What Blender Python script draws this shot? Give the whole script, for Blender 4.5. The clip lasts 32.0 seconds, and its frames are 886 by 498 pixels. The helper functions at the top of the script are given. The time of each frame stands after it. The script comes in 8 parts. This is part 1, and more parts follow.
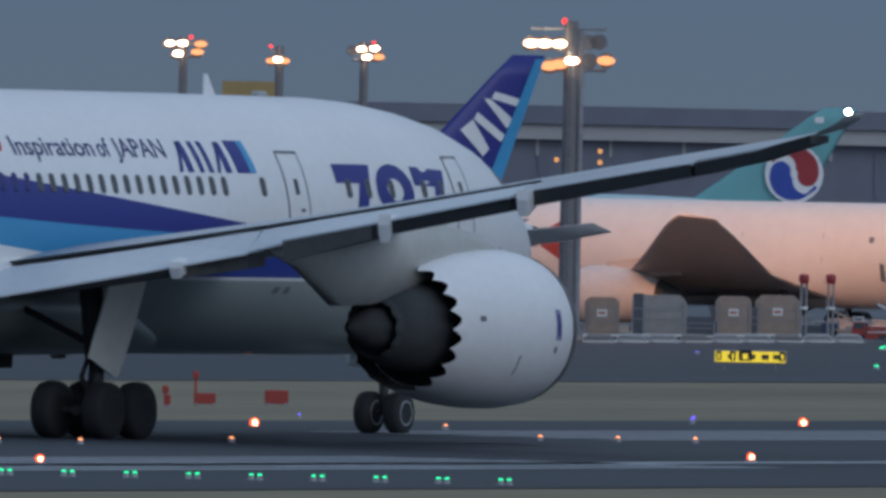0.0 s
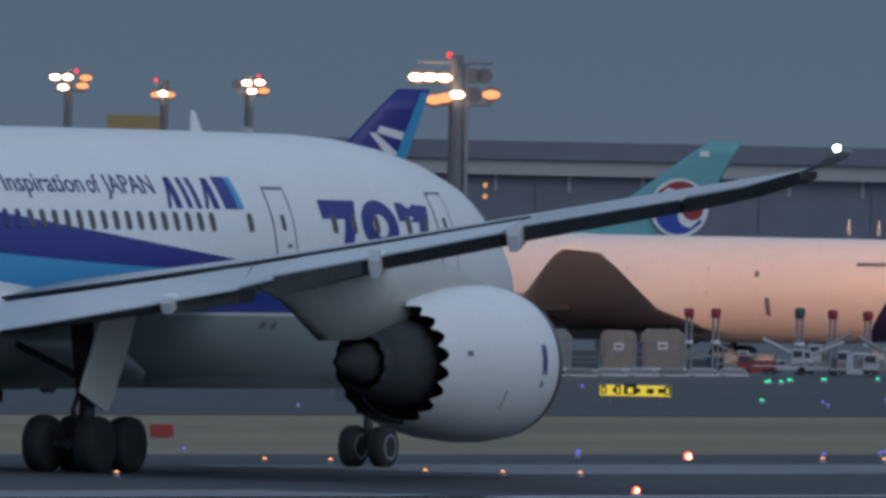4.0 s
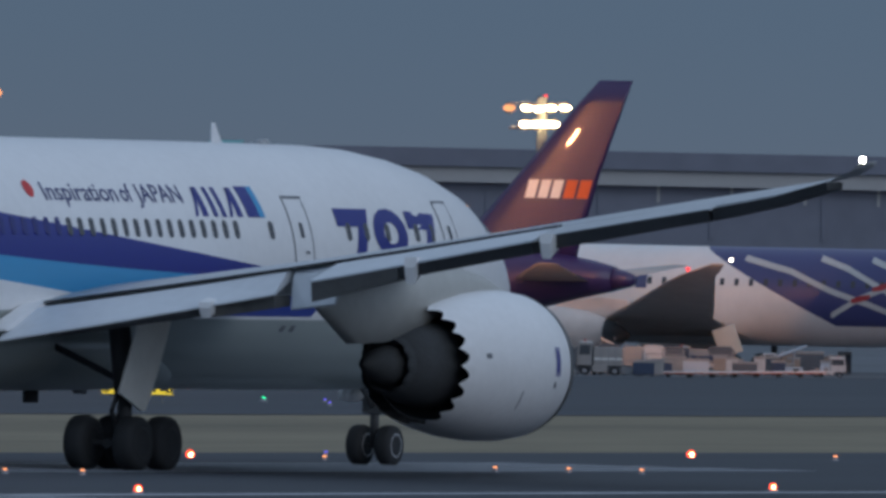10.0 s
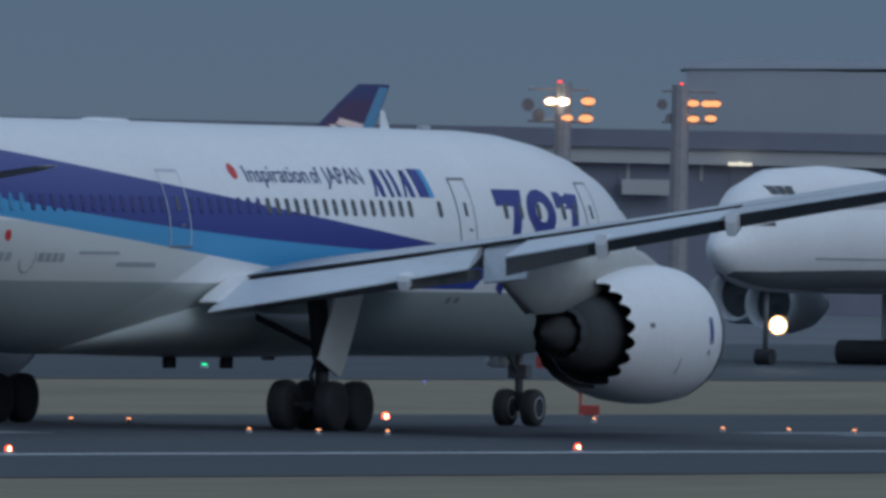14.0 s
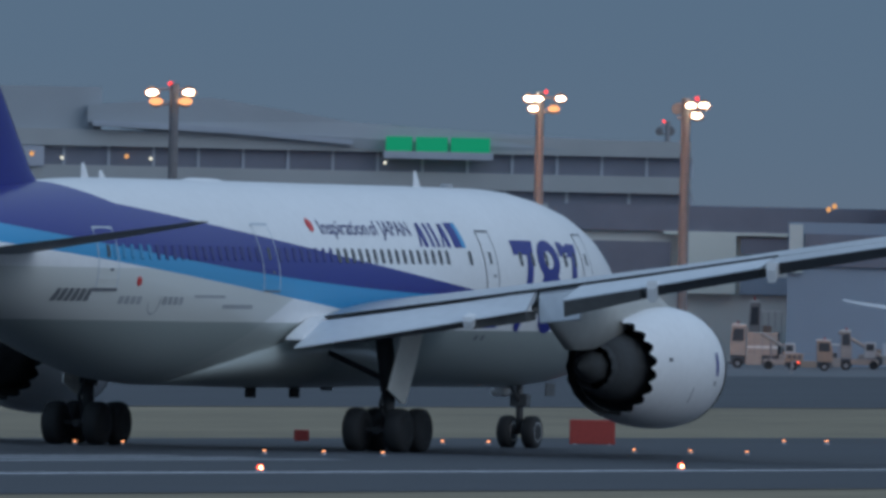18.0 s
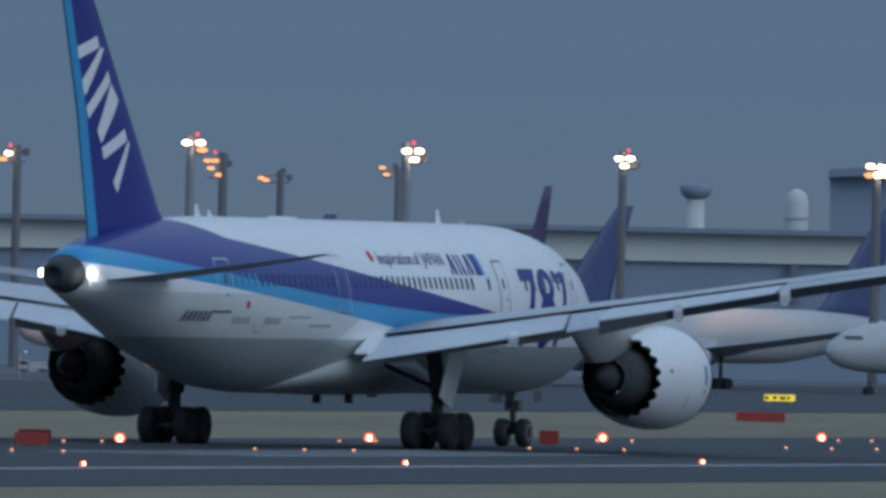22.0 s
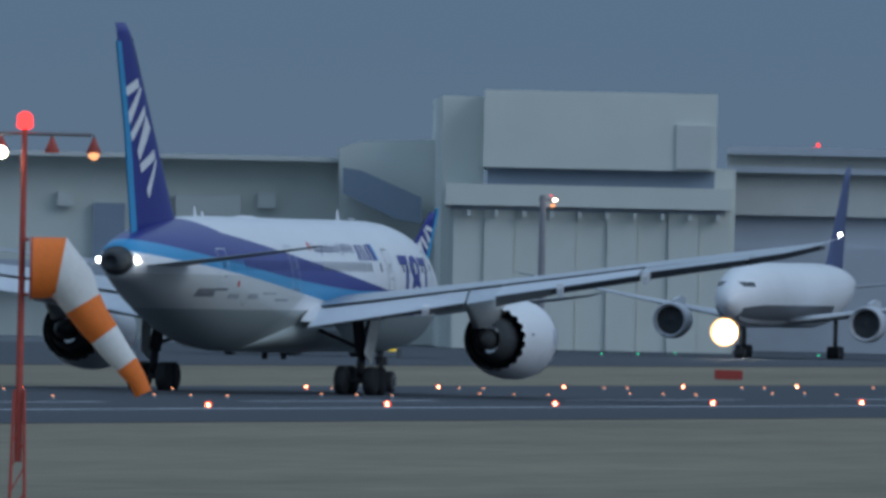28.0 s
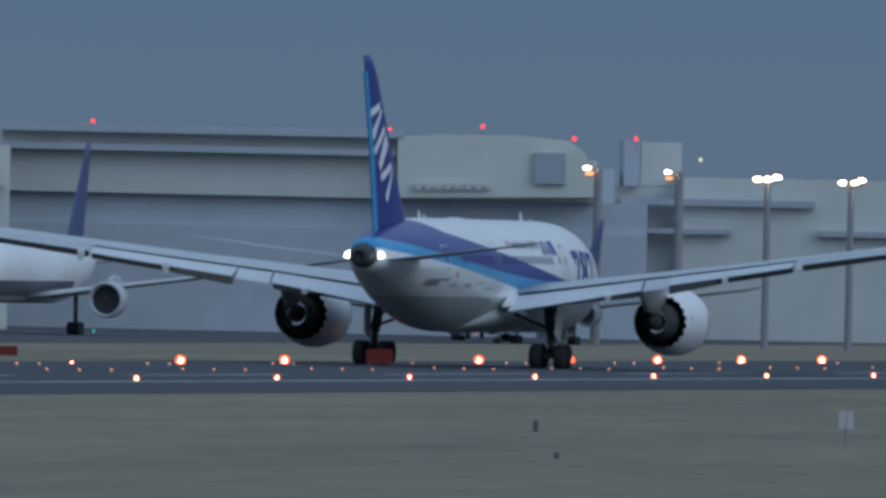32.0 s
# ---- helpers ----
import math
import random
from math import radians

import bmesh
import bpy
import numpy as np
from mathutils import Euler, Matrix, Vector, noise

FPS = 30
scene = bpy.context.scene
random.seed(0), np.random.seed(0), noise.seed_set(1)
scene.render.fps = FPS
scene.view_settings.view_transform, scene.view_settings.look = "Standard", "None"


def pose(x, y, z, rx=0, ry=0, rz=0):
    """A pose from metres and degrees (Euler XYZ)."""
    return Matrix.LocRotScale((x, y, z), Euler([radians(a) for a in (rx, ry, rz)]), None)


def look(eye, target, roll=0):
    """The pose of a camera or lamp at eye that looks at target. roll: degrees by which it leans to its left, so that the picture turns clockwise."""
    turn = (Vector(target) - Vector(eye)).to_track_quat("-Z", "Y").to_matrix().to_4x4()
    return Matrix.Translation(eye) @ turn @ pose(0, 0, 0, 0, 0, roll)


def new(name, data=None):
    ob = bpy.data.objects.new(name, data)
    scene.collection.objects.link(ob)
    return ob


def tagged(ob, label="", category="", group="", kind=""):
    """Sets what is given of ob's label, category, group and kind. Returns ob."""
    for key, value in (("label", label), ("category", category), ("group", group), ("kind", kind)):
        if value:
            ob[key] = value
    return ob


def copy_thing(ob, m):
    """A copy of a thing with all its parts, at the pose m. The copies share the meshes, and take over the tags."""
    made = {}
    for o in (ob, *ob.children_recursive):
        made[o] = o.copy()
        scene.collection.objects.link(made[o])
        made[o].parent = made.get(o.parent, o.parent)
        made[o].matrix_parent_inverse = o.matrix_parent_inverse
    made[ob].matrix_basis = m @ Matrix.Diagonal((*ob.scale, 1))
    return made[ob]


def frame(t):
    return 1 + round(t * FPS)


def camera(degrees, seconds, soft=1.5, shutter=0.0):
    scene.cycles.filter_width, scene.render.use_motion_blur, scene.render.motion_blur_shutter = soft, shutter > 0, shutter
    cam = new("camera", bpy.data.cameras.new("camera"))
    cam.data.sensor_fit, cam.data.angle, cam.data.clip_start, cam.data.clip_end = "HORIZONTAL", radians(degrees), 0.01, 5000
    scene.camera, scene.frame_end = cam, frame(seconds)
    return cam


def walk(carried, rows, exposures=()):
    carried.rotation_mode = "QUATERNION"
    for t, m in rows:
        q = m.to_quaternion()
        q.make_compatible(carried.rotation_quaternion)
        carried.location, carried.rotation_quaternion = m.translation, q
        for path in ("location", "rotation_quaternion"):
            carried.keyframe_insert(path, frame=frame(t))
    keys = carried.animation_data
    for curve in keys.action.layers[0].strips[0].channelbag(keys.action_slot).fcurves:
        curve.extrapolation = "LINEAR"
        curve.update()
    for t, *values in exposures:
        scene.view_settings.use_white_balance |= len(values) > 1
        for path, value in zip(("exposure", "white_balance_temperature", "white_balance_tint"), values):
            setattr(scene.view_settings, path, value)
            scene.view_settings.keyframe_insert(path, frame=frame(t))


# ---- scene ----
EYE = (0.0, 0.0, 6.695)


def aim(yaw, pitch, roll):
    """A camera pose at the fixed viewing spot: yaw clockwise from the runway's direction, pitch upwards."""
    a, b = radians(yaw), radians(pitch)
    way = Vector((math.sin(a) * math.cos(b), math.cos(a) * math.cos(b), math.sin(b)))
    return look(EYE, Vector(EYE) + way * 100, roll)


# seconds, yaw, pitch, roll of the panning camera
PAN = [
    (0, -28.6623, -0.2055, 1.176),
    (0.5, -28.6081, -0.2151, 1.177),
    (1, -28.5770, -0.2241, 1.177),
    (1.5, -28.5421, -0.1965, 1.177),
    (2, -28.5014, -0.1553, 1.177),
    (2.5, -28.4608, -0.1298, 1.177),
    (3, -28.4335, -0.1204, 1.178),
    (3.5, -28.4105, -0.1174, 1.178),
    (4, -28.3794, -0.1158, 1.178),
    (4.5, -28.3188, -0.0268, 1.178),
    (6.5, -28.0998, -0.0402, 1.179),
    (7, -28.0813, -0.0723, 1.179),
    (7.5, -28.0224, -0.0747, 1.180),
    (8, -27.9631, -0.0701, 1.180),
    (8.5, -27.6570, -0.0607, 1.181),
    (9, -27.5547, -0.0803, 1.182),
    (9.5, -27.3344, -0.1242, 1.183),
    (10, -27.1462, -0.0952, 1.184),
    (10.5, -27.0055, -0.0887, 1.184),
    (11, -26.6696, -0.0590, 1.186),
    (11.5, -26.4613, -0.1054, 1.187),
    (12, -26.2659, -0.1191, 1.188),
    (12.5, -26.0363, -0.1208, 1.189),
    (13, -25.7785, -0.1223, 1.190),
    (13.5, -25.5272, -0.1429, 1.191),
    (14, -25.2518, -0.1508, 1.193),
    (14.5, -24.9034, -0.1225, 1.194),
    (15, -24.5741, -0.1042, 1.196),
    (15.5, -24.2754, -0.1517, 1.197),
    (17.5, -22.5852, -0.1441, 1.206),
    (18, -22.0491, -0.0254, 1.208),
    (18.5, -21.5585, -0.0198, 1.210),
    (19, -21.1115, -0.0827, 1.213),
    (19.5, -20.6415, -0.0426, 1.215),
    (20, -20.2971, -0.0856, 1.216),
    (20.5, -19.9596, -0.0888, 1.218),
    (21, -19.5991, -0.0782, 1.220),
    (21.5, -19.1952, -0.0460, 1.222),
    (22, -18.7492, 0.0450, 1.224),
    (22.5, -18.3688, -0.0029, 1.226),
    (23, -18.0337, 0.1127, 1.227),
    (23.5, -17.6972, 0.1516, 1.229),
    (24, -17.2293, 0.1956, 1.231),
    (24.15, -17.1061, 0.2088, 1.232),
    (24.3, -16.9935, 0.2339, 1.232),
    (24.5, -16.8188, 0.1696, 1.233),
    (26.5, -15.2436, 0.0407, 1.241),
    (27, -14.7657, 0.0786, 1.243),
    (27.5, -14.4113, 0.0494, 1.245),
    (28, -14.1129, 0.0183, 1.246),
    (28.5, -13.8352, 0.0905, 1.247),
    (29, -13.5706, 0.1241, 1.249),
    (29.5, -13.2104, 0.2109, 1.250),
    (30, -12.9127, 0.2082, 1.252),
    (30.5, -12.7762, 0.1652, 1.252),
    (31, -12.6292, 0.1129, 1.253),
    (31.5, -12.4407, 0.0425, 1.254),
    (32, -12.3159, -0.0029, 1.255),
]
cam = camera(2.1943, 32.0, soft=3.4)
walk(cam, [(t, aim(a, b, c)) for t, a, b, c in PAN],
     [(0, 0.03, 6500, 10), (3, -0.11, 6500, 10), (8, -0.14, 6500, 11), (12, -0.05, 6450, 10), (13.5, -0.01, 6400, 9), (15, -0.01, 6350, 8), (18, 0.10, 6250, 7), (22, 0.12, 6100, 6), (24, 0.06, 6100, 6), (28, 0.16, 6150, 6), (30, 0.17, 6150, 6), (32, 0.13, 6150, 6)])

# ---- sky and light ----
world = bpy.data.worlds.new("dusk")
scene.world = world
world.use_nodes = True
wn, wl = world.node_tree.nodes, world.node_tree.links
wn.clear()
w_out, w_bg = wn.new("ShaderNodeOutputWorld"), wn.new("ShaderNodeBackground")
w_co, w_sep, w_ramp = wn.new("ShaderNodeTexCoord"), wn.new("ShaderNodeSeparateXYZ"), wn.new("ShaderNodeValToRGB")
wl.new(w_co.outputs["Generated"], w_sep.inputs[0])
wl.new(w_sep.outputs["Z"], w_ramp.inputs[0])
ramp = w_ramp.color_ramp
ramp.elements[0].position, ramp.elements[0].color = 0.0, (0.112, 0.148, 0.205, 1)
ramp.elements[1].position, ramp.elements[1].color = 1.0, (0.34, 0.45, 0.62, 1)
for at, colour in ((0.002, (0.106, 0.148, 0.208, 1)), (0.010, (0.094, 0.145, 0.213, 1)), (0.05, (0.10, 0.15, 0.23, 1)), (0.35, (0.27, 0.365, 0.50, 1))):
    e = ramp.elements.new(at)
    e.color = colour
wl.new(w_ramp.outputs[0], w_bg.inputs[0])
w_bg.inputs["Strength"].default_value = 1.0
wl.new(w_bg.outputs[0], w_out.inputs[0])

sun = new("sun", bpy.data.lights.new("sun", "SUN"))
sun.data.energy, sun.data.angle, sun.data.color = 0.60, radians(40), (0.86, 0.90, 1.0)
sun.matrix_basis = look((95, -40, 46), (0, 0, 0))


# ---- materials ----
def mat(name, colour, rough=0.5, metal=0.0, vary=0.12, scale=2.0, bump=0.0, coat=0.0, along=1.0):
    """A painted or plain surface with two scales of stain and, where asked, a fine relief."""
    m = bpy.data.materials.new(name)
    m.use_nodes = True
    n, l = m.node_tree.nodes, m.node_tree.links
    b = n["Principled BSDF"]
    b.inputs["Roughness"].default_value, b.inputs["Metallic"].default_value = rough, metal
    b.inputs["Coat Weight"].default_value = coat
    co = n.new("ShaderNodeTexCoord")
    big, fine = n.new("ShaderNodeTexNoise"), n.new("ShaderNodeTexNoise")
    big.inputs["Scale"].default_value, fine.inputs["Scale"].default_value = scale * 0.25, scale * 3.0
    big.inputs["Detail"].default_value, fine.inputs["Detail"].default_value = 4, 6
    mixed = n.new("ShaderNodeMath")
    mixed.operation = "ADD"
    stretch = n.new("ShaderNodeVectorMath")
    stretch.operation = "MULTIPLY"
    stretch.inputs[1].default_value = (1.0, along, 1.0)
    l.new(co.outputs["Object"], stretch.inputs[0])
    for tex in (big, fine):
        l.new(stretch.outputs[0], tex.inputs["Vector"])
    l.new(big.outputs["Fac"], mixed.inputs[0])
    l.new(fine.outputs["Fac"], mixed.inputs[1])
    r = n.new("ShaderNodeMapRange")
    r.inputs["From Min"].default_value, r.inputs["From Max"].default_value = 0.6, 1.4
    r.inputs["To Min"].default_value, r.inputs["To Max"].default_value = 1 - vary, 1 + vary
    l.new(mixed.outputs[0], r.inputs["Value"])
    mul = n.new("ShaderNodeVectorMath")
    mul.operation = "SCALE"
    mul.inputs[0].default_value = colour
    l.new(r.outputs[0], mul.inputs["Scale"])
    l.new(mul.outputs[0], b.inputs["Base Color"])
    if bump:
        bu = n.new("ShaderNodeBump")
        bu.inputs["Strength"].default_value, bu.inputs["Distance"].default_value = 0.5, bump
        l.new(fine.outputs["Fac"], bu.inputs["Height"])
        l.new(bu.outputs[0], b.inputs["Normal"])
    return m


def glow(name, colour, strength):
    m = bpy.data.materials.new(name)
    m.use_nodes = True
    n, l = m.node_tree.nodes, m.node_tree.links
    n.clear()
    e, o = n.new("ShaderNodeEmission"), n.new("ShaderNodeOutputMaterial")
    e.inputs[0].default_value, e.inputs[1].default_value = (*colour, 1), strength
    l.new(e.outputs[0], o.inputs[0])
    return m


class Nodes:
    """Short arithmetic on node sockets."""

    def __init__(self, m):
        self.n, self.l = m.node_tree.nodes, m.node_tree.links

    def op(self, kind, *args):
        x = self.n.new("ShaderNodeMath")
        x.operation = kind
        for i, a in enumerate(args):
            if isinstance(a, (int, float)):
                x.inputs[i].default_value = a
            else:
                self.l.new(a, x.inputs[i])
        return x.outputs[0]

    def mix(self, fac, a, b):
        x = self.n.new("ShaderNodeMix")
        x.data_type = "RGBA"
        fac_in, a_in, b_in = x.inputs[0], x.inputs[6], x.inputs[7]
        for socket, value in ((fac_in, fac), (a_in, a), (b_in, b)):
            if isinstance(value, tuple):
                socket.default_value = (*value, 1)
            elif isinstance(value, (int, float)):
                socket.default_value = value
            else:
                self.l.new(value, socket)
        return x.outputs[2]


WHITE_PAINT = (0.82, 0.83, 0.84)
NAVY = (0.020, 0.028, 0.235)
AZURE = (0.05, 0.32, 0.60)


def livery():
    """White airliner paint with a navy and an azure sash that climb to the tail, and a grey belly with some shade
    painted in.
    """
    m = mat("airliner_paint", WHITE_PAINT, 0.38, 0.0, 0.05, 1.2, 0.0, 0.25)
    k = Nodes(m)
    b = m.node_tree.nodes["Principled BSDF"]
    white = b.inputs["Base Color"].links[0].from_socket
    co = m.node_tree.nodes.new("ShaderNodeTexCoord")
    sep = m.node_tree.nodes.new("ShaderNodeSeparateXYZ")
    k.l.new(co.outputs["Object"], sep.inputs[0])
    y, z = sep.outputs["Y"], sep.outputs["Z"]
    line = lambda a, s: k.op("ADD", a, k.op("MULTIPLY", y, s))
    upper = k.op("ADD", line(6.2, -0.0915), k.op("MULTIPLY", k.op("MAXIMUM", k.op("SUBTRACT", -15.0, y), 0.0), 0.18))
    middle = k.op("MAXIMUM", k.op("ADD", line(5.22, -0.045), k.op("MULTIPLY", k.op("MULTIPLY", y, y), 0.0012)), 4.95)
    lower = k.op("MAXIMUM", line(4.52, -0.077), 3.88)
    navy = k.op("MULTIPLY", k.op("LESS_THAN", z, upper), k.op("GREATER_THAN", z, middle))
    azure = k.op("MULTIPLY", k.op("MULTIPLY", k.op("LESS_THAN", z, k.op("MINIMUM", middle, upper)), k.op("GREATER_THAN", z, lower)), k.op("LESS_THAN", y, k.op("ADD", 9.0, k.op("MULTIPLY", z, 1.4))))
    tail = k.op("MULTIPLY", k.op("LESS_THAN", y, -18.5), k.op("GREATER_THAN", z, middle))
    navy = k.op("MAXIMUM", navy, tail)
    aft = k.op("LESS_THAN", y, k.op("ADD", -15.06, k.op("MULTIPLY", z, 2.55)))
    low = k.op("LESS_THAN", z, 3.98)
    # Belly grey reaches higher under the wing to take in its shade.
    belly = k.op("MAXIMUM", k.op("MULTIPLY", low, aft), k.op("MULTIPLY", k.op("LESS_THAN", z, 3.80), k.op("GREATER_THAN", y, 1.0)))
    # Greyed white aft of a slanted line: a lighting edge put into the paint.
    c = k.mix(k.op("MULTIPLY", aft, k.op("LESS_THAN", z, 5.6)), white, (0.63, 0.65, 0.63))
    # This lower grey is held down to include the wing's shade.
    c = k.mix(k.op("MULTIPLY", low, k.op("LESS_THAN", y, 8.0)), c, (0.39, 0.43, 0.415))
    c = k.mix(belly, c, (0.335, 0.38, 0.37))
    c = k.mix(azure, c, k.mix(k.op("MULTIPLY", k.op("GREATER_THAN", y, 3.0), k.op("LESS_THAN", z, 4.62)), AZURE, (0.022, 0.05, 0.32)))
    c = k.mix(navy, c, NAVY)
    k.l.new(c, b.inputs["Base Color"])
    return m


M_LIVERY = livery()
M_FAINTMARK = mat("faint_marking", (0.36, 0.38, 0.40), 0.45)
M_WHITE = mat("white_paint", WHITE_PAINT, 0.4, 0, 0.06, 1.5, 0, 0.2)
M_SLOGAN = mat("slate_blue_lettering", (0.06, 0.07, 0.19), 0.45)
M_PALESEAM = mat("pale_door_seam", (0.50, 0.56, 0.62), 0.45)
M_GEARDOOR = mat("gear_door_paint", (0.84, 0.84, 0.79), 0.5, 0, 0.08, 1.0)
M_BADGE = mat("pale_violet", (0.30, 0.31, 0.46), 0.4)
M_GREY = mat("grey_paint", (0.34, 0.36, 0.38), 0.45, 0, 0.1, 1.5)
M_WING = mat("wing_paint", (0.50, 0.53, 0.56), 0.42, 0, 0.08, 1.0)
M_FLAP = mat("flap_paint", (0.64, 0.68, 0.72), 0.42, 0, 0.07, 1.0)
# Pylon colour is greyed to hold the wing's shade on it.
M_PYLON = mat("pylon_shade_grey", (0.50, 0.51, 0.49), 0.45, 0, 0.10, 1.0)
M_FLAPSHADEGREY = mat("flap_shade_grey", (0.13, 0.13, 0.125), 0.55, 0, 0.2)
M_WINGDARK = mat("wing_gap", (0.03, 0.032, 0.036), 0.6, 0, 0.2)
M_NAVY = mat("navy_paint", NAVY, 0.4, 0, 0.08, 1.5)
M_AZURE = mat("azure_paint", AZURE, 0.4, 0, 0.08, 1.5)
M_EXHAUST = mat("exhaust_metal", (0.055, 0.06, 0.065), 0.85, 0.0, 0.3, 3)
M_PLUG = mat("exhaust_cone", (0.055, 0.058, 0.06), 0.8, 0.0, 0.3, 3)
M_TYRE = mat("tyre_rubber", (0.024, 0.026, 0.029), 0.8, 0, 0.2, 6)
M_STEEL = mat("gear_steel", (0.15, 0.155, 0.16), 0.45, 0.4, 0.2, 5)
M_GEARDARK = mat("dark_gear_steel", (0.045, 0.047, 0.05), 0.6, 0.1, 0.2, 5)
M_RIM = mat("main_wheel_rim", (0.032, 0.032, 0.034), 0.6, 0.3, 0.2, 6)
M_HUB = mat("wheel_hub", (0.42, 0.43, 0.44), 0.4, 0.5, 0.2, 6)
M_WINDOW = mat("cabin_window", (0.075, 0.08, 0.09), 0.15, 0, 0.1, 5)
M_WINDOWNAVY = mat("cabin_window_in_navy", (0.017, 0.022, 0.165), 0.35, 0, 0.1, 5)
M_WINDOWAZURE = mat("cabin_window_in_azure", (0.045, 0.26, 0.48), 0.35, 0, 0.1, 5)
M_SEAM = mat("door_seam", (0.16, 0.17, 0.19), 0.5, 0, 0.1, 5)
M_RED = mat("red_paint", (0.60, 0.03, 0.03), 0.4)
# Orange dulled so that haze over the boards lies in the colour.
M_ORANGE = mat("orange_board", (0.36, 0.05, 0.04), 0.55, 0, 0.15, 2)
# Lifted a little to stand in for haze on the far poles.
M_GALV = mat("galvanised", (0.30, 0.30, 0.32), 0.6, 0.3, 0.2, 1.5)
M_RUSTPOLE = mat("brown_pole", (0.185, 0.18, 0.19), 0.6, 0.1, 0.2, 1.5)
M_REDPOLE = mat("red_white_pole", (0.42, 0.07, 0.05), 0.55, 0, 0.2, 2)
# Building tones kept pale and close together to stand in for haze.
M_CLAD = mat("pale_cladding", (0.61, 0.635, 0.61), 0.7, 0, 0.08, 0.1)
M_CLAD2 = mat("beige_cladding", (0.67, 0.70, 0.645), 0.7, 0, 0.06, 0.1)
M_GLASSDARK = mat("dark_glazing", (0.42, 0.46, 0.53), 0.4, 0.2, 0.15, 0.2)
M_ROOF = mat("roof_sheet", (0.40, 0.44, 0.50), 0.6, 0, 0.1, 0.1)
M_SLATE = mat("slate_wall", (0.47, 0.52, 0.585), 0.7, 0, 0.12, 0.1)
M_TERMLIGHT = mat("terminal_concrete", (0.44, 0.44, 0.44), 0.75, 0, 0.1, 0.1)
M_TERMDARK = mat("terminal_glazing", (0.19, 0.205, 0.255), 0.45, 0.1, 0.15, 0.2)
M_FLAPSHADE = mat("flap_shade_dark", (0.042, 0.045, 0.05), 0.55, 0, 0.2)
M_YELLOW = mat("ochre_paint", (0.42, 0.29, 0.12), 0.5)
G_DIMWHITE = glow("dim_wall_lamp", (0.85, 0.80, 0.66), 1.0)
G_DIMWARM = glow("dim_warm_lamp", (1.0, 0.48, 0.18), 0.75)
M_TRUCK = mat("vehicle_white", (0.52, 0.52, 0.53), 0.45, 0, 0.1, 1)
M_ORANGECLOTH = mat("orange_cloth", (0.85, 0.20, 0.03), 0.75, 0, 0.1, 3)
M_WHITECLOTH = mat("white_cloth", (0.75, 0.74, 0.72), 0.75, 0, 0.08, 3)
G_WHITE = glow("lamp_white", (1.0, 0.84, 0.58), 22)
G_BLAZE = glow("lamp_blazing", (1.0, 0.74, 0.36), 30)
G_WARM = glow("lamp_warm", (1.0, 0.40, 0.17), 1.5)
G_RED = glow("lamp_red", (1.0, 0.05, 0.05), 2.2)
G_BEACON = glow("beacon_red", (1.0, 0.00030, 0.00008), 1500)
G_EDGE = glow("edge_light", (1.0, 0.085, 0.035), 3.0)
G_EDGECORE = glow("edge_light_core", (1.0, 0.50, 0.24), 14)
G_SMALL = glow("inset_light", (1.0, 0.36, 0.15), 2.0)
G_GREEN = glow("green_light", (0.02, 1.0, 0.42), 1.5)
G_BLUE = glow("blue_light", (0.16, 0.12, 1.0), 1.6)
G_SIGNYELLOW = glow("sign_yellow", (0.95, 0.74, 0.07), 0.85)
G_SIGNRED = glow("sign_red", (0.9, 0.06, 0.05), 0.9)
G_SIGNGREEN = glow("sign_green", (0.03, 0.55, 0.28), 0.42)
G_STROBE = glow("position_light", (1.0, 0.95, 0.88), 60)
G_HEAD = glow("landing_light", (1.0, 0.93, 0.74), 30)


# ---- mesh helpers ----
def mesh_of(name, bm, material, smooth=False):
    me = bpy.data.meshes.new(name)
    bmesh.ops.recalc_face_normals(bm, faces=bm.faces)
    bm.to_mesh(me)
    bm.free()
    for mm in (material if isinstance(material, (list, tuple)) else [material]):
        me.materials.append(mm)
    if smooth:
        for p in me.polygons:
            p.use_smooth = True
    return me


def part(name, bm, material, parent, label="", smooth=False):
    ob = new(name, mesh_of(name, bm, material, smooth))
    ob.parent = parent
    if label:
        ob["label"] = label
    return ob


def thing(name, label, category, group="", kind="", m=None):
    ob = new(name)
    ob.empty_display_size = 0.5
    tagged(ob, label, category, group, kind)
    if m is not None:
        ob.matrix_basis = m
    return ob


def solo(name, bm, material, label, category="", group="", kind="", m=None, smooth=False):
    ob = new(name, mesh_of(name, bm, material, smooth))
    tagged(ob, label, category, group, kind)
    if m is not None:
        ob.matrix_basis = m
    return ob


def loft(rings, caps=True, closed=True):
    """A skin over rings of points with equal counts."""
    bm = bmesh.new()
    rows = [[bm.verts.new(p) for p in ring] for ring in rings]
    n = len(rings[0])
    for a, b in zip(rows, rows[1:]):
        for i in range(n if closed else n - 1):
            j = (i + 1) % n
            try:
                bm.faces.new((a[i], a[j], b[j], b[i]))
            except ValueError:
                pass
    if caps:
        for row in (rows[0], rows[-1]):
            try:
                bm.faces.new(row)
            except ValueError:
                pass
    bmesh.ops.remove_doubles(bm, verts=bm.verts, dist=1e-4)
    return bm


def box(x0, x1, y0, y1, z0, z1, bevel=0.0, bm=None):
    own = bmesh.new()
    bmesh.ops.create_cube(own, size=1.0, matrix=Matrix.LocRotScale(((x0 + x1) / 2, (y0 + y1) / 2, (z0 + z1) / 2), None, (x1 - x0, y1 - y0, z1 - z0)))
    if bevel:
        bmesh.ops.bevel(own, geom=own.edges[:], offset=bevel, segments=2, profile=0.6, affect="EDGES")
    if bm is None:
        return own
    return join(bm, own)


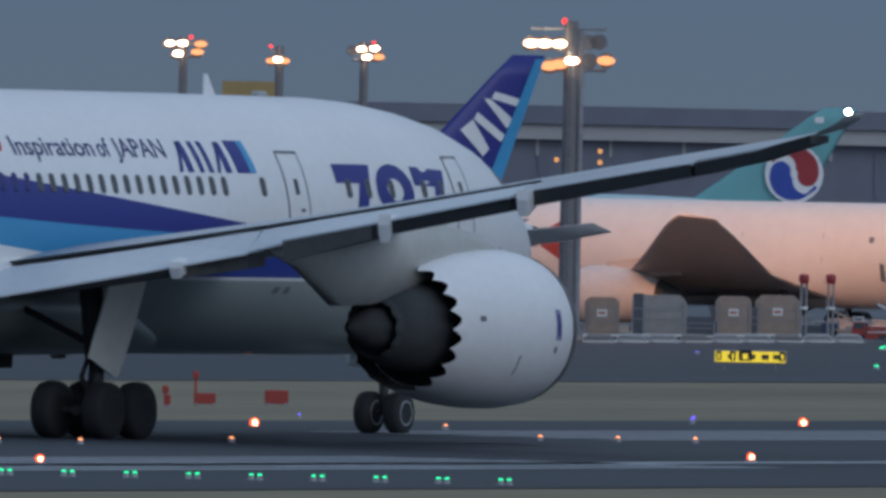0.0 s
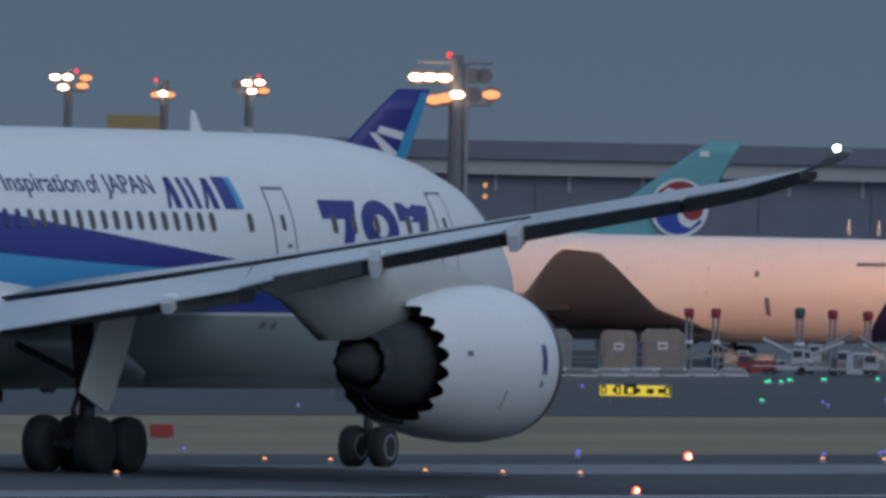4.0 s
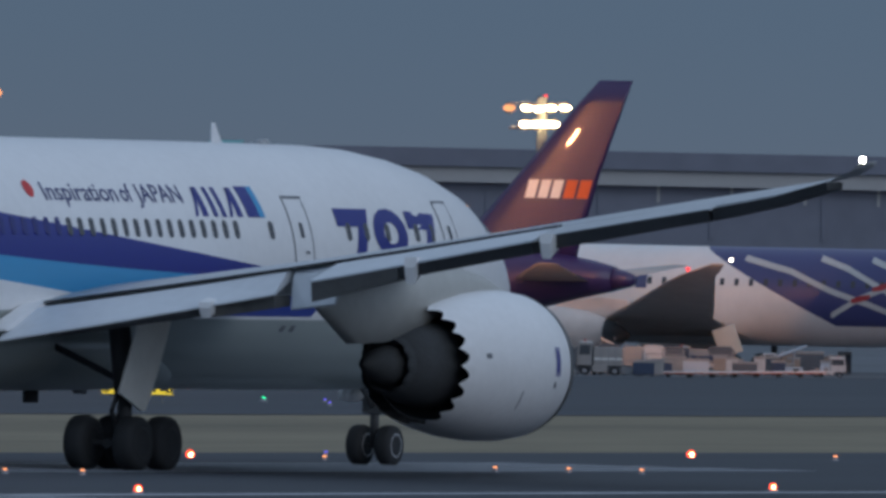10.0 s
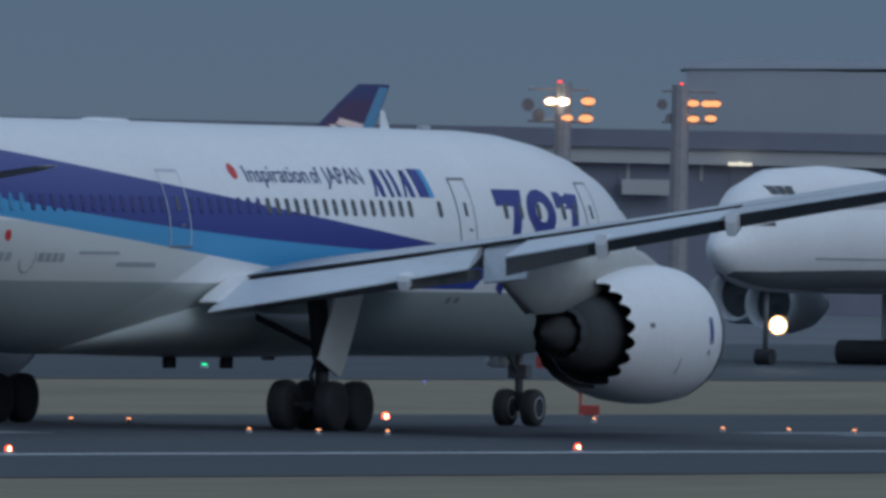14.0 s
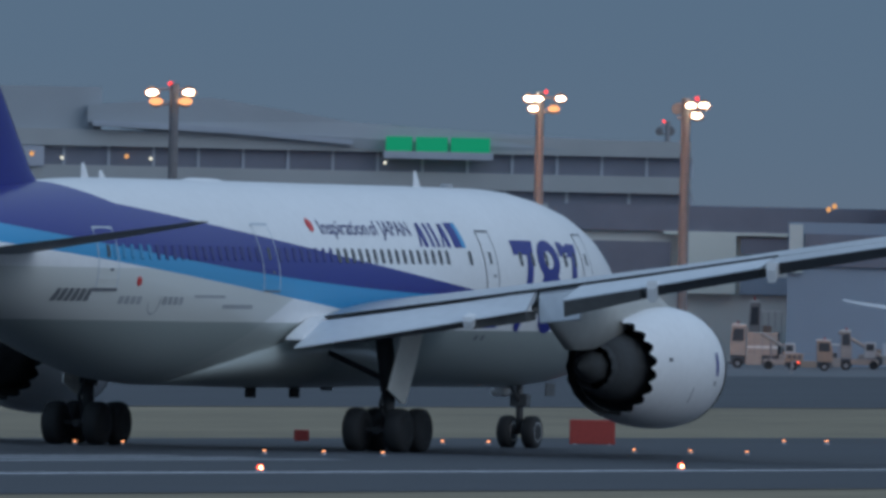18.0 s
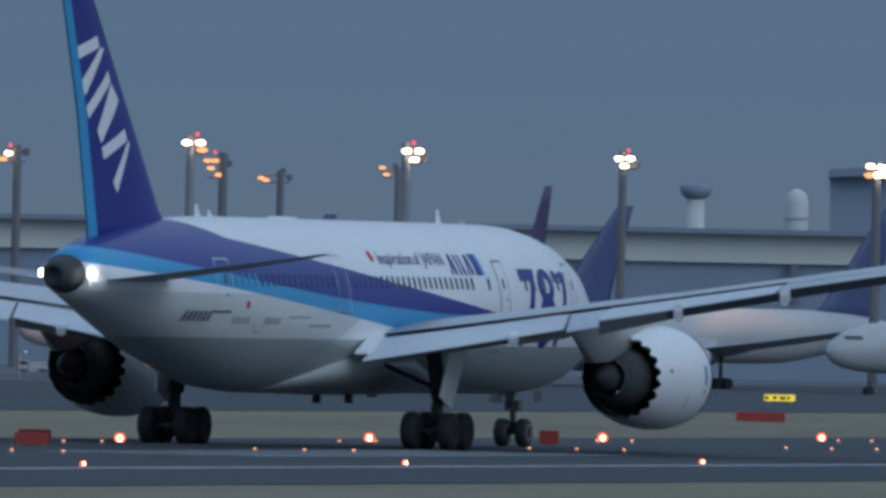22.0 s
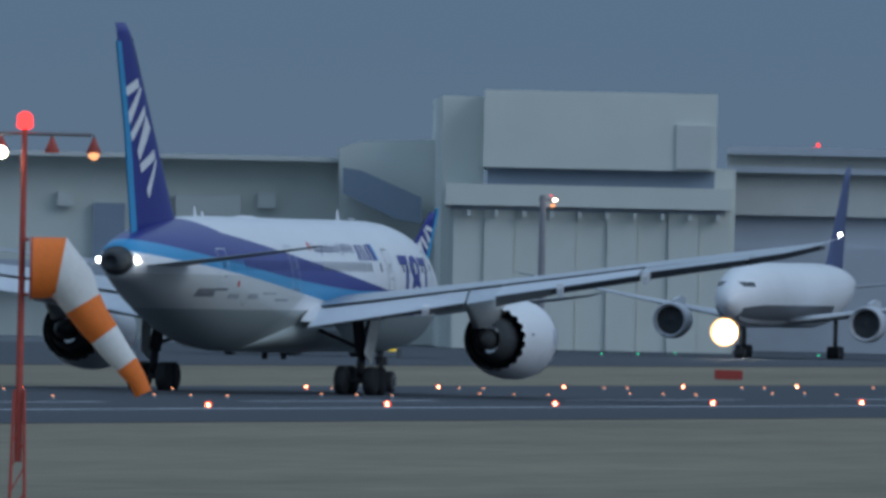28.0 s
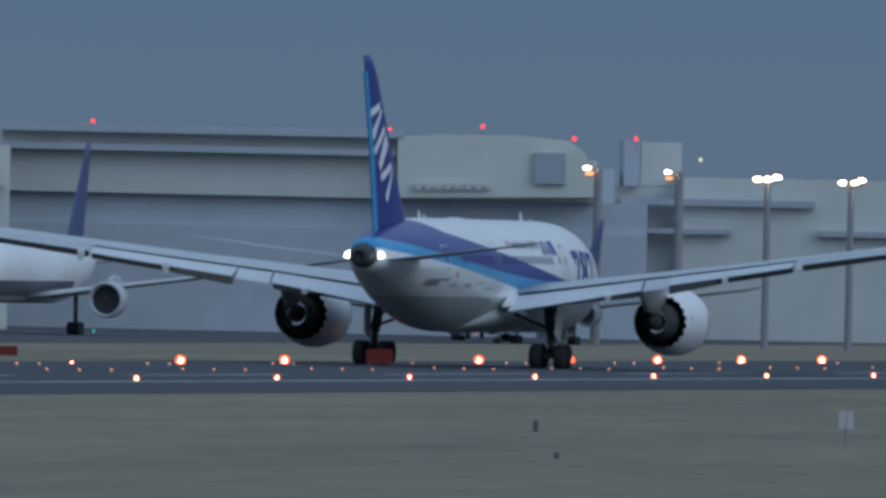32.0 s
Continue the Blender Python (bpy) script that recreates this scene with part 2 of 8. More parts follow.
def join(bm, other, m=None):
    if m is not None:
        bmesh.ops.transform(other, matrix=m, verts=other.verts)
    me = bpy.data.meshes.new("tmp")
    other.to_mesh(me)
    other.free()
    bm.from_mesh(me)
    bpy.data.meshes.remove(me)
    return bm


def rod(a, b, r0, r1=None, n=10):
    """A tapered bar from a to b."""
    a, b = Vector(a), Vector(b)
    d = b - a
    q = d.to_track_quat("Z", "Y").to_matrix().to_4x4()
    bm = bmesh.new()
    bmesh.ops.create_cone(bm, cap_ends=True, segments=n, radius1=r0, radius2=r0 if r1 is None else r1, depth=d.length, matrix=Matrix.Translation((a + b) / 2) @ q)
    return bm


def ball(c, r, n=10):
    bm = bmesh.new()
    bmesh.ops.create_uvsphere(bm, u_segments=n, v_segments=max(6, n // 2 + 2), radius=r, matrix=Matrix.Translation(c))
    return bm


def spun(profile, axis_at, n=32, along="Y", caps=False):
    """A turned shape: profile of (distance along, radius) about an axis through axis_at."""
    rings = []
    for s, r in profile:
        ring = []
        for i in range(n):
            a = 2 * math.pi * i / n
            c, d = r * math.cos(a), r * math.sin(a)
            ring.append(Vector(axis_at) + (Vector((c, s, d)) if along == "Y" else Vector((s, c, d)) if along == "X" else Vector((c, d, s))))
        rings.append(ring)
    return loft(rings, caps)


# ---- ground ----
def strip(name, x0, x1, y0, y1, z, material, label, kind="structure", category=""):
    bm = bmesh.new()
    ny = max(1, int((y1 - y0) / 200))
    for i in range(ny):
        a, b = y0 + (y1 - y0) * i / ny, y0 + (y1 - y0) * (i + 1) / ny
        bm.faces.new([bm.verts.new(p) for p in ((x0, a, z), (x1, a, z), (x1, b, z), (x0, b, z))])
    bmesh.ops.remove_doubles(bm, verts=bm.verts, dist=1e-3)
    return solo(name, bm, material, label, category, "", kind)


M_GRASS = mat("dry_grass", (0.205, 0.173, 0.112), 0.95, 0, 0.38, 0.30, 0.05, 0, 0.12)
M_ASPHALT = mat("asphalt", (0.023, 0.029, 0.039), 0.75, 0, 0.30, 0.5, 0.01, 0, 0.06)
M_TAXI = mat("taxiway_asphalt", (0.036, 0.044, 0.055), 0.8, 0, 0.28, 0.4, 0.01, 0, 0.08)
M_APRON = mat("apron_concrete", (0.105, 0.115, 0.128), 0.8, 0, 0.3, 0.3, 0.01, 0, 0.15)
M_STRIPE = mat("pale_stripe", (0.25, 0.27, 0.295), 0.6, 0, 0.35, 0.4)
M_LINE = mat("runway_marking", (0.50, 0.52, 0.55), 0.6, 0, 0.25, 0.4)

strip("ground", -5000, 5000, -5000, 5000, 0.0, M_GRASS, "dry grass field reaching to the horizon")
strip("runway", -291.0, -229.5, -600, 4000, 0.02, M_ASPHALT, "dark asphalt runway with grass on both sides")
strip("taxiway", -428.0, -344.5, -600, 4000, 0.02, M_TAXI, "dark taxiway beyond the grass strip")
strip("apron", -2200.0, -428.0, -600, 4000, 0.025, M_APRON, "pale concrete apron in front of the terminals")
strip("edge_marking", -249.1, -248.0, -600, 4000, 0.03, M_LINE, "worn white painted line along the runway edge")
for x, y0, y1 in [(-254.9 + 1.9 * i, 330, 463) for i in range(6)] + [(-279.0 + 2.0 * i, 503, 548) for i in range(5)] + [(-268.5 + 2.6 * i, 588, 640) for i in range(3)] + [(-271.0 + 2.4 * i, 755, 797) for i in range(4)]:
    strip("runway_stripe", x, x + 1.35, y0, y1, 0.03, M_STRIPE, "pale stripe on the runway")
for i in range(50):
    y = 880 + i * 60.0
    strip("centre_marking", -261.0, -260.1, y, y + 36, 0.03, M_LINE, "worn white centre line dash on the runway")


# ---- the departing airliner ----
TOP, MID, WIDE, HALF = 8.34, 5.15, 2.885, 3.19
#         y, top, bottom, half width
STATIONS = [(29.75, 4.55, 4.45, 0.03), (29.5, 5.10, 3.90, 0.50), (29.0, 5.70, 3.40, 0.98), (28.2, 6.22, 2.92, 1.36), (27.2, 6.82, 2.56, 1.75),
            (25.8, 7.36, 2.28, 2.12), (24.2, 7.77, 2.10, 2.43), (22.5, 8.04, 2.0, 2.64), (20.5, 8.24, 1.965, 2.79), (18.5, 8.32, 1.96, 2.86),
            (12.0, 8.34, 1.96, 2.885), (4.0, 8.34, 1.96, 2.885), (-3.0, 8.36, 1.96, 2.885), (-9.0, 8.36, 1.98, 2.885), (-12.0, 8.36, 2.15, 2.86),
            (-14.5, 8.33, 2.55, 2.76), (-17.0, 8.24, 3.05, 2.58), (-19.5, 8.08, 3.65, 2.30), (-22.0, 7.85, 4.25, 1.92), (-24.0, 7.58, 4.75, 1.56),
            (-25.8, 7.25, 5.15, 1.18), (-27.2, 6.90, 5.45, 0.84)]


def body_at(y):
    """Centre height, half height and half width of the fuselage at y."""
    s = STATIONS
    for (a, t0, b0, w0), (b, t1, b1, w1) in zip(s, s[1:]):
        if b <= y <= a:
            f = (a - y) / (a - b)
            t, bo, w = t0 + (t1 - t0) * f, b0 + (b1 - b0) * f, w0 + (w1 - w0) * f
            return (t + bo) / 2, (t - bo) / 2, w
    return MID, HALF, WIDE


def skin(y, z, side=1, lift=0.0):
    """The point of the fuselage skin at y and z, and its outward normal."""
    c, h, w = body_at(y)
    u = max(-0.995, min(0.995, (z - c) / h))
    x = w * math.sqrt(1 - u * u)
    n = Vector((x / (w * w), 0, (z - c) / (h * h))).normalized()
    p = Vector((x, y, z)) + n * lift
    return Vector((p.x * side, p.y, p.z)), Vector((n.x * side, 0, n.z))


def rings_between(stations, n=48, bulge=0.0):
    out = []
    for y, t, b, w in stations:
        c, h = (t + b) / 2, (t - b) / 2
        out.append([Vector((w * math.cos(2 * math.pi * i / n), y, c + h * math.sin(2 * math.pi * i / n))) for i in range(n)])
    return out


def patch(name, y0, y1, z0, z1, parent, material, lift=0.012, ny=2, nz=3, slant=0.0, label=""):
    """A thin plate lying on the fuselage skin; slant shifts its top forwards."""
    grid = []
    for i in range(nz + 1):
        z = z0 + (z1 - z0) * i / nz
        grid.append([skin(y0 + (y1 - y0) * j / ny + slant * i / nz, z, 1, lift)[0] for j in range(ny + 1)])
    return part(name, loft(grid, False, False), material, parent, label)


def letters(text, width, height, material, parent, name, place, label="", bold=0.0):
    """Built-in lettering of a given width and capital height laid on a surface: place(u, v) gives the point."""
    cu = bpy.data.curves.new("tmp_text", "FONT")
    cu.body, cu.size, cu.resolution_u, cu.offset = text, height / 0.70, 4, bold
    tmp = bpy.data.objects.new("tmp_text", cu)
    me = bpy.data.meshes.new_from_object(tmp)
    bpy.data.objects.remove(tmp)
    bpy.data.curves.remove(cu)
    bm = bmesh.new()
    bm.from_mesh(me)
    bpy.data.meshes.remove(me)
    lo, hi = min(v.co.y for v in bm.verts), max(v.co.y for v in bm.verts)
    x0, x1 = min(v.co.x for v in bm.verts), max(v.co.x for v in bm.verts)
    steps = max(2, int((hi - lo) / 0.25))
    for i in range(1, steps):
        bmesh.ops.bisect_plane(bm, geom=bm.verts[:] + bm.edges[:] + bm.faces[:], plane_co=(0, lo + (hi - lo) * i / steps, 0), plane_no=(0, 1, 0))
    for v in bm.verts:
        v.co = place((v.co.x - x0) * width / (x1 - x0), v.co.y)
    return part(name, bm, material, parent, label)


def airfoil(v, le, te, z, thick, twist=0.0, side=1, n=10, camber=0.02):
    """One wing section at span v from le to te; positive y is forwards."""
    ring = []
    ch = le - te
    for i in range(n + 1):
        s = 0.5 - 0.5 * math.cos(math.pi * i / n)
        t = thick * 1.9 * (0.2969 * math.sqrt(s) - 0.126 * s - 0.3516 * s * s + 0.2843 * s ** 3 - 0.1036 * s ** 4) / 0.2
        ring.append((le - ch * s, z + 0.55 * t * 0.5 + camber * ch * 4 * s * (1 - s) - twist * s))
    for i in range(n - 1, 0, -1):
        s = 0.5 - 0.5 * math.cos(math.pi * i / n)
        t = thick * 1.9 * (0.2969 * math.sqrt(s) - 0.126 * s - 0.3516 * s * s + 0.2843 * s ** 3 - 0.1036 * s ** 4) / 0.2
        ring.append((le - ch * s, z - 0.45 * t * 0.5 + camber * ch * 4 * s * (1 - s) - twist * s))
    return [Vector((v * side, a, b)) for a, b in ring]


#       span, leading edge, trailing edge, height, thickness, twist
WING = [(2.0, 10.8, -1.0, 4.17, 1.45, 0.15), (5.0, 8.9, -1.2, 4.52, 1.30, 0.12), (9.9, 5.6, -1.7, 5.17, 0.95, 0.10), (15.0, 2.0, -3.9, 5.81, 0.72, 0.12),
        (20.0, -1.5, -6.0, 6.50, 0.52, 0.16), (24.0, -4.3, -7.7, 7.05, 0.38, 0.22), (26.5, -6.1, -8.7, 7.37, 0.28, 0.24), (28.3, -7.5, -9.5, 7.59, 0.16, 0.22),
        (29.6, -8.7, -10.3, 7.76, 0.11, 0.16), (30.4, -9.6, -10.8, 7.93, 0.08, 0.09), (30.9, -10.3, -11.2, 8.08, 0.06, 0.04)]


def wing_at(v):
    for a, b in zip(WING, WING[1:]):
        if a[0] <= v <= b[0]:
            f = (v - a[0]) / (b[0] - a[0])
            return [p + (q - p) * f for p, q in zip(a, b)]
    return list(WING[-1])


def flap(v0, v1, c0, c1, drop0, drop1, side, gap=0.10, deep=1.0):
    """A trailing-edge surface let down behind the wing between two spans."""
    rings = []
    for f in (0.0, 0.33, 0.67, 1.0):
        v = v0 + (v1 - v0) * f
        _, le, te, z, th, tw = wing_at(v)
        c, d = c0 + (c1 - c0) * f, drop0 + (drop1 - drop0) * f
        z -= tw
        rings.append([Vector((v * side, te - gap + 0.28 * c, z - 0.02)), Vector((v * side, te - gap - 0.2 * c, z + 0.02 - d * 0.18)), Vector((v * side, te - gap - c, z - d)),
                      Vector((v * side, te - gap - c, z - d - 0.05)), Vector((v * side, te - gap - 0.2 * c, z - 0.22 * deep - d * 0.30)), Vector((v * side, te - gap + 0.2 * c, z - 0.24 * deep))])
    return loft(rings)


def wheel(parent, c, r, w, name="wheel", rim=None):
    x, y, z = c
    prof = [(-0.5 * w, 0.58 * r), (-0.5 * w, 0.80 * r), (-0.40 * w, 0.95 * r), (-0.2 * w, r), (0.2 * w, r), (0.40 * w, 0.95 * r), (0.5 * w, 0.80 * r), (0.5 * w, 0.58 * r)]
    tyre = part(name, spun(prof, (x, y, z), 28, "X", True), M_TYRE, parent, "", True)
    hub = [(-0.36 * w, 0.02), (-0.40 * w, 0.30 * r), (-0.52 * w, 0.56 * r), (-0.505 * w, 0.60 * r), (0.505 * w, 0.60 * r), (0.52 * w, 0.56 * r), (0.40 * w, 0.30 * r), (0.36 * w, 0.02)]
    part("rim", spun(hub, (x, y, z), 24, "X", True), rim or M_HUB, tyre, "metal wheel rim", True)
    return tyre


def engine(parent, side):
    cx, cz, y0 = (9.85, 2.78, 6.35) if side > 0 else (-11.0, 2.80, 6.2)
    R = 1.93
    outer = [(y0 + 0.45, 1.615), (y0 + 0.8, 1.69), (y0 + 1.8, 1.84), (y0 + 3.0, 1.925), (y0 + 4.2, 1.93), (y0 + 5.0, 1.86), (y0 + 5.5, 1.73), (y0 + 5.72, 1.60), (y0 + 5.62, 1.47), (y0 + 5.2, 1.42), (y0 + 3.5, 1.44)]
    na = part("nacelle", spun(outer, (cx, 0, cz), 56, "Y"), M_WHITE, parent, "white engine nacelle with a scalloped rear edge", True)
    lip = [(y0 + 5.16, 1.835), (y0 + 5.42, 1.765), (y0 + 5.58, 1.69), (y0 + 5.73, 1.60), (y0 + 5.66, 1.47), (y0 + 5.4, 1.425)]
    part("inlet_lip", spun([(s, r + 0.012) for s, r in lip], (cx, 0, cz), 56, "Y"), M_STEEL, na, "bare metal inlet lip", True)
    # saw-toothed nozzle edge: sharp white teeth with rounded hollows between them
    n, fine = 20, 12
    skin_rings, lining = [[], [], []], [[], [], []]
    for i in range(n * fine):
        a = 2 * math.pi * i / (n * fine)
        tip = y0 + 0.08 - 0.34 * (1 - abs(math.sin(math.pi * i / fine)))
        mid = (tip + y0 + 0.45) / 2
        for k, (y, r) in enumerate(((y0 + 0.45, 1.615), (mid, 1.615 - 0.20 * (y0 + 0.45 - mid)), (tip, 1.615 - 0.23 * (y0 + 0.45 - tip)))):
            skin_rings[k].append(Vector((cx + r * math.cos(a), y, cz + r * math.sin(a))))
            q = (1.40, r - 0.06, r - 0.012)[k]
            lining[k].append(Vector((cx + q * math.cos(a), y + (0.1 if k == 0 else 0.0), cz + q * math.sin(a))))
    part("chevron_edge", loft(skin_rings, False), M_WHITE, na, "white saw-toothed nozzle edge", True)
    part("nozzle_lining", loft(lining, False), M_EXHAUST, na, "dark nozzle lining", True)
    duct = [(y0 + 0.56, 1.395), (y0 + 1.2, 1.39), (y0 + 1.25, 0.95)]
    part("fan_duct", spun(duct, (cx, 0, cz), 40, "Y"), M_EXHAUST, na, "", True)
    core = [(y0 + 1.4, 1.10), (y0 + 0.6, 1.12), (y0 - 0.5, 0.98), (y0 - 1.5, 0.74), (y0 - 1.52, 0.70), (y0 - 1.0, 0.66)]
    part("core_cowl", spun(core, (cx, 0, cz), 40, "Y"), M_EXHAUST, na, "dark core cowl", True)
    rings = [[], []]
    for i in range(12 * 4):
        a = 2 * math.pi * i / 48
        tooth = abs(((i / 4.0) % 1.0) - 0.5) * 2
        for k, (s, r) in enumerate(((-1.40, 0.775), (-1.62 - 0.14 * tooth, 0.70))):
            rings[k].append(Vector((cx + r * math.cos(a), y0 + s, cz + r * math.sin(a))))
    part("core_nozzle_edge", loft(rings, False), M_EXHAUST, na, "")
    plug = [(y0 - 0.9, 0.52), (y0 - 1.6, 0.50), (y0 - 2.2, 0.38), (y0 - 2.75, 0.14), (y0 - 2.85, 0.01)]
    part("exhaust_cone", spun(plug, (cx, 0, cz), 32, "Y"), M_PLUG, na, "dull metal exhaust cone", True)
    # small marks on the cowl
    def on_cowl(y, deg, w, h, name, material, label):
        rings = []
        for i in range(3):
            row = []
            for j in range(3):
                yy = y + w * (j / 2 - 0.5)
                a = radians(deg) + h / R * (i / 2 - 0.5)
                r = np.interp(yy, [p[0] for p in outer[:7]], [p[1] for p in outer[:7]]) + 0.012
                row.append(Vector((cx + r * math.cos(a) * side, yy, cz + r * math.sin(a))))
            rings.append(row)
        part(name, loft(rings, False, False), material, na, label)
    on_cowl(7.2, 9, 0.22, 0.14, "vent", M_SEAM, "small dark vent")
    on_cowl(10.6, 4, 0.30, 0.75, "badge", M_BADGE, "small pale violet badge")
    on_cowl(10.6, 4, 0.16, 0.55, "badge_mark", M_NAVY, "violet-blue mark")
    on_cowl(8.9, -27, 0.05, 0.55, "drain_mark", M_SEAM, "thin dark drain mark")
    on_cowl(10.5, -14, 0.12, 0.16, "hatch", M_SEAM, "small hatch")
    # pylon
    rings = []
    for y, z0, z1, w in ((11.2, 4.55, 4.62, 0.10), (9.6, 4.45, 5.05, 0.30), (7.6, 4.05, 5.3, 0.38), (5.8, 3.5, 5.4, 0.38), (4.2, 3.25, 5.3, 0.36), (2.9, 3.2, 5.1, 0.28), (0.9, 4.1, 4.95, 0.12), (-0.4, 4.45, 4.65, 0.03)):
        rings.append([Vector((cx + sx * w * k, y, z)) for sx, z, k in ((1, z0 + 0.1, 0.7), (1, (z0 + z1) / 2, 1), (1, z1, 0.8), (-1, z1, 0.8), (-1, (z0 + z1) / 2, 1), (-1, z0 + 0.1, 0.7))])
    part("pylon", loft(rings), M_PYLON, parent, "engine pylon greyed for wing shade", True)
    strake = [[Vector((cx + (1.72 + k) * math.cos(radians(38)) * -side, y, cz + (1.72 + k) * math.sin(radians(38)))) for k in (0.0, e)] for y, e in ((10.4, 0.05), (9.4, 0.42), (8.9, 0.46), (8.8, 0.1))]
    part("strake", loft(strake, False, False), M_WHITE, na, "thin strake")


def main_gear(parent, side):
    x = 4.9 if side > 0 else -5.3
    g = part("main_strut", join(rod((x, 0.05, 0.75), (x, 0.1, 2.1), 0.19, n=14), rod((x, 0.1, 1.9), (x - 0.35 * side, 0.2, 4.3), 0.28, n=14)), M_GEARDARK, parent, "grey main gear strut", True)
    part("bogie_beam", rod((x, -0.85, 0.68), (x, 0.85, 0.68), 0.13), M_GEARDARK, g)
    part("side_brace", rod((x, 0.1, 2.2), (x - 2.6 * side, 0.6, 3.2), 0.09), M_GEARDARK, g)
    part("drag_brace", rod((x, 0.1, 2.3), (x - 0.3 * side, 2.6, 3.6), 0.09), M_GEARDARK, g)
    part("torque_link", join(rod((x, -0.3, 1.0), (x, -0.62, 1.5), 0.06), rod((x, -0.62, 1.5), (x, -0.25, 2.05), 0.06)), M_GEARDARK, g)
    for yy in (-0.78, 0.78):
        part("axle", rod((x - 0.8, yy, 0.69), (x + 0.8, yy, 0.69), 0.07), M_GEARDARK, g)
        for xx in (-0.70, 0.70):
            wheel(parent, (x + xx, yy, 0.69), 0.69, 0.58, "main_wheel", M_RIM)
    xs = x + 0.55 * side
    door = loft([[Vector((xs + dx * side + e, y, z)) for e, y in ((0, a), (0, b), (0.06, b), (0.06, a))] for dx, z, a, b in ((0, 3.9, 1.40, -0.30), (-0.08, 2.7, 0.95, -0.80), (-0.14, 1.95, 0.62, -1.08), (-0.20, 1.50, 0.42, 0.22))])
    part("gear_door", door, M_GEARDOOR, parent, "white main gear door hanging open")


# plain slanted bars on the tail fin: two for each of three marks
FIN_BARS = []
for a0, a1, a2, b2, b3 in (((-26.7, 14.22), (-24.72, 14.70), (-23.97, 14.27), (-25.55, 12.55), (-26.2, 12.9)), ((-25.45, 12.13), (-23.55, 13.47), (-22.4, 12.4), (-23.99, 10.84), (-24.4, 11.3)), ((-23.92, 10.70), (-21.75, 11.41), (-21.2, 10.9), (-22.31, 9.08), (-22.75, 9.5))):
    FIN_BARS.append((a0, a1, (a1[0] + 0.25, a1[1] - 0.42), (a0[0] + 0.25, a0[1] - 0.42)))
    FIN_BARS.append(((a1[0] + 0.3, a1[1] - 0.44), a2, b2, b3))


def fin_skin(y, z, k, tall=1.0, proud=0.02):
    """A point a little proud of the fin's side k."""
    h = 7.2 + (z - 7.2) / tall
    heights = (7.2, 8.5, 12.0, 15.6, 16.9)
    le, te, t = np.interp(h, heights, (-14.6, -17.3, -20.9, -24.5, -25.9)), np.interp(h, heights, (-24.6, -24.9, -26.1, -27.55, -28.1)), np.interp(h, heights, (0.50, 0.46, 0.36, 0.24, 0.12))
    s = min(max((le - y) / (le - te), 0.0), 1.0)
    x = t * 3.8 * (0.2969 * math.sqrt(s) - 0.126 * s - 0.3516 * s * s + 0.2843 * s ** 3 - 0.1036 * s ** 4) / 0.2
    return Vector((k * (x * 0.55 * (0.55 if k > 0 else 0.45) + proud), y, z))


def fin_shape(pts, k, tall=1.0, proud=0.02):
    """A four-cornered painted shape that follows the curve of the fin."""
    p = [Vector((0, a, b)) for a, b in pts]
    n = 6
    rows = []
    for i in range(n + 1):
        a, b = p[0].lerp(p[3], i / n), p[1].lerp(p[2], i / n)
        rows.append([fin_skin(*a.lerp(b, j / n).yz, k, tall, proud) for j in range(n + 1)])
    return loft(rows, False, False)


FLAPERONS = []


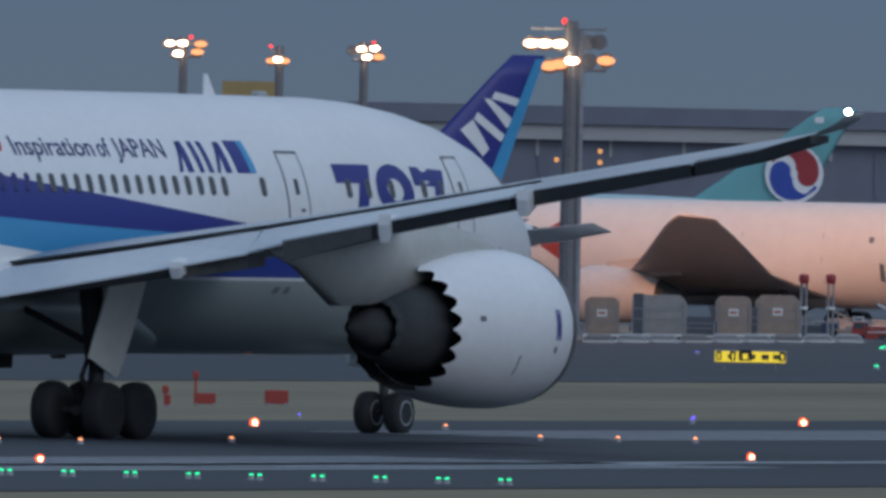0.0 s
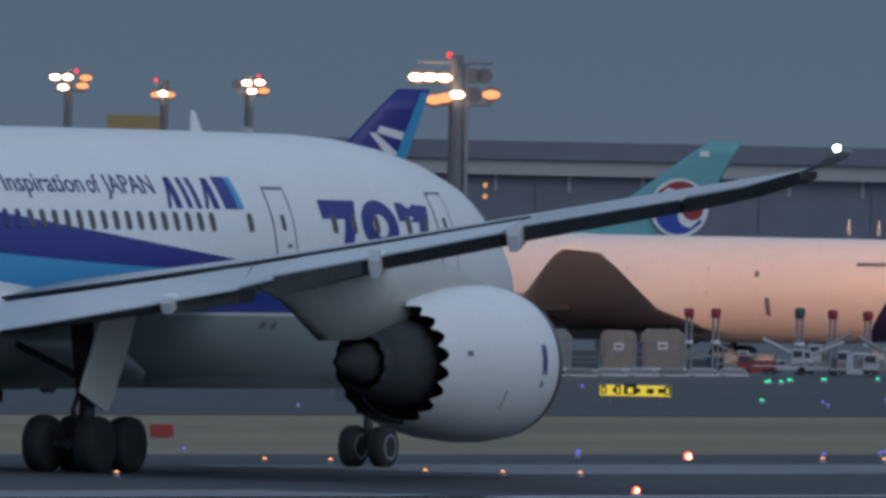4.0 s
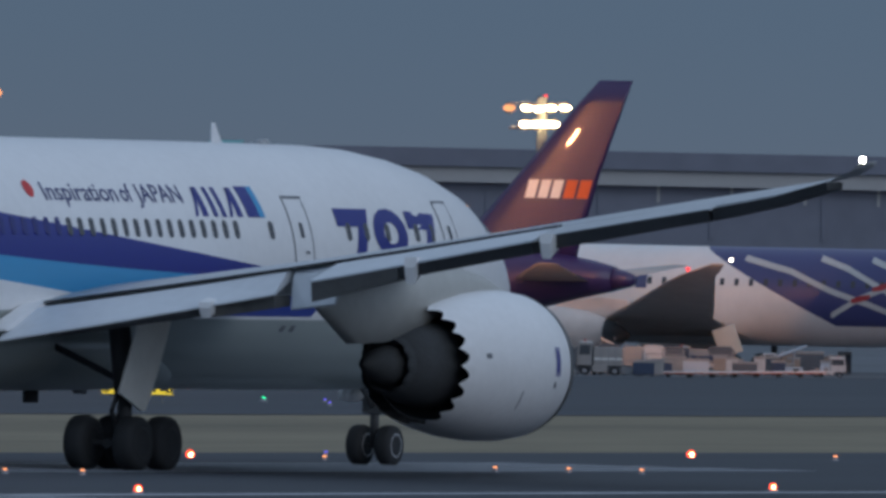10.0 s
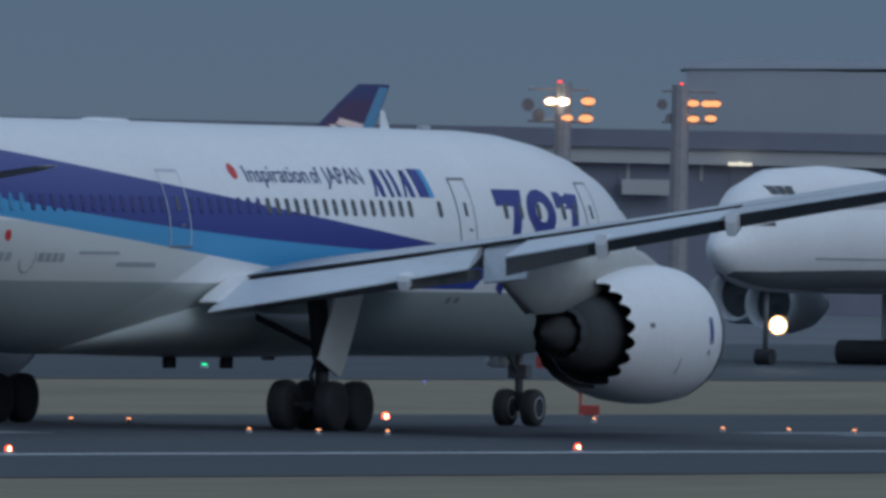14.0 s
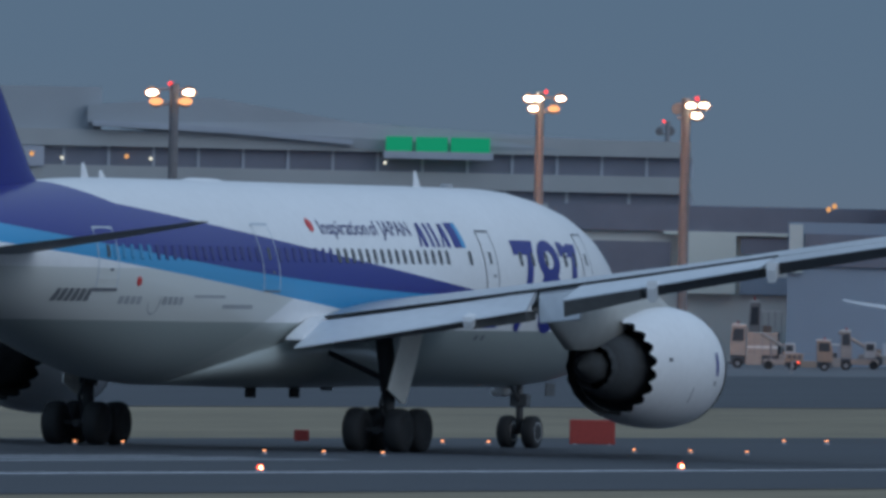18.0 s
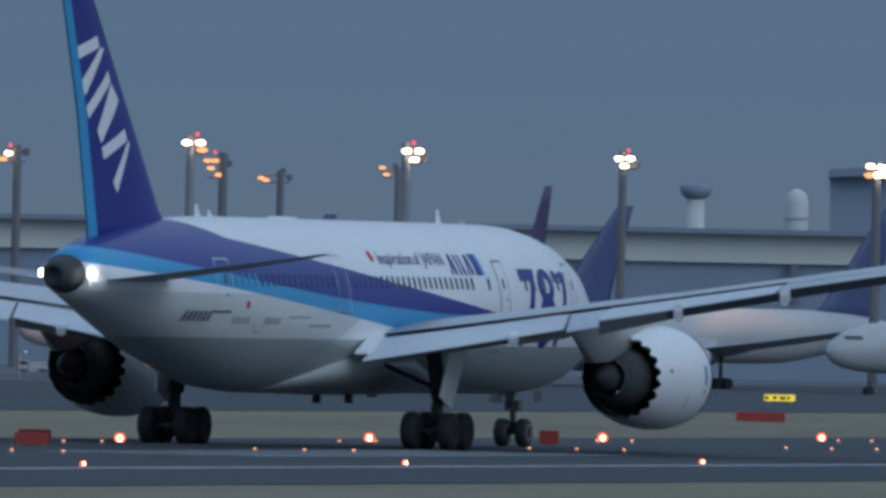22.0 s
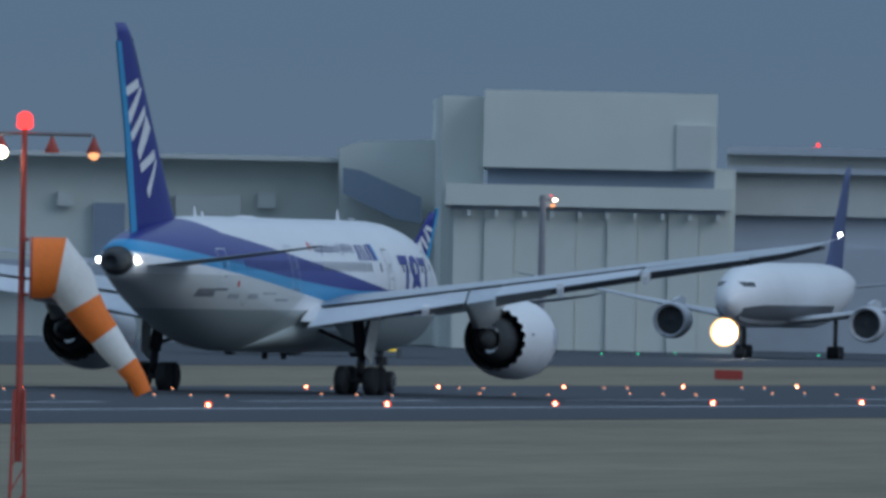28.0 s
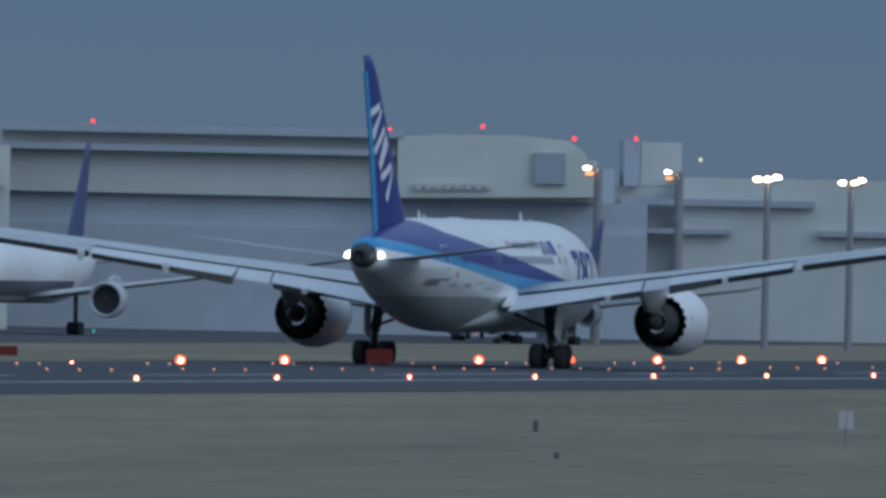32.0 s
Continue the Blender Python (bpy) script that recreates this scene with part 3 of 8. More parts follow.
def airliner():
    P = thing("airliner", "white twin-engine airliner with navy and azure stripes rolling on the runway", "airplane")
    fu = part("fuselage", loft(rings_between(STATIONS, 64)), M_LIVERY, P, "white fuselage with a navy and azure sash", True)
    cone = [(-27.15, 6.88, 5.47, 0.83), (-28.0, 6.62, 5.66, 0.52), (-28.45, 6.45, 5.80, 0.34), (-28.2, 6.38, 5.87, 0.26)]
    part("tail_cone", loft(rings_between(cone, 32)), M_EXHAUST, P, "dark metal tail cone outlet", True)
    fair = [(12.0, 2.5, 2.0, 0.2), (10.5, 2.7, 1.97, 0.9), (9.0, 3.0, 1.95, 1.5), (7.0, 3.5, 1.93, 2.1), (4.0, 4.1, 1.90, 2.62), (0.0, 4.2, 1.90, 2.70), (-2.5, 4.0, 1.92, 2.55), (-4.5, 3.6, 1.95, 2.25), (-6.5, 3.1, 1.97, 1.75), (-9.0, 2.6, 2.02, 0.9)]
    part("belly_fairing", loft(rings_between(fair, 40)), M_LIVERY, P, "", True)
    for side in (1, -1):
        w = part("wing", loft([airfoil(*s, side=side) for s in WING]), M_WING, P, "pale grey upswept wing with drooped flaps", True)
        part("flap", flap(3.15, 10.65, 2.35, 0.8, 0.94, 0.62, side), M_FLAP, w, "drooped inboard flap")
        fl = part("flaperon", flap(10.75, 12.5, 0.95, 1.2, 0.60, 0.52, side), M_FLAP, w, "flaperon that droops as the takeoff run begins")
        FLAPERONS.append((fl, Vector((10.75 * side, -2.07, 5.20)), Vector((12.5 * side, -2.82, 5.40))))
        part("flap", flap(12.6, 20.2, 1.84, 1.35, 0.52, 0.34, side), M_FLAP, w, "drooped outboard flap")
        part("aileron", flap(20.3, 26.0, 1.2, 0.9, 0.26, 0.18, side, 0.03), M_WING, w)
        # Dark strips hung below the trailing edges imitate the shade there.
        for name, v0, v1, c0, c1, d0, d1, h0, h1 in (("flap_shade", 4.4, 8.75, 2.1, 1.19, 0.88, 0.70, 0.08, 0.20), ("flap_shade", 8.8, 10.6, 1.18, 0.8, 0.70, 0.62, 0.28, 0.34), ("flap_shade", 12.65, 15.6, 1.86, 1.66, 0.52, 0.45, 0.50, 0.34), ("flap_shade", 15.65, 20.1, 1.66, 1.33, 0.45, 0.34, 0.30, 0.30), ("aileron_shade", 20.4, 25.9, 1.18, 0.88, 0.26, 0.18, 0.34, 0.28), ("tip_shade", 26.0, 29.8, 0.8, 0.35, 0.16, 0.05, 0.30, 0.20)):
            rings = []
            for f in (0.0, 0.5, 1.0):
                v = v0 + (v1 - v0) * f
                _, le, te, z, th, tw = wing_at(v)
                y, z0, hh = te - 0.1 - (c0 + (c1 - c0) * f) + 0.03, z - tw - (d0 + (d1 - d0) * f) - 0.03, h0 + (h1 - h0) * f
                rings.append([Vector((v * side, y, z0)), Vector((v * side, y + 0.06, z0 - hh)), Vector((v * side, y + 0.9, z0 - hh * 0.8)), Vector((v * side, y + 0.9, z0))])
            part(name, loft(rings), M_FLAPSHADEGREY if v0 in (8.8, 12.65) else M_FLAPSHADE, w, "dark strip in place of shade under the edge")
        part("outer_edge", flap(26.05, 29.2, 0.75, 0.40, 0.12, 0.05, side, 0.02, 0.3), M_WING, w)
        for v0, v1 in ((3.2, 10.65), (10.75, 12.5), (12.6, 20.2)):
            gap = []
            for v in (v0, (v0 + v1) / 2, v1):
                _, le, te, z, th, tw = wing_at(v)
                gap.append([Vector((v * side, te + 0.06, z - tw + 0.055)), Vector((v * side, te - 0.13, z - tw + 0.04)), Vector((v * side, te - 0.13, z - tw - 0.02)), Vector((v * side, te + 0.06, z - tw - 0.02))])
            part("flap_gap", loft(gap), M_WINGDARK, w, "dark gap ahead of the flap")
        tongue = [[Vector((x * side, y, z)) for x, z in ((3.25, zz - h), (2.72, zz - h), (2.72, zz + h), (3.25, zz + h))] for y, zz, h in ((0.5, 4.15, 0.20), (-1.4, 3.97, 0.17), (-2.6, 3.66, 0.09), (-3.2, 3.47, 0.03))]
        part("root_fairing", loft(tongue), M_WHITE, w, "white fairing at the flap root")
        for v, ln, top, deep in ((8.75, 1.42, 0.62, 0.40), (16.1, 1.78, 0.30, 0.66), (20.65, 1.46, 0.24, 0.62)):
            _, le, te, z, th, tw = wing_at(v)
            z -= tw
            slim = []
            for dx, k in ((-0.17, 0.75), (-0.11, 1.0), (0.11, 1.0), (0.17, 0.75)):
                slim.append([Vector((v * side + dx, te + a, z + b)) for a, b in ((0.9, -0.22), (-ln * 0.5, -0.22 - top * 0.35), (-ln, -top), (-ln - 0.04, -top - deep * 0.4 * k), (-ln + 0.03, -top - deep * k), (-ln + 0.62, -top - deep * 0.46 * k), (0.1, -0.34))])
            part("flap_track_fairing", loft(slim), M_WHITE, w, "white flap track fairing")
        engine(P, side)
        main_gear(P, side)
        st = [(0.5, -20.6, -25.8, 5.95, 0.60), (1.5, -21.2, -26.0, 6.02, 0.52), (5.5, -23.6, -26.9, 6.50, 0.32), (9.0, -25.7, -27.5, 6.95, 0.16), (9.75, -26.4, -27.7, 7.06, 0.08)]
        part("tailplane", loft([airfoil(v, le, te, z, t, side=side, camber=0) for v, le, te, z, t in st]), M_GREY, P, "grey tailplane", True)
        part("tail_light", ball((0.90 * side, -26.95, 6.20), 0.13), G_STROBE, P, "bright white tail light")
        part("wingtip_light", ball((30.70 * side, -10.72, 8.13), 0.07), G_STROBE, P, "white wingtip light")
    # fin
    rings = []
    for z, le, te, t in ((7.2, -14.6, -24.6, 0.50), (8.0, -16.6, -24.75, 0.48), (8.6, -17.5, -24.95, 0.46), (12.0, -20.9, -26.1, 0.36), (15.6, -24.5, -27.55, 0.24), (16.8, -25.7, -28.1, 0.16), (17.25, -26.6, -28.4, 0.05)):
        ring = []
        for a, b, _ in [(q.y, q.z, 0) for q in airfoil(0, le, te, 0, t * 2.0, camber=0)]:
            ring.append(Vector((b * 1.1, a, z)))
        rings.append(ring)
    fin = part("fin", loft(rings), M_NAVY, P, "navy tail fin with white slanted shapes and an azure rudder edge", True)
    for k in (1, -1):
        e = []
        for z, le, te in ((7.3, -23.9, -24.7), (12.0, -25.5, -26.18), (16.4, -27.6, -28.1)):
            e.append([Vector((0.10 * k, le, z)), Vector((0.035 * k, te - 0.03, z)), Vector((0.02 * k, te - 0.03, z)), Vector((0.02 * k, le, z))])
        le = [[Vector((x * k, y + dy, z)) for x, dy in ((0.02, 0.02), (0.10, -0.16), (0.09, -0.16), (0.0, 0.0))] for y, z in ((-17.45, 8.6), (-20.85, 12.0), (-24.45, 15.6), (-25.5, 16.6))]
        part("leading_edge", loft(le), M_WING, fin, "bare metal leading edge")
        part("rudder_edge", loft(e), M_AZURE, fin, "azure rudder edge")
        # three slanted white shapes
        for pts in FIN_BARS:
            part("fin_shape", fin_shape(pts, k), M_WHITE, fin, "white slanted bar")
    # nose gear
    ns = part("nose_strut", join(rod((0, 23.3, 0.5), (0, 23.2, 2.6), 0.12), rod((0, 23.3, 1.4), (0, 21.9, 2.5), 0.06)), M_STEEL, P, "nose gear strut", True)
    part("nose_axle", rod((-0.5, 23.3, 0.51), (0.5, 23.3, 0.51), 0.06), M_STEEL, ns)
    part("steering_box", box(-0.3, 0.3, 23.1, 23.5, 1.35, 1.75, 0.05), M_STEEL, ns)
    for xx in (-0.42, 0.42):
        wheel(P, (xx, 23.3, 0.53), 0.53, 0.44, "nose_wheel")
        part("taxi_light", spun([(22.85, 0.02), (22.88, 0.17), (23.2, 0.21), (23.3, 0.18)], (-0.62 + xx * 0.25, 0, 1.84), 16, "Y"), M_WHITE, ns, "pale taxi light housing", True)
        part("nose_gear_door", box(xx * 1.5 - 0.02, xx * 1.5 + 0.02, 23.9, 24.7, 1.7, 2.12, 0.015), M_STEEL, P)
    # doors
    for y0, w, zt, zb in ((13.08, 1.10, 6.98, 4.95), (22.05, 1.05, 6.93, 4.95), (-5.45, 1.35, 7.05, 4.92), (-17.75, 1.35, 6.85, 4.90)):
        d = patch("door", y0 + 0.05, y0 + w - 0.05, zb + 0.05, zt - 0.05, P, M_LIVERY, 0.010, 2, 6, 0, "closed cabin door")
        for a0, a1, b0, b1 in ((y0, y0 + 0.06, zb, zt), (y0 + w - 0.06, y0 + w, zb, zt), (y0, y0 + w, zt - 0.07, zt), (y0, y0 + w, zb, zb + 0.06)):
            patch("door_seam", a0, a1, b0, b1, d, M_SEAM if y0 > 0 or b1 - b0 < 0.07 else M_PALESEAM, 0.016, 1, 5)
        patch("door_window", y0 + w * 0.5 - 0.10, y0 + w * 0.5 + 0.10, 5.92, 6.30, d, M_WINDOW, 0.018, 1, 2)
        patch("door_handle", y0 + w * 0.55, y0 + w * 0.55 + 0.22, 5.50, 5.58, d, M_SEAM, 0.018, 1, 1)
    for y0 in (12.95, 13.5):
        patch("belly_vent", y0, y0 + 0.26, 3.50, 3.66, P, M_SEAM, 0.014, 1, 1, 0.06, "small dark vent")
    # cabin windows
    def window_mesh(material):
        bm = bmesh.new()
        ring = []
        for i in range(16):
            a = 2 * math.pi * i / 16
            ca, sa = math.cos(a), math.sin(a)
            ring.append(bm.verts.new((0.125 * math.copysign(abs(ca) ** 0.6, ca), 0.225 * math.copysign(abs(sa) ** 0.6, sa), 0.012)))
        bm.faces.new(ring)
        r2 = [bm.verts.new((v.co.x * 1.12, v.co.y * 1.08, 0.0)) for v in ring]
        for i in range(16):
            bm.faces.new((ring[i], ring[(i + 1) % 16], r2[(i + 1) % 16], r2[i]))
        return mesh_of("cabin_window", bm, material)
    panes = [window_mesh(m2) for m2 in (M_WINDOW, M_WINDOWNAVY, M_WINDOWAZURE)]
    ys = [10.02 - 0.605 * i for i in range(45)] + [11.95, 16.3, 17.3, 18.5, 20.3, 21.3]
    ys = [y for y in ys if not (-5.6 < y < -3.9) and y > -17]
    for side in (1, -1):
        for y in ys:
            p, nrm = skin(y, 6.10, side, 0.004)
            ob = new("cabin_window", panes[0 if y > 0.7 else 1 if y > -14.0 else 2])
            ob.parent = P
            q = nrm.to_track_quat("Z", "Y").to_matrix()
            xa = Vector((0, 1, 0))
            ya = nrm.cross(xa)
            ob.matrix_basis = Matrix.Translation(p) @ Matrix((xa, ya, nrm)).transposed().to_4x4()
    # lettering and marks
    def on_side(y0, z0, slope=0.0):
        def f(u, v):
            c, h, w = body_at(y0 + u)
            s = math.asin(max(-0.99, min(0.99, (z0 - c) / h))) + v / 2.93
            z = c + h * math.sin(min(1.5, s))
            return skin(y0 + u, z, 1, 0.014)[0]
        return f
    for word, y0, w in (("Inspiration", 0.15, 3.95), ("of", 4.30, 0.62), ("JAPAN", 5.15, 2.45)):
        letters(word, w, 0.50, M_SLOGAN, P, "slogan_word", on_side(y0, 6.76), "navy lettering on the white side", 0.006)
    for digit, y0, w in (("7", 15.72, 1.92), ("8", 17.66, 2.08), ("7", 19.82, 1.92)):
        lay = on_side(y0, 3.84)
        if digit == "8":
            lay = lambda u, v, flat=lay: flat(u, v * 1.20 if v < 1.43 else 1.716 + (v - 1.43) * 0.782)
        letters(digit, w, 2.74, M_NAVY, P, "numeral", lay, "large navy numeral", 0.05)
    for y, w1, lean1, gap, w2, lean2 in ((7.98, 0.16, 0.36, 0.42, 0.30, -0.08), (9.00, 0.22, -0.08, 0.46, 0.22, -0.08), (9.86, 0.16, 0.36, 0.42, 0.30, -0.08)):
        patch("side_shape", y, y + w1, 6.42, 7.16, P, M_NAVY, 0.014, 1, 4, lean1, "narrow navy slanted bar")
        patch("side_shape", y + gap, y + gap + w2, 6.42, 7.16, P, M_NAVY, 0.014, 1, 4, lean2, "navy slanted bar")
    patch("side_shape", 10.86, 11.50, 6.42, 7.20, P, M_NAVY, 0.014, 1, 3, -0.10, "navy slanted block")
    patch("side_shape", 11.50, 11.80, 6.42, 7.20, P, M_AZURE, 0.014, 1, 3, -0.10, "azure slanted block")
    for y, z, r in ((-0.55, 7.04, 0.24), (-15.0, 5.2, 0.16)):
        bm = bmesh.new()
        bm.faces.new([bm.verts.new(on_side(y, z)(r * math.cos(a), r * math.sin(a))) for a in [2 * math.pi * i / 24 for i in range(24)]])
        part("red_disc", bm, M_RED, P, "red disc")
    for i in range(6):
        patch("marking_bar", -19.9 + i * 0.345, -19.9 + i * 0.345 + 0.25, 4.58, 4.96, P, M_SEAM, 0.02, 2, 5, 0.08)
    patch("marking_bar", -17.9, -16.4, 4.88, 4.98, P, M_SEAM, 0.02, 4, 3)
    patch("marking_bar", -8.6, -6.2, 4.40, 4.52, P, M_FAINTMARK, 0.014)
    patch("marking_bar", -10.9, -8.5, 4.72, 4.80, P, M_FAINTMARK, 0.014)
    for y in (-16.1, -13.2):
        for i in range(4):
            patch("marking_bar", y + i * 0.38, y + i * 0.38 + 0.28, 4.50, 4.74, P, M_FAINTMARK, 0.014, 1, 2, 0.04)
    ring = [[on_side(-13.75, 4.62)(q * math.cos(a), q * math.sin(a) * 1.1) for q in (0.38, 0.43)] for a in [radians(20 - i * 16) for i in range(13)]]
    part("faint_arc", loft(ring, False, False), M_FAINTMARK, P, "faint grey arc")
    # small service panels and vents on the lower side
    for y, z, w2, h2 in ((-10.0, 3.3, 0.16, 0.16), (17.2, 3.2, 0.16, 0.2), (16.4, 3.2, 0.16, 0.2), (24.6, 4.2, 0.5, 0.5)):
        patch("service_panel", y, y + w2, z, z + h2, P, M_GREY, 0.010, 1, 2)
    patch("cockpit_window", 26.4, 27.0, 6.15, 6.62, P, M_WINDOW, 0.012, 2, 2, -0.3, "dark cockpit window")
    patch("cockpit_window", 27.1, 27.8, 6.0, 6.45, P, M_WINDOW, 0.012, 2, 2, -0.4, "dark cockpit window")
    # antennas and beacons
    for y, hh in ((14.1, 0.66), (-13.0, 0.62), (-11.6, 0.4)):
        part("antenna", loft([[Vector((0.03, y - 0.30, 8.28)), Vector((0.03, y + 0.25, 8.28)), Vector((-0.03, y + 0.25, 8.28)), Vector((-0.03, y - 0.30, 8.28))],
                              [Vector((0.015, y - 0.32, 8.18 + hh)), Vector((0.015, y - 0.16, 8.18 + hh)), Vector((-0.015, y - 0.16, 8.18 + hh)), Vector((-0.015, y - 0.32, 8.18 + hh))]]), M_WHITE, P, "white blade antenna")
    for y in (4.2, 0.6):
        part("belly_antenna", box(-0.05, 0.05, y - 0.35, y + 0.35, 1.60, 2.1, 0.03), M_TYRE, P)
    part("satcom_dome", loft(rings_between([(-2.0, 8.34, 8.1, 0.05), (-2.8, 8.42, 8.1, 0.4), (-4.5, 8.43, 8.1, 0.45), (-5.6, 8.34, 8.1, 0.05)], 16)), M_WHITE, P, "", True)
    flashers = []
    for place, up in (((0, 16.6, 8.40), 1), ((0, 6.85, 1.88), -1)):
        collar = part("beacon", spun([(-0.10 * up, 0.20), (0.0, 0.20), (0.05 * up, 0.15), (0.05 * up, 0.11)], (0, 0, 0), 18, "Z"), M_GREY, P, "low grey beacon collar", True)
        collar.matrix_basis = Matrix.Translation(place)
        lamp = part("flash_lamp", ball((0, 0, 0), 0.105, 14), G_BEACON, collar, "flashing red lamp", True)
        flashers.append((lamp, up))
    return P, flashers


AIRLINER, FLASHERS = airliner()

# ---- background helpers ----
def block(parent, name, left, right, z0, z1, depth, material, label="", lean=0.0, bevel=0.0, proud=0.0):
    """A box whose front runs from left to right; depth goes away from the viewing spot, proud brings the front nearer."""
    a, b = Vector((*left, 0)), Vector((*right, 0))
    u = (b - a).normalized()
    w = Vector((-u.y, u.x, 0))
    if w.dot(a) < 0:
        w = -w
    o = Vector(parent.location) if parent else Vector((0, 0, 0))
    f0, f1 = -proud, depth
    bm = bmesh.new()
    vs = [bm.verts.new(p - o + Vector((0, 0, z))) for z in (z0, z1) for p in (a + w * f0, b + w * f0, b + w * f1, a + w * f1)]
    if lean:
        for v in vs[4:]:
            v.co += u * lean
    for q in ((0, 1, 2, 3), (7, 6, 5, 4), (0, 4, 5, 1), (1, 5, 6, 2), (2, 6, 7, 3), (3, 7, 4, 0)):
        bm.faces.new([vs[i] for i in q])
    if bevel:
        bmesh.ops.bevel(bm, geom=bm.edges[:], offset=bevel, segments=2, affect="EDGES")
    return part(name, bm, material, parent, label)


def mullions(parent, left, right, z0, z1, step, width, proud, material, name="mullion"):
    a, b = Vector((*left, 0)), Vector((*right, 0))
    n = max(2, int((b - a).length / step))
    u = (b - a).normalized()
    w = Vector((-u.y, u.x, 0))
    if w.dot(a) < 0:
        w = -w
    o = Vector(parent.location)
    verts, faces = [], []
    for i in range(n + 1):
        c = a.lerp(b, i / n) - o
        k = len(verts)
        for z in (z0, z1):
            for s, f in ((-1, -proud), (1, -proud), (1, 0.05), (-1, 0.05)):
                verts.append(c + u * s * width / 2 + w * f + Vector((0, 0, z)))
        faces += [(k, k + 1, k + 5, k + 4), (k + 1, k + 2, k + 6, k + 5), (k + 3, k, k + 4, k + 7), (k + 4, k + 5, k + 6, k + 7)]
    me = bpy.data.meshes.new(name)
    me.from_pydata(verts, [], faces)
    me.materials.append(material)
    ob = new(name, me)
    ob.parent = parent
    ob["kind"] = "stuff"
    return ob


def house(name, label, base, category="building"):
    return thing(name, label, category, m=Matrix.Translation((base[0], base[1], 0)))


def flood_mast(spot, lamps, r=0.22, pole=None, size=0.34, label="", top=None, second=0.0, hot=None):
    """A floodlight mast: pole, head frame, lamp heads with glowing lenses and a red light on top."""
    x, y = spot
    back = Vector((x, y, 0)).normalized()
    side = Vector((back.y, -back.x, 0))
    zs = [z for _, z, _ in lamps]
    h = top or max(zs)
    M = thing("floodlight_mast", label or "tall apron floodlight mast with lit lamps and a red top light", "light mast", "apron floodlight masts", m=Matrix.Translation((x, y, 0)))
    part("pole", rod((0, 0, 0), (0, 0, h), r * 1.25, r), pole or M_RUSTPOLE, M)
    if second:
        part("pole", rod(side * second, side * second + Vector((0, 0, h * 0.97)), r * 0.5, r * 0.4), M_GALV, M, "thin second pole")
    wide = [d for d, _, k in lamps if k != "r"]
    low = min([z for _, z, k in lamps if k != "r"] or [h])
    if wide:
        a, b = min(wide + [-0.3]), max(wide + [0.3])
        part("head_frame", rod(side * a + Vector((0, 0, low - 0.15)), side * b + Vector((0, 0, low - 0.15)), 0.07), M_GALV, M)
        part("head_frame", rod(side * a + Vector((0, 0, h - 0.3)), side * b + Vector((0, 0, h - 0.3)), 0.06), M_GALV, M)
    for d, z, k in lamps:
        c = side * d + Vector((0, 0, z))
        if k == "r":
            part("obstruction_light", ball(c, size * 0.42, 10), G_RED, M, "red obstruction light", True)
            continue
        hd = part("lamp_head", rod(c - back * 0.10, c + back * 0.45, size * 1.15, size * 0.6, 12), M_RUSTPOLE, M, "lamp housing")
        if k in "wo":
            # Around white lamps the amber lens imitates an orange glare fringe.
            lens = bmesh.new()
            bmesh.ops.create_uvsphere(lens, u_segments=14, v_segments=8, radius=size, matrix=Matrix.Translation(c - back * 0.1) @ Matrix.Diagonal((1.30, 1.30, 0.66, 1)))
            lens = part("lens", lens, G_WARM, hd, "glowing amber lens and glare fringe", True)
            if k == "w":
                bulb = bmesh.new()
                bmesh.ops.create_uvsphere(bulb, u_segments=14, v_segments=8, radius=size * (0.95 if hot else 0.78), matrix=Matrix.Translation(c - back * (0.1 + size * 0.75)) @ Matrix.Diagonal((1.25, 1.25, 0.60, 1)))
                part("lamp", bulb, hot or G_WHITE, lens, "white-hot lamp", True)
    return M


def two_tone(name, front, rear, y0, slope, rough=0.4, low=-9.0):
    """Paint in two colours that meet on a slanting line along the body."""
    m = mat(name, front, rough, 0, 0.06, 0.6, 0, 0.2)
    k = Nodes(m)
    b = m.node_tree.nodes["Principled BSDF"]
    white = b.inputs["Base Color"].links[0].from_socket
    co, sep = k.n.new("ShaderNodeTexCoord"), k.n.new("ShaderNodeSeparateXYZ")
    k.l.new(co.outputs["Object"], sep.inputs[0])
    mask = k.op("LESS_THAN", sep.outputs["Y"], k.op("ADD", y0, k.op("MULTIPLY", sep.outputs["Z"], slope)))
    mask = k.op("MULTIPLY", mask, k.op("GREATER_THAN", sep.outputs["Z"], low))
    k.l.new(k.mix(mask, white, rear), b.inputs["Base Color"])
    return m


def band_paint(name, base, band, z0, z1):
    """Paint with one level band of another colour between two heights."""
    m = mat(name, base, 0.45, 0, 0.08, 0.6)
    k = Nodes(m)
    b = m.node_tree.nodes["Principled BSDF"]
    plain = b.inputs["Base Color"].links[0].from_socket
    co, sep = k.n.new("ShaderNodeTexCoord"), k.n.new("ShaderNodeSeparateXYZ")
    k.l.new(co.outputs["Object"], sep.inputs[0])
    mask = k.op("MULTIPLY", k.op("GREATER_THAN", sep.outputs["Z"], z0), k.op("LESS_THAN", sep.outputs["Z"], z1))
    k.l.new(k.mix(mask, plain, band), b.inputs["Base Color"])
    return m


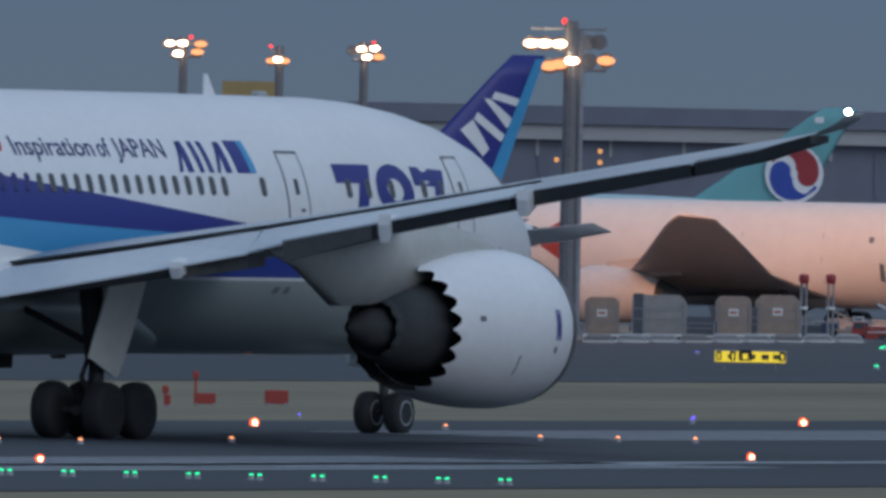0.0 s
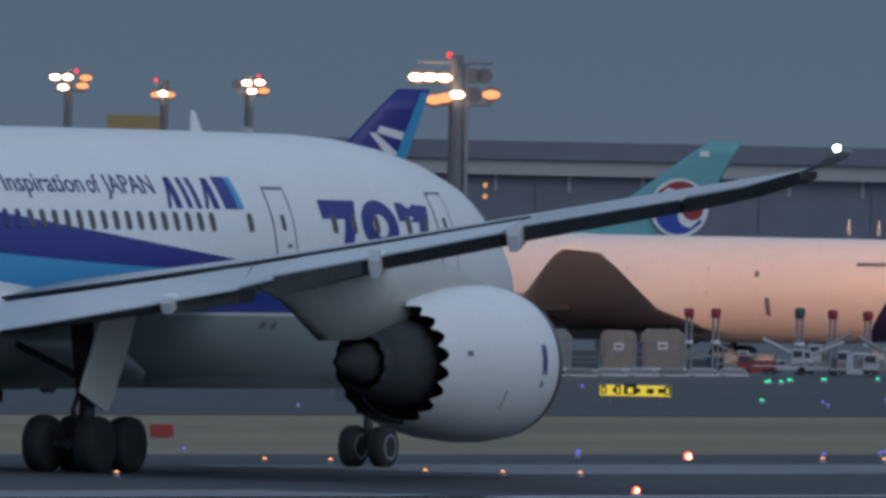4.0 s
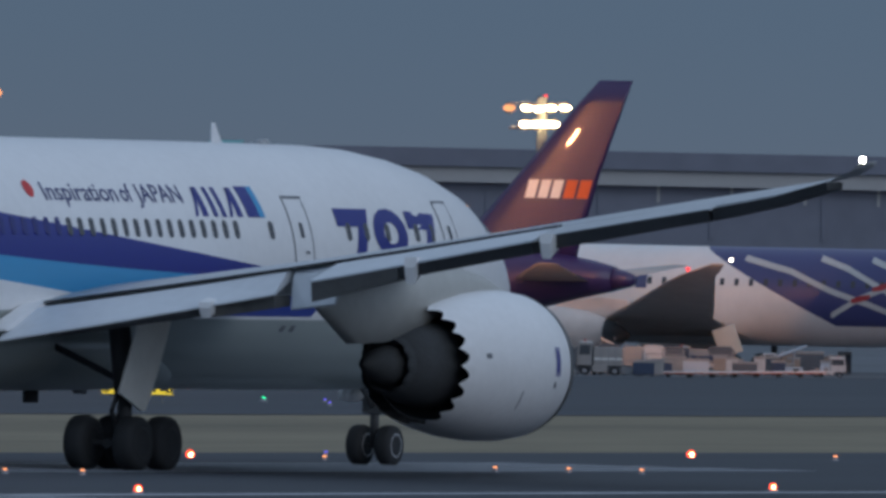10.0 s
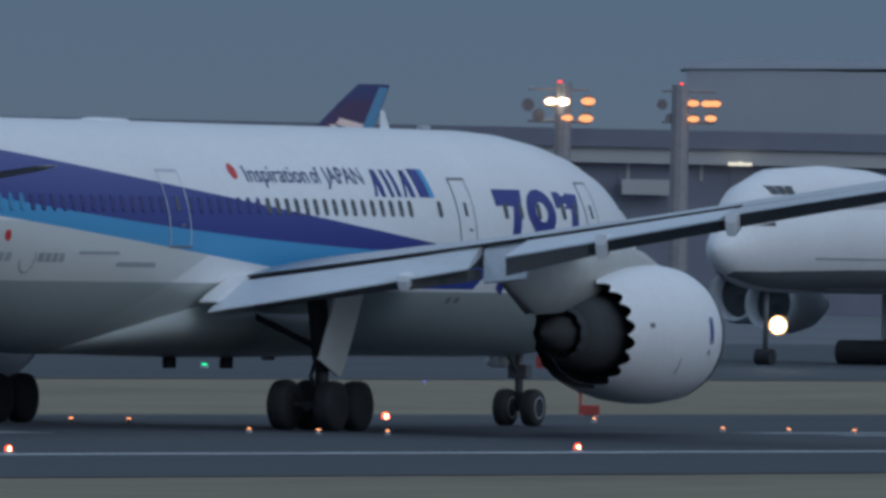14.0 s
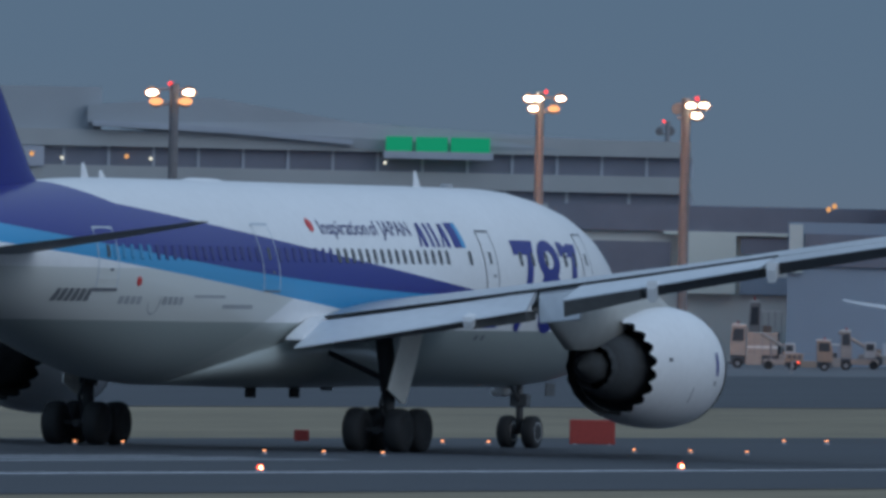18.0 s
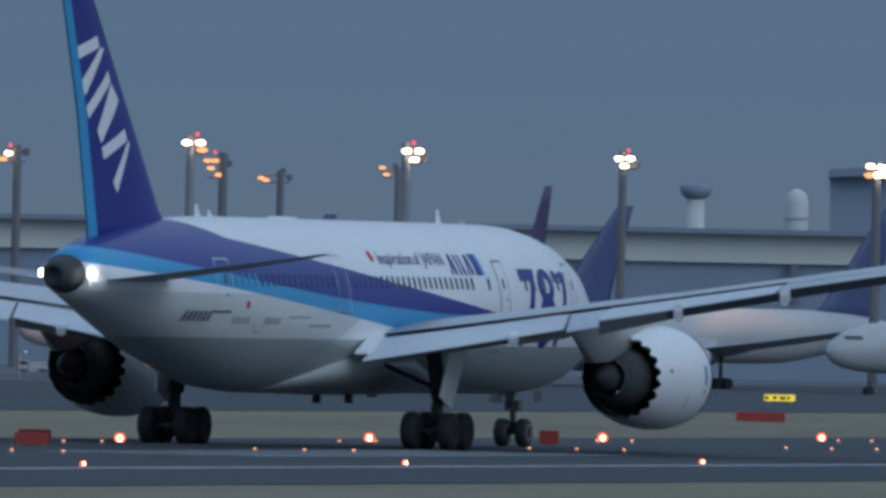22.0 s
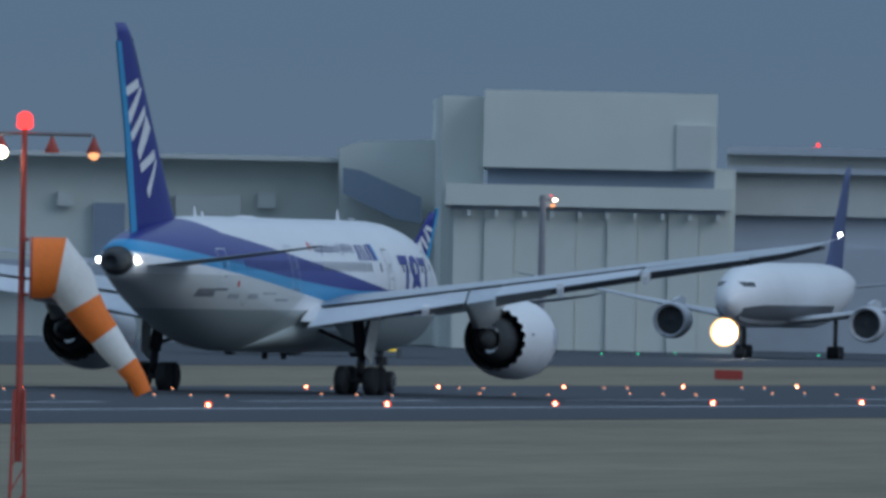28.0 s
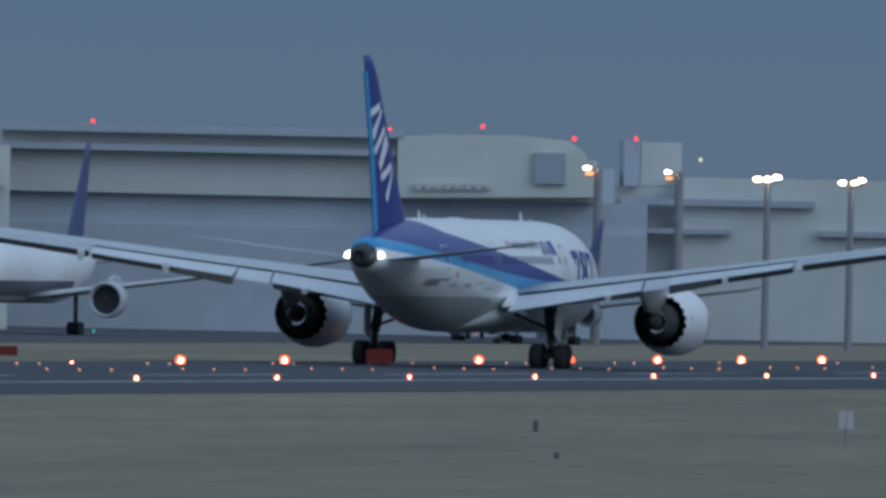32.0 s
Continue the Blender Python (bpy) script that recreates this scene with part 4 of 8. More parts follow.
def parked_plane(label, anchor, local, facing, s, body, fin, wing=None, lift=0.0, engines=1, group="parked airliners", fin_mark=None, windows=True, tall=1.0, gear=True, sweep=0.0, cowl=None, chord=1.0, tip=0, tail=None, hang=0.0, rise=1.2, cone=None, trim=0.0):
    """An airliner at a distance. anchor: the place where the point local of the airplane lies; facing: degrees about the vertical."""
    wing = wing or M_WING
    rot = Matrix.Rotation(radians(facing), 4, "Z")
    at = Vector(anchor) - rot @ (Vector(local) * s)
    P = thing("parked_airliner", label, "airplane", group, m=Matrix.Translation((at.x, at.y, 0)) @ rot)
    lf = Vector((0, 0, lift / s))

    def put(name, bm, material, parent=P, text="", smooth=True):
        bmesh.ops.transform(bm, matrix=Matrix.Scale(s, 4) @ Matrix.Translation(lf), verts=bm.verts)
        return part(name, bm, material, parent, text, smooth)

    put("fuselage", loft(rings_between(STATIONS, 32)), body, text="airliner fuselage")
    put("tail_cone", loft(rings_between([(-27.15, 6.88, 5.47, 0.83), (-28.0, 6.62, 5.66, 0.52), (-28.45, 6.45, 5.80, 0.34)], 20)), cone or M_EXHAUST)
    flat = [(v, le + v * sweep + (le - te) * (chord - 1) / 2, te + v * sweep - (le - te) * (chord - 1) / 2, 2.5 + (z - 4.1) * rise, th, tw) for v, le, te, z, th, tw in WING[:len(WING) - tip]]
    for side in (1, -1):
        put("wing", loft([airfoil(*q, side=side, n=6) for q in flat]), wing, text="swept wing")
        st = [(0.5, -20.6, -25.8, 5.95, 0.60), (5.5, -23.6, -26.9, 6.50, 0.32), (9.75, -26.4, -27.7, 7.06, 0.08)]
        put("tailplane", loft([airfoil(v, le, te, z, t, trim, side=side, camber=0, n=6) for v, le, te, z, t in st]), tail or wing)
        spots = [(9.8, 6.3)] if engines == 1 else [(11.0, -1.5), (16.0, -6.0)]
        for v, y in spots:
            cz = 2.5 + (0.5 if v > 15 else 0.0) - hang
            prof = [(y - 0.6, 1.05), (y + 0.6, 1.50), (y + 2.6, 1.80), (y + 4.2, 1.78), (y + 4.9, 1.62), (y + 4.7, 1.45), (y + 3.6, 1.40)]
            n = put("engine", spun(prof, (v * side, 0, cz), 24, "Y"), cowl or wing, text="engine nacelle")
            put("fan", spun([(y + 3.7, 1.41), (y + 3.8, 0.4), (y + 4.3, 0.02)], (v * side, 0, cz), 20, "Y"), M_EXHAUST, n)
            put("exhaust", spun([(y - 0.4, 1.1), (y - 1.6, 0.6), (y - 2.2, 0.05)], (v * side, 0, cz), 20, "Y"), M_EXHAUST, n)
            put("pylon", loft([[Vector((v * side + q * 0.2, yy, zz)) for q, zz in ((-1, z0), (1, z0), (1, z1), (-1, z1))] for yy, z0, z1 in ((y + 3.0, cz + 1.6, cz + 2.0), (y, cz + 1.2, cz + 2.4 + hang), (y - 2.0, cz + 1.3, cz + 2.2 + hang))]), wing, smooth=False)
        if gear:
            put("main_strut", rod((4.6 * side, 0, 0.6 - lf.z), (4.6 * side, 0, 3.4), 0.22), M_STEEL)
            for yy in (-0.74, 0.74):
                put("main_wheel", rod((4.0 * side, yy, 0.64 - lf.z), (5.2 * side, yy, 0.64 - lf.z), 0.64, n=16), M_TYRE, smooth=False)
    if engines == 2:
        deck = [(28.2, 6.2, 5.0, 0.7), (27.2, 7.5, 5.0, 1.5), (25.8, 8.5, 5.0, 1.95), (23.0, 9.35, 5.0, 2.25), (17.0, 9.6, 5.0, 2.35), (12.0, 9.4, 5.0, 2.3), (8.0, 8.9, 5.0, 2.1), (4.0, 8.2, 5.0, 1.6)]
        ud = put("upper_deck", loft(rings_between(deck, 28)), body, text="raised upper deck")

        def deck_skin(y, z, k):
            t, w = [float(np.interp(-y, [-d[0] for d in deck], [d[i] for d in deck])) for i in (1, 3)]
            c, h = (t + 5.0) / 2, (t - 5.0) / 2
            u = max(-0.98, min(0.98, (z - c) / h))
            return Vector((k * (w * math.sqrt(1 - u * u) + 0.03), y + 0.03, z))

        for sx in (1, -1):
            for i in range(3):
                pane = [[deck_skin(25.7 - 0.70 * (i + f), z, sx) for f in (0.05, 0.5, 0.95)] for z in (7.85, 8.1, 8.35)]
                put("cockpit_window", loft(pane, False, False), M_WINDOW, ud, "dark cockpit window", False)
            for i in range(12):
                pane = [[deck_skin(21.8 - 0.9 * i - f, z, sx) for f in (0.0, 0.3)] for z in (7.6, 8.05)]
                put("deck_window", loft(pane, False, False), M_WINDOW, ud, smooth=False)
        for sx in (1, -1):
            for yy in (-2.6, -0.9, 1.2, 2.9):
                put("wing_gear_wheel", rod((sx * 2.6, yy, 0.75 - lf.z), (sx * 6.2, yy, 0.75 - lf.z), 0.75, n=16), M_TYRE, smooth=False)
            put("gear_door", box(sx * 3.2 - 0.06, sx * 3.2 + 0.06, -3.0, 3.2, 1.6 - lf.z, 3.4, 0.02), M_GREY, smooth=False)
    if gear:
        put("nose_strut", rod((0, 23.3, 0.5 - lf.z), (0, 23.2, 2.6), 0.15), M_STEEL)
        put("nose_wheel", rod((-0.5, 23.3, 0.5 - lf.z), (0.5, 23.3, 0.5 - lf.z), 0.5, n=14), M_TYRE, smooth=False)
    rings = []
    for z, le, te, t in ((7.2, -14.6, -24.6, 0.50), (8.4, -17.2, -24.9, 0.46), (12.0, -20.9, -26.1, 0.36), (15.6, -24.5, -27.55, 0.24), (16.9, -25.9, -28.1, 0.10)):
        z2 = 7.2 + (z - 7.2) * tall
        rings.append([Vector((q.z * 1.1, q.y, z2)) for q in airfoil(0, le, te, 0, t * 2.0, camber=0, n=6)])
    f = put("fin", loft(rings), fin, text="painted tail fin")
    for k in (1, -1):
        if windows:
            for i in range(30):
                p, nrm = skin(16.0 - i * 1.02, 6.05, k, 0.02)
                bm = bmesh.new()
                ya = Vector((0, 0, 1)) - nrm * nrm.z
                bm.faces.new([bm.verts.new(p + Vector((0, a, 0)) + ya * b) for a, b in ((-0.15, -0.24), (0.15, -0.24), (0.15, 0.24), (-0.15, 0.24))])
                put("cabin_window", bm, M_WINDOW, smooth=False)
        put("cockpit_window", loft([[skin(y, z, k, 0.03)[0] for y in (27.7, 27.2, 26.5, 25.7)] for z in (5.95, 6.15, 6.4)], False, False), M_WINDOW, smooth=False)
        for i, (pts, material) in enumerate(fin_mark or ()):
            if len(pts) == 4:
                put("fin_shape", fin_shape(pts, k, tall, 0.03 + 0.008 * i), material, f, "plain coloured shape", False)
                continue
            bm = bmesh.new()
            bm.faces.new([bm.verts.new((k * (0.52 - 0.018 * (z - 7) + 0.008 * i), y, z)) for y, z in pts])
            put("fin_shape", bm, material, f, "plain coloured shape", False)
    return P


def disc_pts(y, z, r, a0=0, a1=360, n=20):
    return [(y + r * math.cos(radians(a0 + (a1 - a0) * i / n)), z + r * math.sin(radians(a0 + (a1 - a0) * i / n))) for i in range(n)]


def comma_pts(y, z, r, turn, n=14):
    """Half of a disc parted by an S-curve, drawn in a little from the curve."""
    def arc(cu, cv, q, a0, a1):
        return [(cu + q * math.cos(radians(a0 + (a1 - a0) * i / n)), cv + q * math.sin(radians(a0 + (a1 - a0) * i / n))) for i in range(n + 1)]
    g = 0.12 * r
    pts = arc(0, g, r - g, 0, 180) + arc(-r / 2, g * 0.8, r / 2 - g, 180, 360)[1:] + arc(r / 2, g * 0.6, r / 2, 180, 0)[1:-1]
    c, d = math.cos(radians(turn)), math.sin(radians(turn))
    return [(y + u * c - v * d, z + u * d + v * c) for u, v in pts]


def side_band(plane, s, lift, rows, material, label):
    """A painted band on the side of a parked airliner: rows of (y, lower height, upper height)."""
    fine = []
    for a, b in zip(rows, rows[1:]):
        fine += [tuple(p + (q - p) * i / 6 for p, q in zip(a, b)) for i in range(6)]
    rows = fine + [rows[-1]]
    for k in (1, -1):
        grid = [[skin(y, z0 + (z1 - z0) * j / 3, k, 0.03)[0] * s + Vector((0, 0, lift)) for y, z0, z1 in rows] for j in range(4)]
        part("side_band", loft(grid, False, False), material, plane, label, True)


def plate(parent, name, pts, depth, material, label=""):
    """A wall or roof piece with a given outline, extruded away from the viewing spot."""
    o = Vector(parent.location)
    back = Vector((pts[0][0], pts[0][1], 0)).normalized() * depth
    bm = bmesh.new()
    a = [bm.verts.new(Vector(p) - o) for p in pts]
    b = [bm.verts.new(Vector(p) - o + back) for p in pts]
    n = len(pts)
    bm.faces.new(a)
    bm.faces.new(b[::-1])
    for i in range(n):
        bm.faces.new((a[i], b[i], b[(i + 1) % n], a[(i + 1) % n]))
    return part(name, bm, material, parent, label)


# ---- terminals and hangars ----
# Slate and roof tones sit near the sky colour, imitating haze.
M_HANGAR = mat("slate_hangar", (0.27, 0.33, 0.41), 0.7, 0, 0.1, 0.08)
M_ROOFPALE = mat("hazed_roof_sheet", (0.365, 0.40, 0.435), 0.7, 0, 0.1, 0.08)
M_MAROON = mat("maroon_panel", (0.20, 0.10, 0.11), 0.7, 0, 0.15, 0.3)
M_HANGARROOF = mat("slate_roof", (0.24, 0.29, 0.36), 0.7, 0, 0.1, 0.08)
H1 = house("terminal_building", "long grey terminal with dark glazed bands behind the apron", (-606.0, 1150.1, 9.67))
block(H1, "wall", (-629.8, 1137.2), (-522.7, 1190.3), 5.45, 7.92, 30, M_TERMDARK, "dark glazed wall")
block(H1, "roof", (-629.8, 1137.2), (-522.7, 1190.3), 9.20, 10.22, 34, M_TERMDARK, "dark roof edge", proud=1)
block(H1, "window_band", (-629.8, 1137.2), (-522.7, 1190.3), 7.89, 8.34, 30, M_TERMDARK, "dark window band")
block(H1, "floor_edge", (-629.8, 1137.2), (-522.7, 1190.3), 8.32, 9.21, 32, M_TERMLIGHT, "pale concrete edge", proud=0.7)
mullions(H1, (-629.8, 1137.2), (-522.7, 1190.3), 7.40, 8.32, 4.0, 0.18, 0.1, M_TERMLIGHT)
block(H1, "low_band", (-556.2, 1167.3), (-550.8, 1169.8), 1.05, 2.13, 2, M_TERMLIGHT, "pale low wall band")
mullions(H1, (-629.8, 1137.2), (-522.7, 1190.3), 5.45, 7.92, 6.0, 0.25, 0.1, M_TERMDARK)
block(H1, "roof_unit", (-632.6, 1131.1), (-630.0, 1132.5), 9.70, 11.22, 6, M_YELLOW, "ochre roof unit")
block(H1, "base", (-629.8, 1137.2), (-522.7, 1190.3), 0.00, 5.45, 28, M_TERMDARK, "dark lower storey")

H2 = house("pier_building", "stepped pale pier building with a roof that falls to one side", (-531.8, 1236.5, 10.90))
block(H2, "wall", (-561.6, 1223.3), (-535.2, 1235.0), 0.00, 13.96, 30, M_ROOFPALE, "grey wall")
plate(H2, "roof", [(-561.8, 1223.0, 14.25), (-559.0, 1224.3, 14.55), (-544.1, 1231.0, 14.56), (-544.1, 1231.0, 14.29), (-561.8, 1223.0, 13.93)], 36, M_ROOF, "dark thin roof")
block(H2, "upper_wall", (-535.4, 1235.0), (-523.8, 1239.9), 11.55, 15.10, 30, M_ROOFPALE, "pale upper wall")
block(H2, "window_band", (-534.4, 1234.7), (-526.6, 1238.1), 10.43, 11.62, 3, M_GLASSDARK, "dark window band")
block(H2, "vent", (-534.4, 1234.9), (-530.7, 1236.5), 13.56, 14.22, 3, M_ROOFPALE, "pale louvre")
block(H2, "vent", (-534.1, 1234.8), (-530.5, 1236.4), 12.90, 13.56, 3, M_ROOF, "shaded louvre")
plate(H2, "roof", [(-524.2, 1238.8, 14.08), (-517.6, 1241.6, 14.63), (-510.0, 1244.8, 13.36), (-501.1, 1248.4, 12.83), (-492.8, 1251.7, 12.49), (-492.7, 1251.7, 11.76), (-508.4, 1245.4, 11.75), (-524.2, 1238.8, 13.03)], 32, M_ROOFPALE, "sloping pale roof")
plate(H2, "eave", [(-523.8, 1238.6, 13.17), (-516.2, 1241.8, 12.88), (-509.8, 1244.4, 12.30), (-509.8, 1244.4, 12.04), (-516.2, 1241.8, 12.55), (-523.8, 1238.6, 12.84)], 3, M_ROOF, "dark eave line")
M_PIERPALE = mat("pale_pier_front", (0.40, 0.42, 0.43), 0.7, 0, 0.1, 0.1)
PL, PR, PM = (-535.5, 1235.3), (-491.8, 1252.5), (-499.0, 1249.66)
for name, z0, z1, right, material, out, text in (("wall", 0.0, 7.31, PR, M_TERMDARK, 0.0, "dark lower storeys"), ("floor_edge", 7.31, 7.95, PR, M_PIERPALE, 0.6, "pale floor edge"), ("window_band", 7.95, 8.53, PR, M_TERMDARK, 0.0, "dark window band"),
                                                 ("floor_edge", 8.53, 8.88, PM, M_PIERPALE, 0.8, "thin pale walkway edge"), ("window_band", 8.88, 9.56, PR, M_TERMDARK, 0.0, "dark window band"), ("floor_edge", 9.56, 10.55, PR, M_PIERPALE, 0.5, "pale floor edge"),
                                                 ("window_band", 10.55, 11.67, PR, M_TERMDARK, 0.0, "dark window band"), ("parapet", 11.67, 12.62, PR, M_PIERPALE, 0.5, "pale parapet")):
    block(H2, name, PL, right, z0, z1, 28, material, text, proud=out)
block(H2, "window_band", PM, PR, 8.53, 8.88, 28, M_TERMDARK, "dark window band")
mullions(H2, PL, PR, 10.55, 11.67, 2.6, 0.16, 0.12, M_ROOF)
mullions(H2, PL, PR, 8.88, 9.56, 3.4, 0.2, 0.12, M_ROOF)
mullions(H2, PL, PR, 4.4, 7.31, 3.0, 0.22, 0.15, M_SLATE, "pier")
block(H2, "lit_panel", (-499.9, 1249.2), (-499.1, 1249.5), 7.0, 7.5, 0.4, glow("orange_panel", (0.75, 0.26, 0.10), 0.35), "dim orange lit panel", proud=0.6)
block(H2, "blue_unit", (-496.2, 1250.6), (-494.9, 1251.2), 6.4, 7.45, 0.6, mat("dull_blue_unit", (0.05, 0.07, 0.14), 0.6), "dark blue unit", proud=0.6)
for k, (u, z) in enumerate(((0.22, 10.95), (0.30, 11.1), (0.33, 11.0), (0.52, 7.0), (0.62, 11.05), (0.71, 6.9), (0.78, 6.6))):
    c = Vector((*PL, z)).lerp(Vector((*PR, z)), u) - Vector((*H2.location.xy, 0.0))
    part("wall_light", ball(c + Vector((0.25, -0.6, 0)), 0.11 + 0.03 * (k % 2), 8), (G_DIMWHITE, G_DIMWARM)[k % 2], H2, "small glowing wall lamp", True)
SG = thing("roof_sign", "green lit sign on the edge of the pier roof", "sign", m=Matrix.Translation((*(-505.2, 1245.4, 12.13)[:2], 0)))
for bits in (((-507.8, 1244.6), (-506.4, 1245.2), 11.74, 12.59,), ((-506.2, 1245.3), (-504.5, 1246.0), 11.74, 12.59,), ((-504.3, 1246.0), (-502.2, 1246.9), 11.74, 12.59,)):
    block(SG, "lit_bar", *bits, 0.4, G_SIGNGREEN, "green glowing bar")
block(SG, "support", (-507.9, 1244.5), (-502.0, 1246.9), 11.31, 11.74, 0.5, M_ROOF, "dark support")

H12 = house("link_hall", "low hazy link hall with a dark flat roof between two piers", (-473.9, 1223.4, 10.03))
block(H12, "roof", (-486.9, 1217.9), (-466.6, 1225.8), 7.40, 8.87, 24, M_TERMDARK, "dark flat roof edge")
block(H12, "wall", (-487.0, 1218.3), (-466.8, 1226.2), 0.00, 7.41, 22, M_CLAD, "pale wall")
block(H12, "recess", (-485.2, 1218.6), (-480.4, 1220.5), 4.65, 6.80, 0.5, M_TERMDARK, "dark glazed bay")
block(H12, "recess", (-476.7, 1221.9), (-472.0, 1223.8), 6.20, 7.12, 0.5, M_TERMDARK, "dark glazed bay")
# A darker block painted as the shade of a low bay.
block(H12, "recess", (-476.7, 1221.9), (-467.0, 1225.7), 3.9, 4.9, 0.5, M_HANGAR, "low bay with shade in its colour")
block(H12, "pilaster", (-479.9, 1220.5), (-476.9, 1221.7), 3.9, 7.36, 0.6, M_CLAD2, "pale wall panel", proud=0.3)
block(H12, "parapet", (-480.7, 1220.1), (-466.5, 1225.6), 7.22, 7.40, 0.5, M_CLAD2, "thin pale parapet")

H3 = house("wing_roof_building", "building under a wide tilted roof with dark glazing", (-454.3, 1212.9, 8.93))
plate(H3, "roof", [(-462.2, 1209.1, 10.45), (-458.0, 1210.7, 10.55), (-452.8, 1212.6, 10.03), (-443.9, 1215.9, 8.59), (-443.9, 1215.9, 7.07), (-449.1, 1214.0, 7.97), (-455.3, 1211.7, 9.06), (-462.2, 1209.1, 10.17)], 40, M_ROOFPALE, "pale tilted roof")
plate(H3, "soffit", [(-461.2, 1209.7, 9.97), (-455.4, 1211.9, 9.06), (-449.2, 1214.2, 7.97), (-445.1, 1215.7, 7.23), (-445.1, 1215.7, 6.86), (-449.1, 1214.2, 6.89), (-455.4, 1211.9, 7.60), (-461.0, 1209.8, 7.92)], 30, M_TERMDARK, "dark front plate under the roof")
plate(H3, "wall", [(-461.2, 1210.3, 7.95), (-455.6, 1212.4, 7.64), (-449.4, 1214.8, 6.92), (-444.8, 1216.5, 6.90), (-444.6, 1216.5, -0.97), (-463.6, 1209.4, -1.40), (-463.7, 1209.3, 5.55), (-461.1, 1210.3, 5.61)], 28, M_HANGAR, "slate-grey lower wall")
block(H3, "stair_tower", (-453.7, 1211.0), (-450.3, 1212.3), 5.80, 7.76, 8, M_CLAD, "pale block")
block(H3, "office", (-467.7, 1206.1), (-460.2, 1209.0), 0.00, 8.04, 12, M_HANGAR, "grey low front")
block(H3, "pier", (-467.5, 1205.8), (-466.8, 1206.1), 5.20, 7.92, 1, M_CLAD, "pale pier")
block(H3, "window_band", (-466.7, 1206.3), (-462.1, 1208.0), 5.58, 7.41, 1, M_TERMDARK, "dark window band")
plate(H3, "roof_fin", [(-459.7, 1226.7, 10.81), (-458.3, 1227.2, 10.84), (-457.8, 1227.4, 9.95), (-459.3, 1226.8, 9.92)], 3, M_TERMDARK, "dark roof fin")

H4 = house("cargo_shed", "long low pale cargo shed with a front darkened as an opening", (-474.9, 1366.7, 8.53))
block(H4, "roof", (-504.4, 1355.0), (-431.6, 1379.9), 9.16, 9.48, 40, M_HANGARROOF, "flat roof edge", proud=0.2)
block(H4, "wall", (-504.7, 1355.9), (-431.9, 1380.8), 7.36, 9.16, 40, M_CLAD2, "pale wall")
# No opening here: the front's shade is only its dark colour.
block(H4, "shade_front", (-504.9, 1356.3), (-432.0, 1381.2), 4.96, 7.36, 38, M_HANGAR, "solid front coloured dark as a shaded opening")
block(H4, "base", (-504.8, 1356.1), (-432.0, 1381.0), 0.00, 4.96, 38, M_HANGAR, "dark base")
mullions(H4, (-504.7, 1355.9), (-431.9, 1380.8), 4.96, 7.30, 12, 0.5, 0.3, M_TERMDARK, "pier")

H5 = house("dark_hangar", "huge dark slate hangar in the haze", (-502.1, 1621.5, 12.13))
plate(H5, "wall", [(-518.8, 1616.3, 14.16), (-499.8, 1622.2, 15.50), (-485.1, 1626.7, 15.08), (-471.9, 1630.6, 13.64), (-471.7, 1630.7, 2.86), (-518.5, 1616.4, 1.81)], 40, M_HANGAR, "slate-grey wall")
plate(H5, "roof", [(-518.4, 1614.8, 14.48), (-499.4, 1620.8, 15.82), (-484.6, 1625.3, 15.49), (-471.3, 1629.2, 13.88), (-471.3, 1629.2, 13.47), (-484.6, 1625.3, 14.83), (-499.4, 1620.8, 15.08), (-518.4, 1614.8, 13.90)], 46, M_HANGARROOF, "low curved roof")
block(H5, "pier", (-486.6, 1621.6), (-484.9, 1622.1), 4.60, 11.55, 3, mat("faint_pier", (0.30, 0.355, 0.41), 0.7, 0, 0.1, 0.08), "faint paler pier")
block(H5, "door_band", (-517.8, 1615.8), (-472.0, 1629.8), 0.00, 7.66, 2, M_HANGAR, "dark door line")

for p in ((-485.7, 1617.6, 11.4), (-478.7, 1619.6, 10.64)):
    v = Vector(p) - Vector((*H5.location.xy, 0.0))
    part("wall_beacon", ball(v, 0.16, 8), G_RED, H5, "red obstruction light", True)


def water_tower(p, r, top, cap, label):
    """A tall shaft under a wider rounded head."""
    T = thing("water_tower", label, "tower", m=Matrix.Translation((p[0], p[1], 0)))
    part("shaft", spun([(0.0, r), (top - cap, r * 0.9)], (0, 0, 0), 20, "Z", True), M_CLAD, T, "pale shaft", True)
    part("head", spun([(top - cap * 1.15, r * 0.95), (top - cap * 0.8, r * 1.55), (top - cap * 0.2, r * 1.7), (top, r * 1.1)], (0, 0, 0), 24, "Z", True), M_HANGARROOF, T, "dark wider head", True)


water_tower((-591.1, 1805.7), 0.8, 14.0, 1.1, "far tower with a pale shaft and a dark head")
T = thing("storage_tank", "far pale tank with a rounded top", "tank", m=Matrix.Translation((-583.2, 1808.3, 0)))
part("shell", spun([(0.0, 0.95), (12.6, 0.95), (13.3, 0.8), (13.65, 0.4), (13.75, 0.02)], (0, 0, 0), 24, "Z", True), M_CLAD, T, "pale shell", True)
part("rim", spun([(11.2, 0.97), (11.25, 1.02), (11.4, 1.02), (11.45, 0.97)], (0, 0, 0), 24, "Z"), M_ROOF, T, "thin dark rim", True)

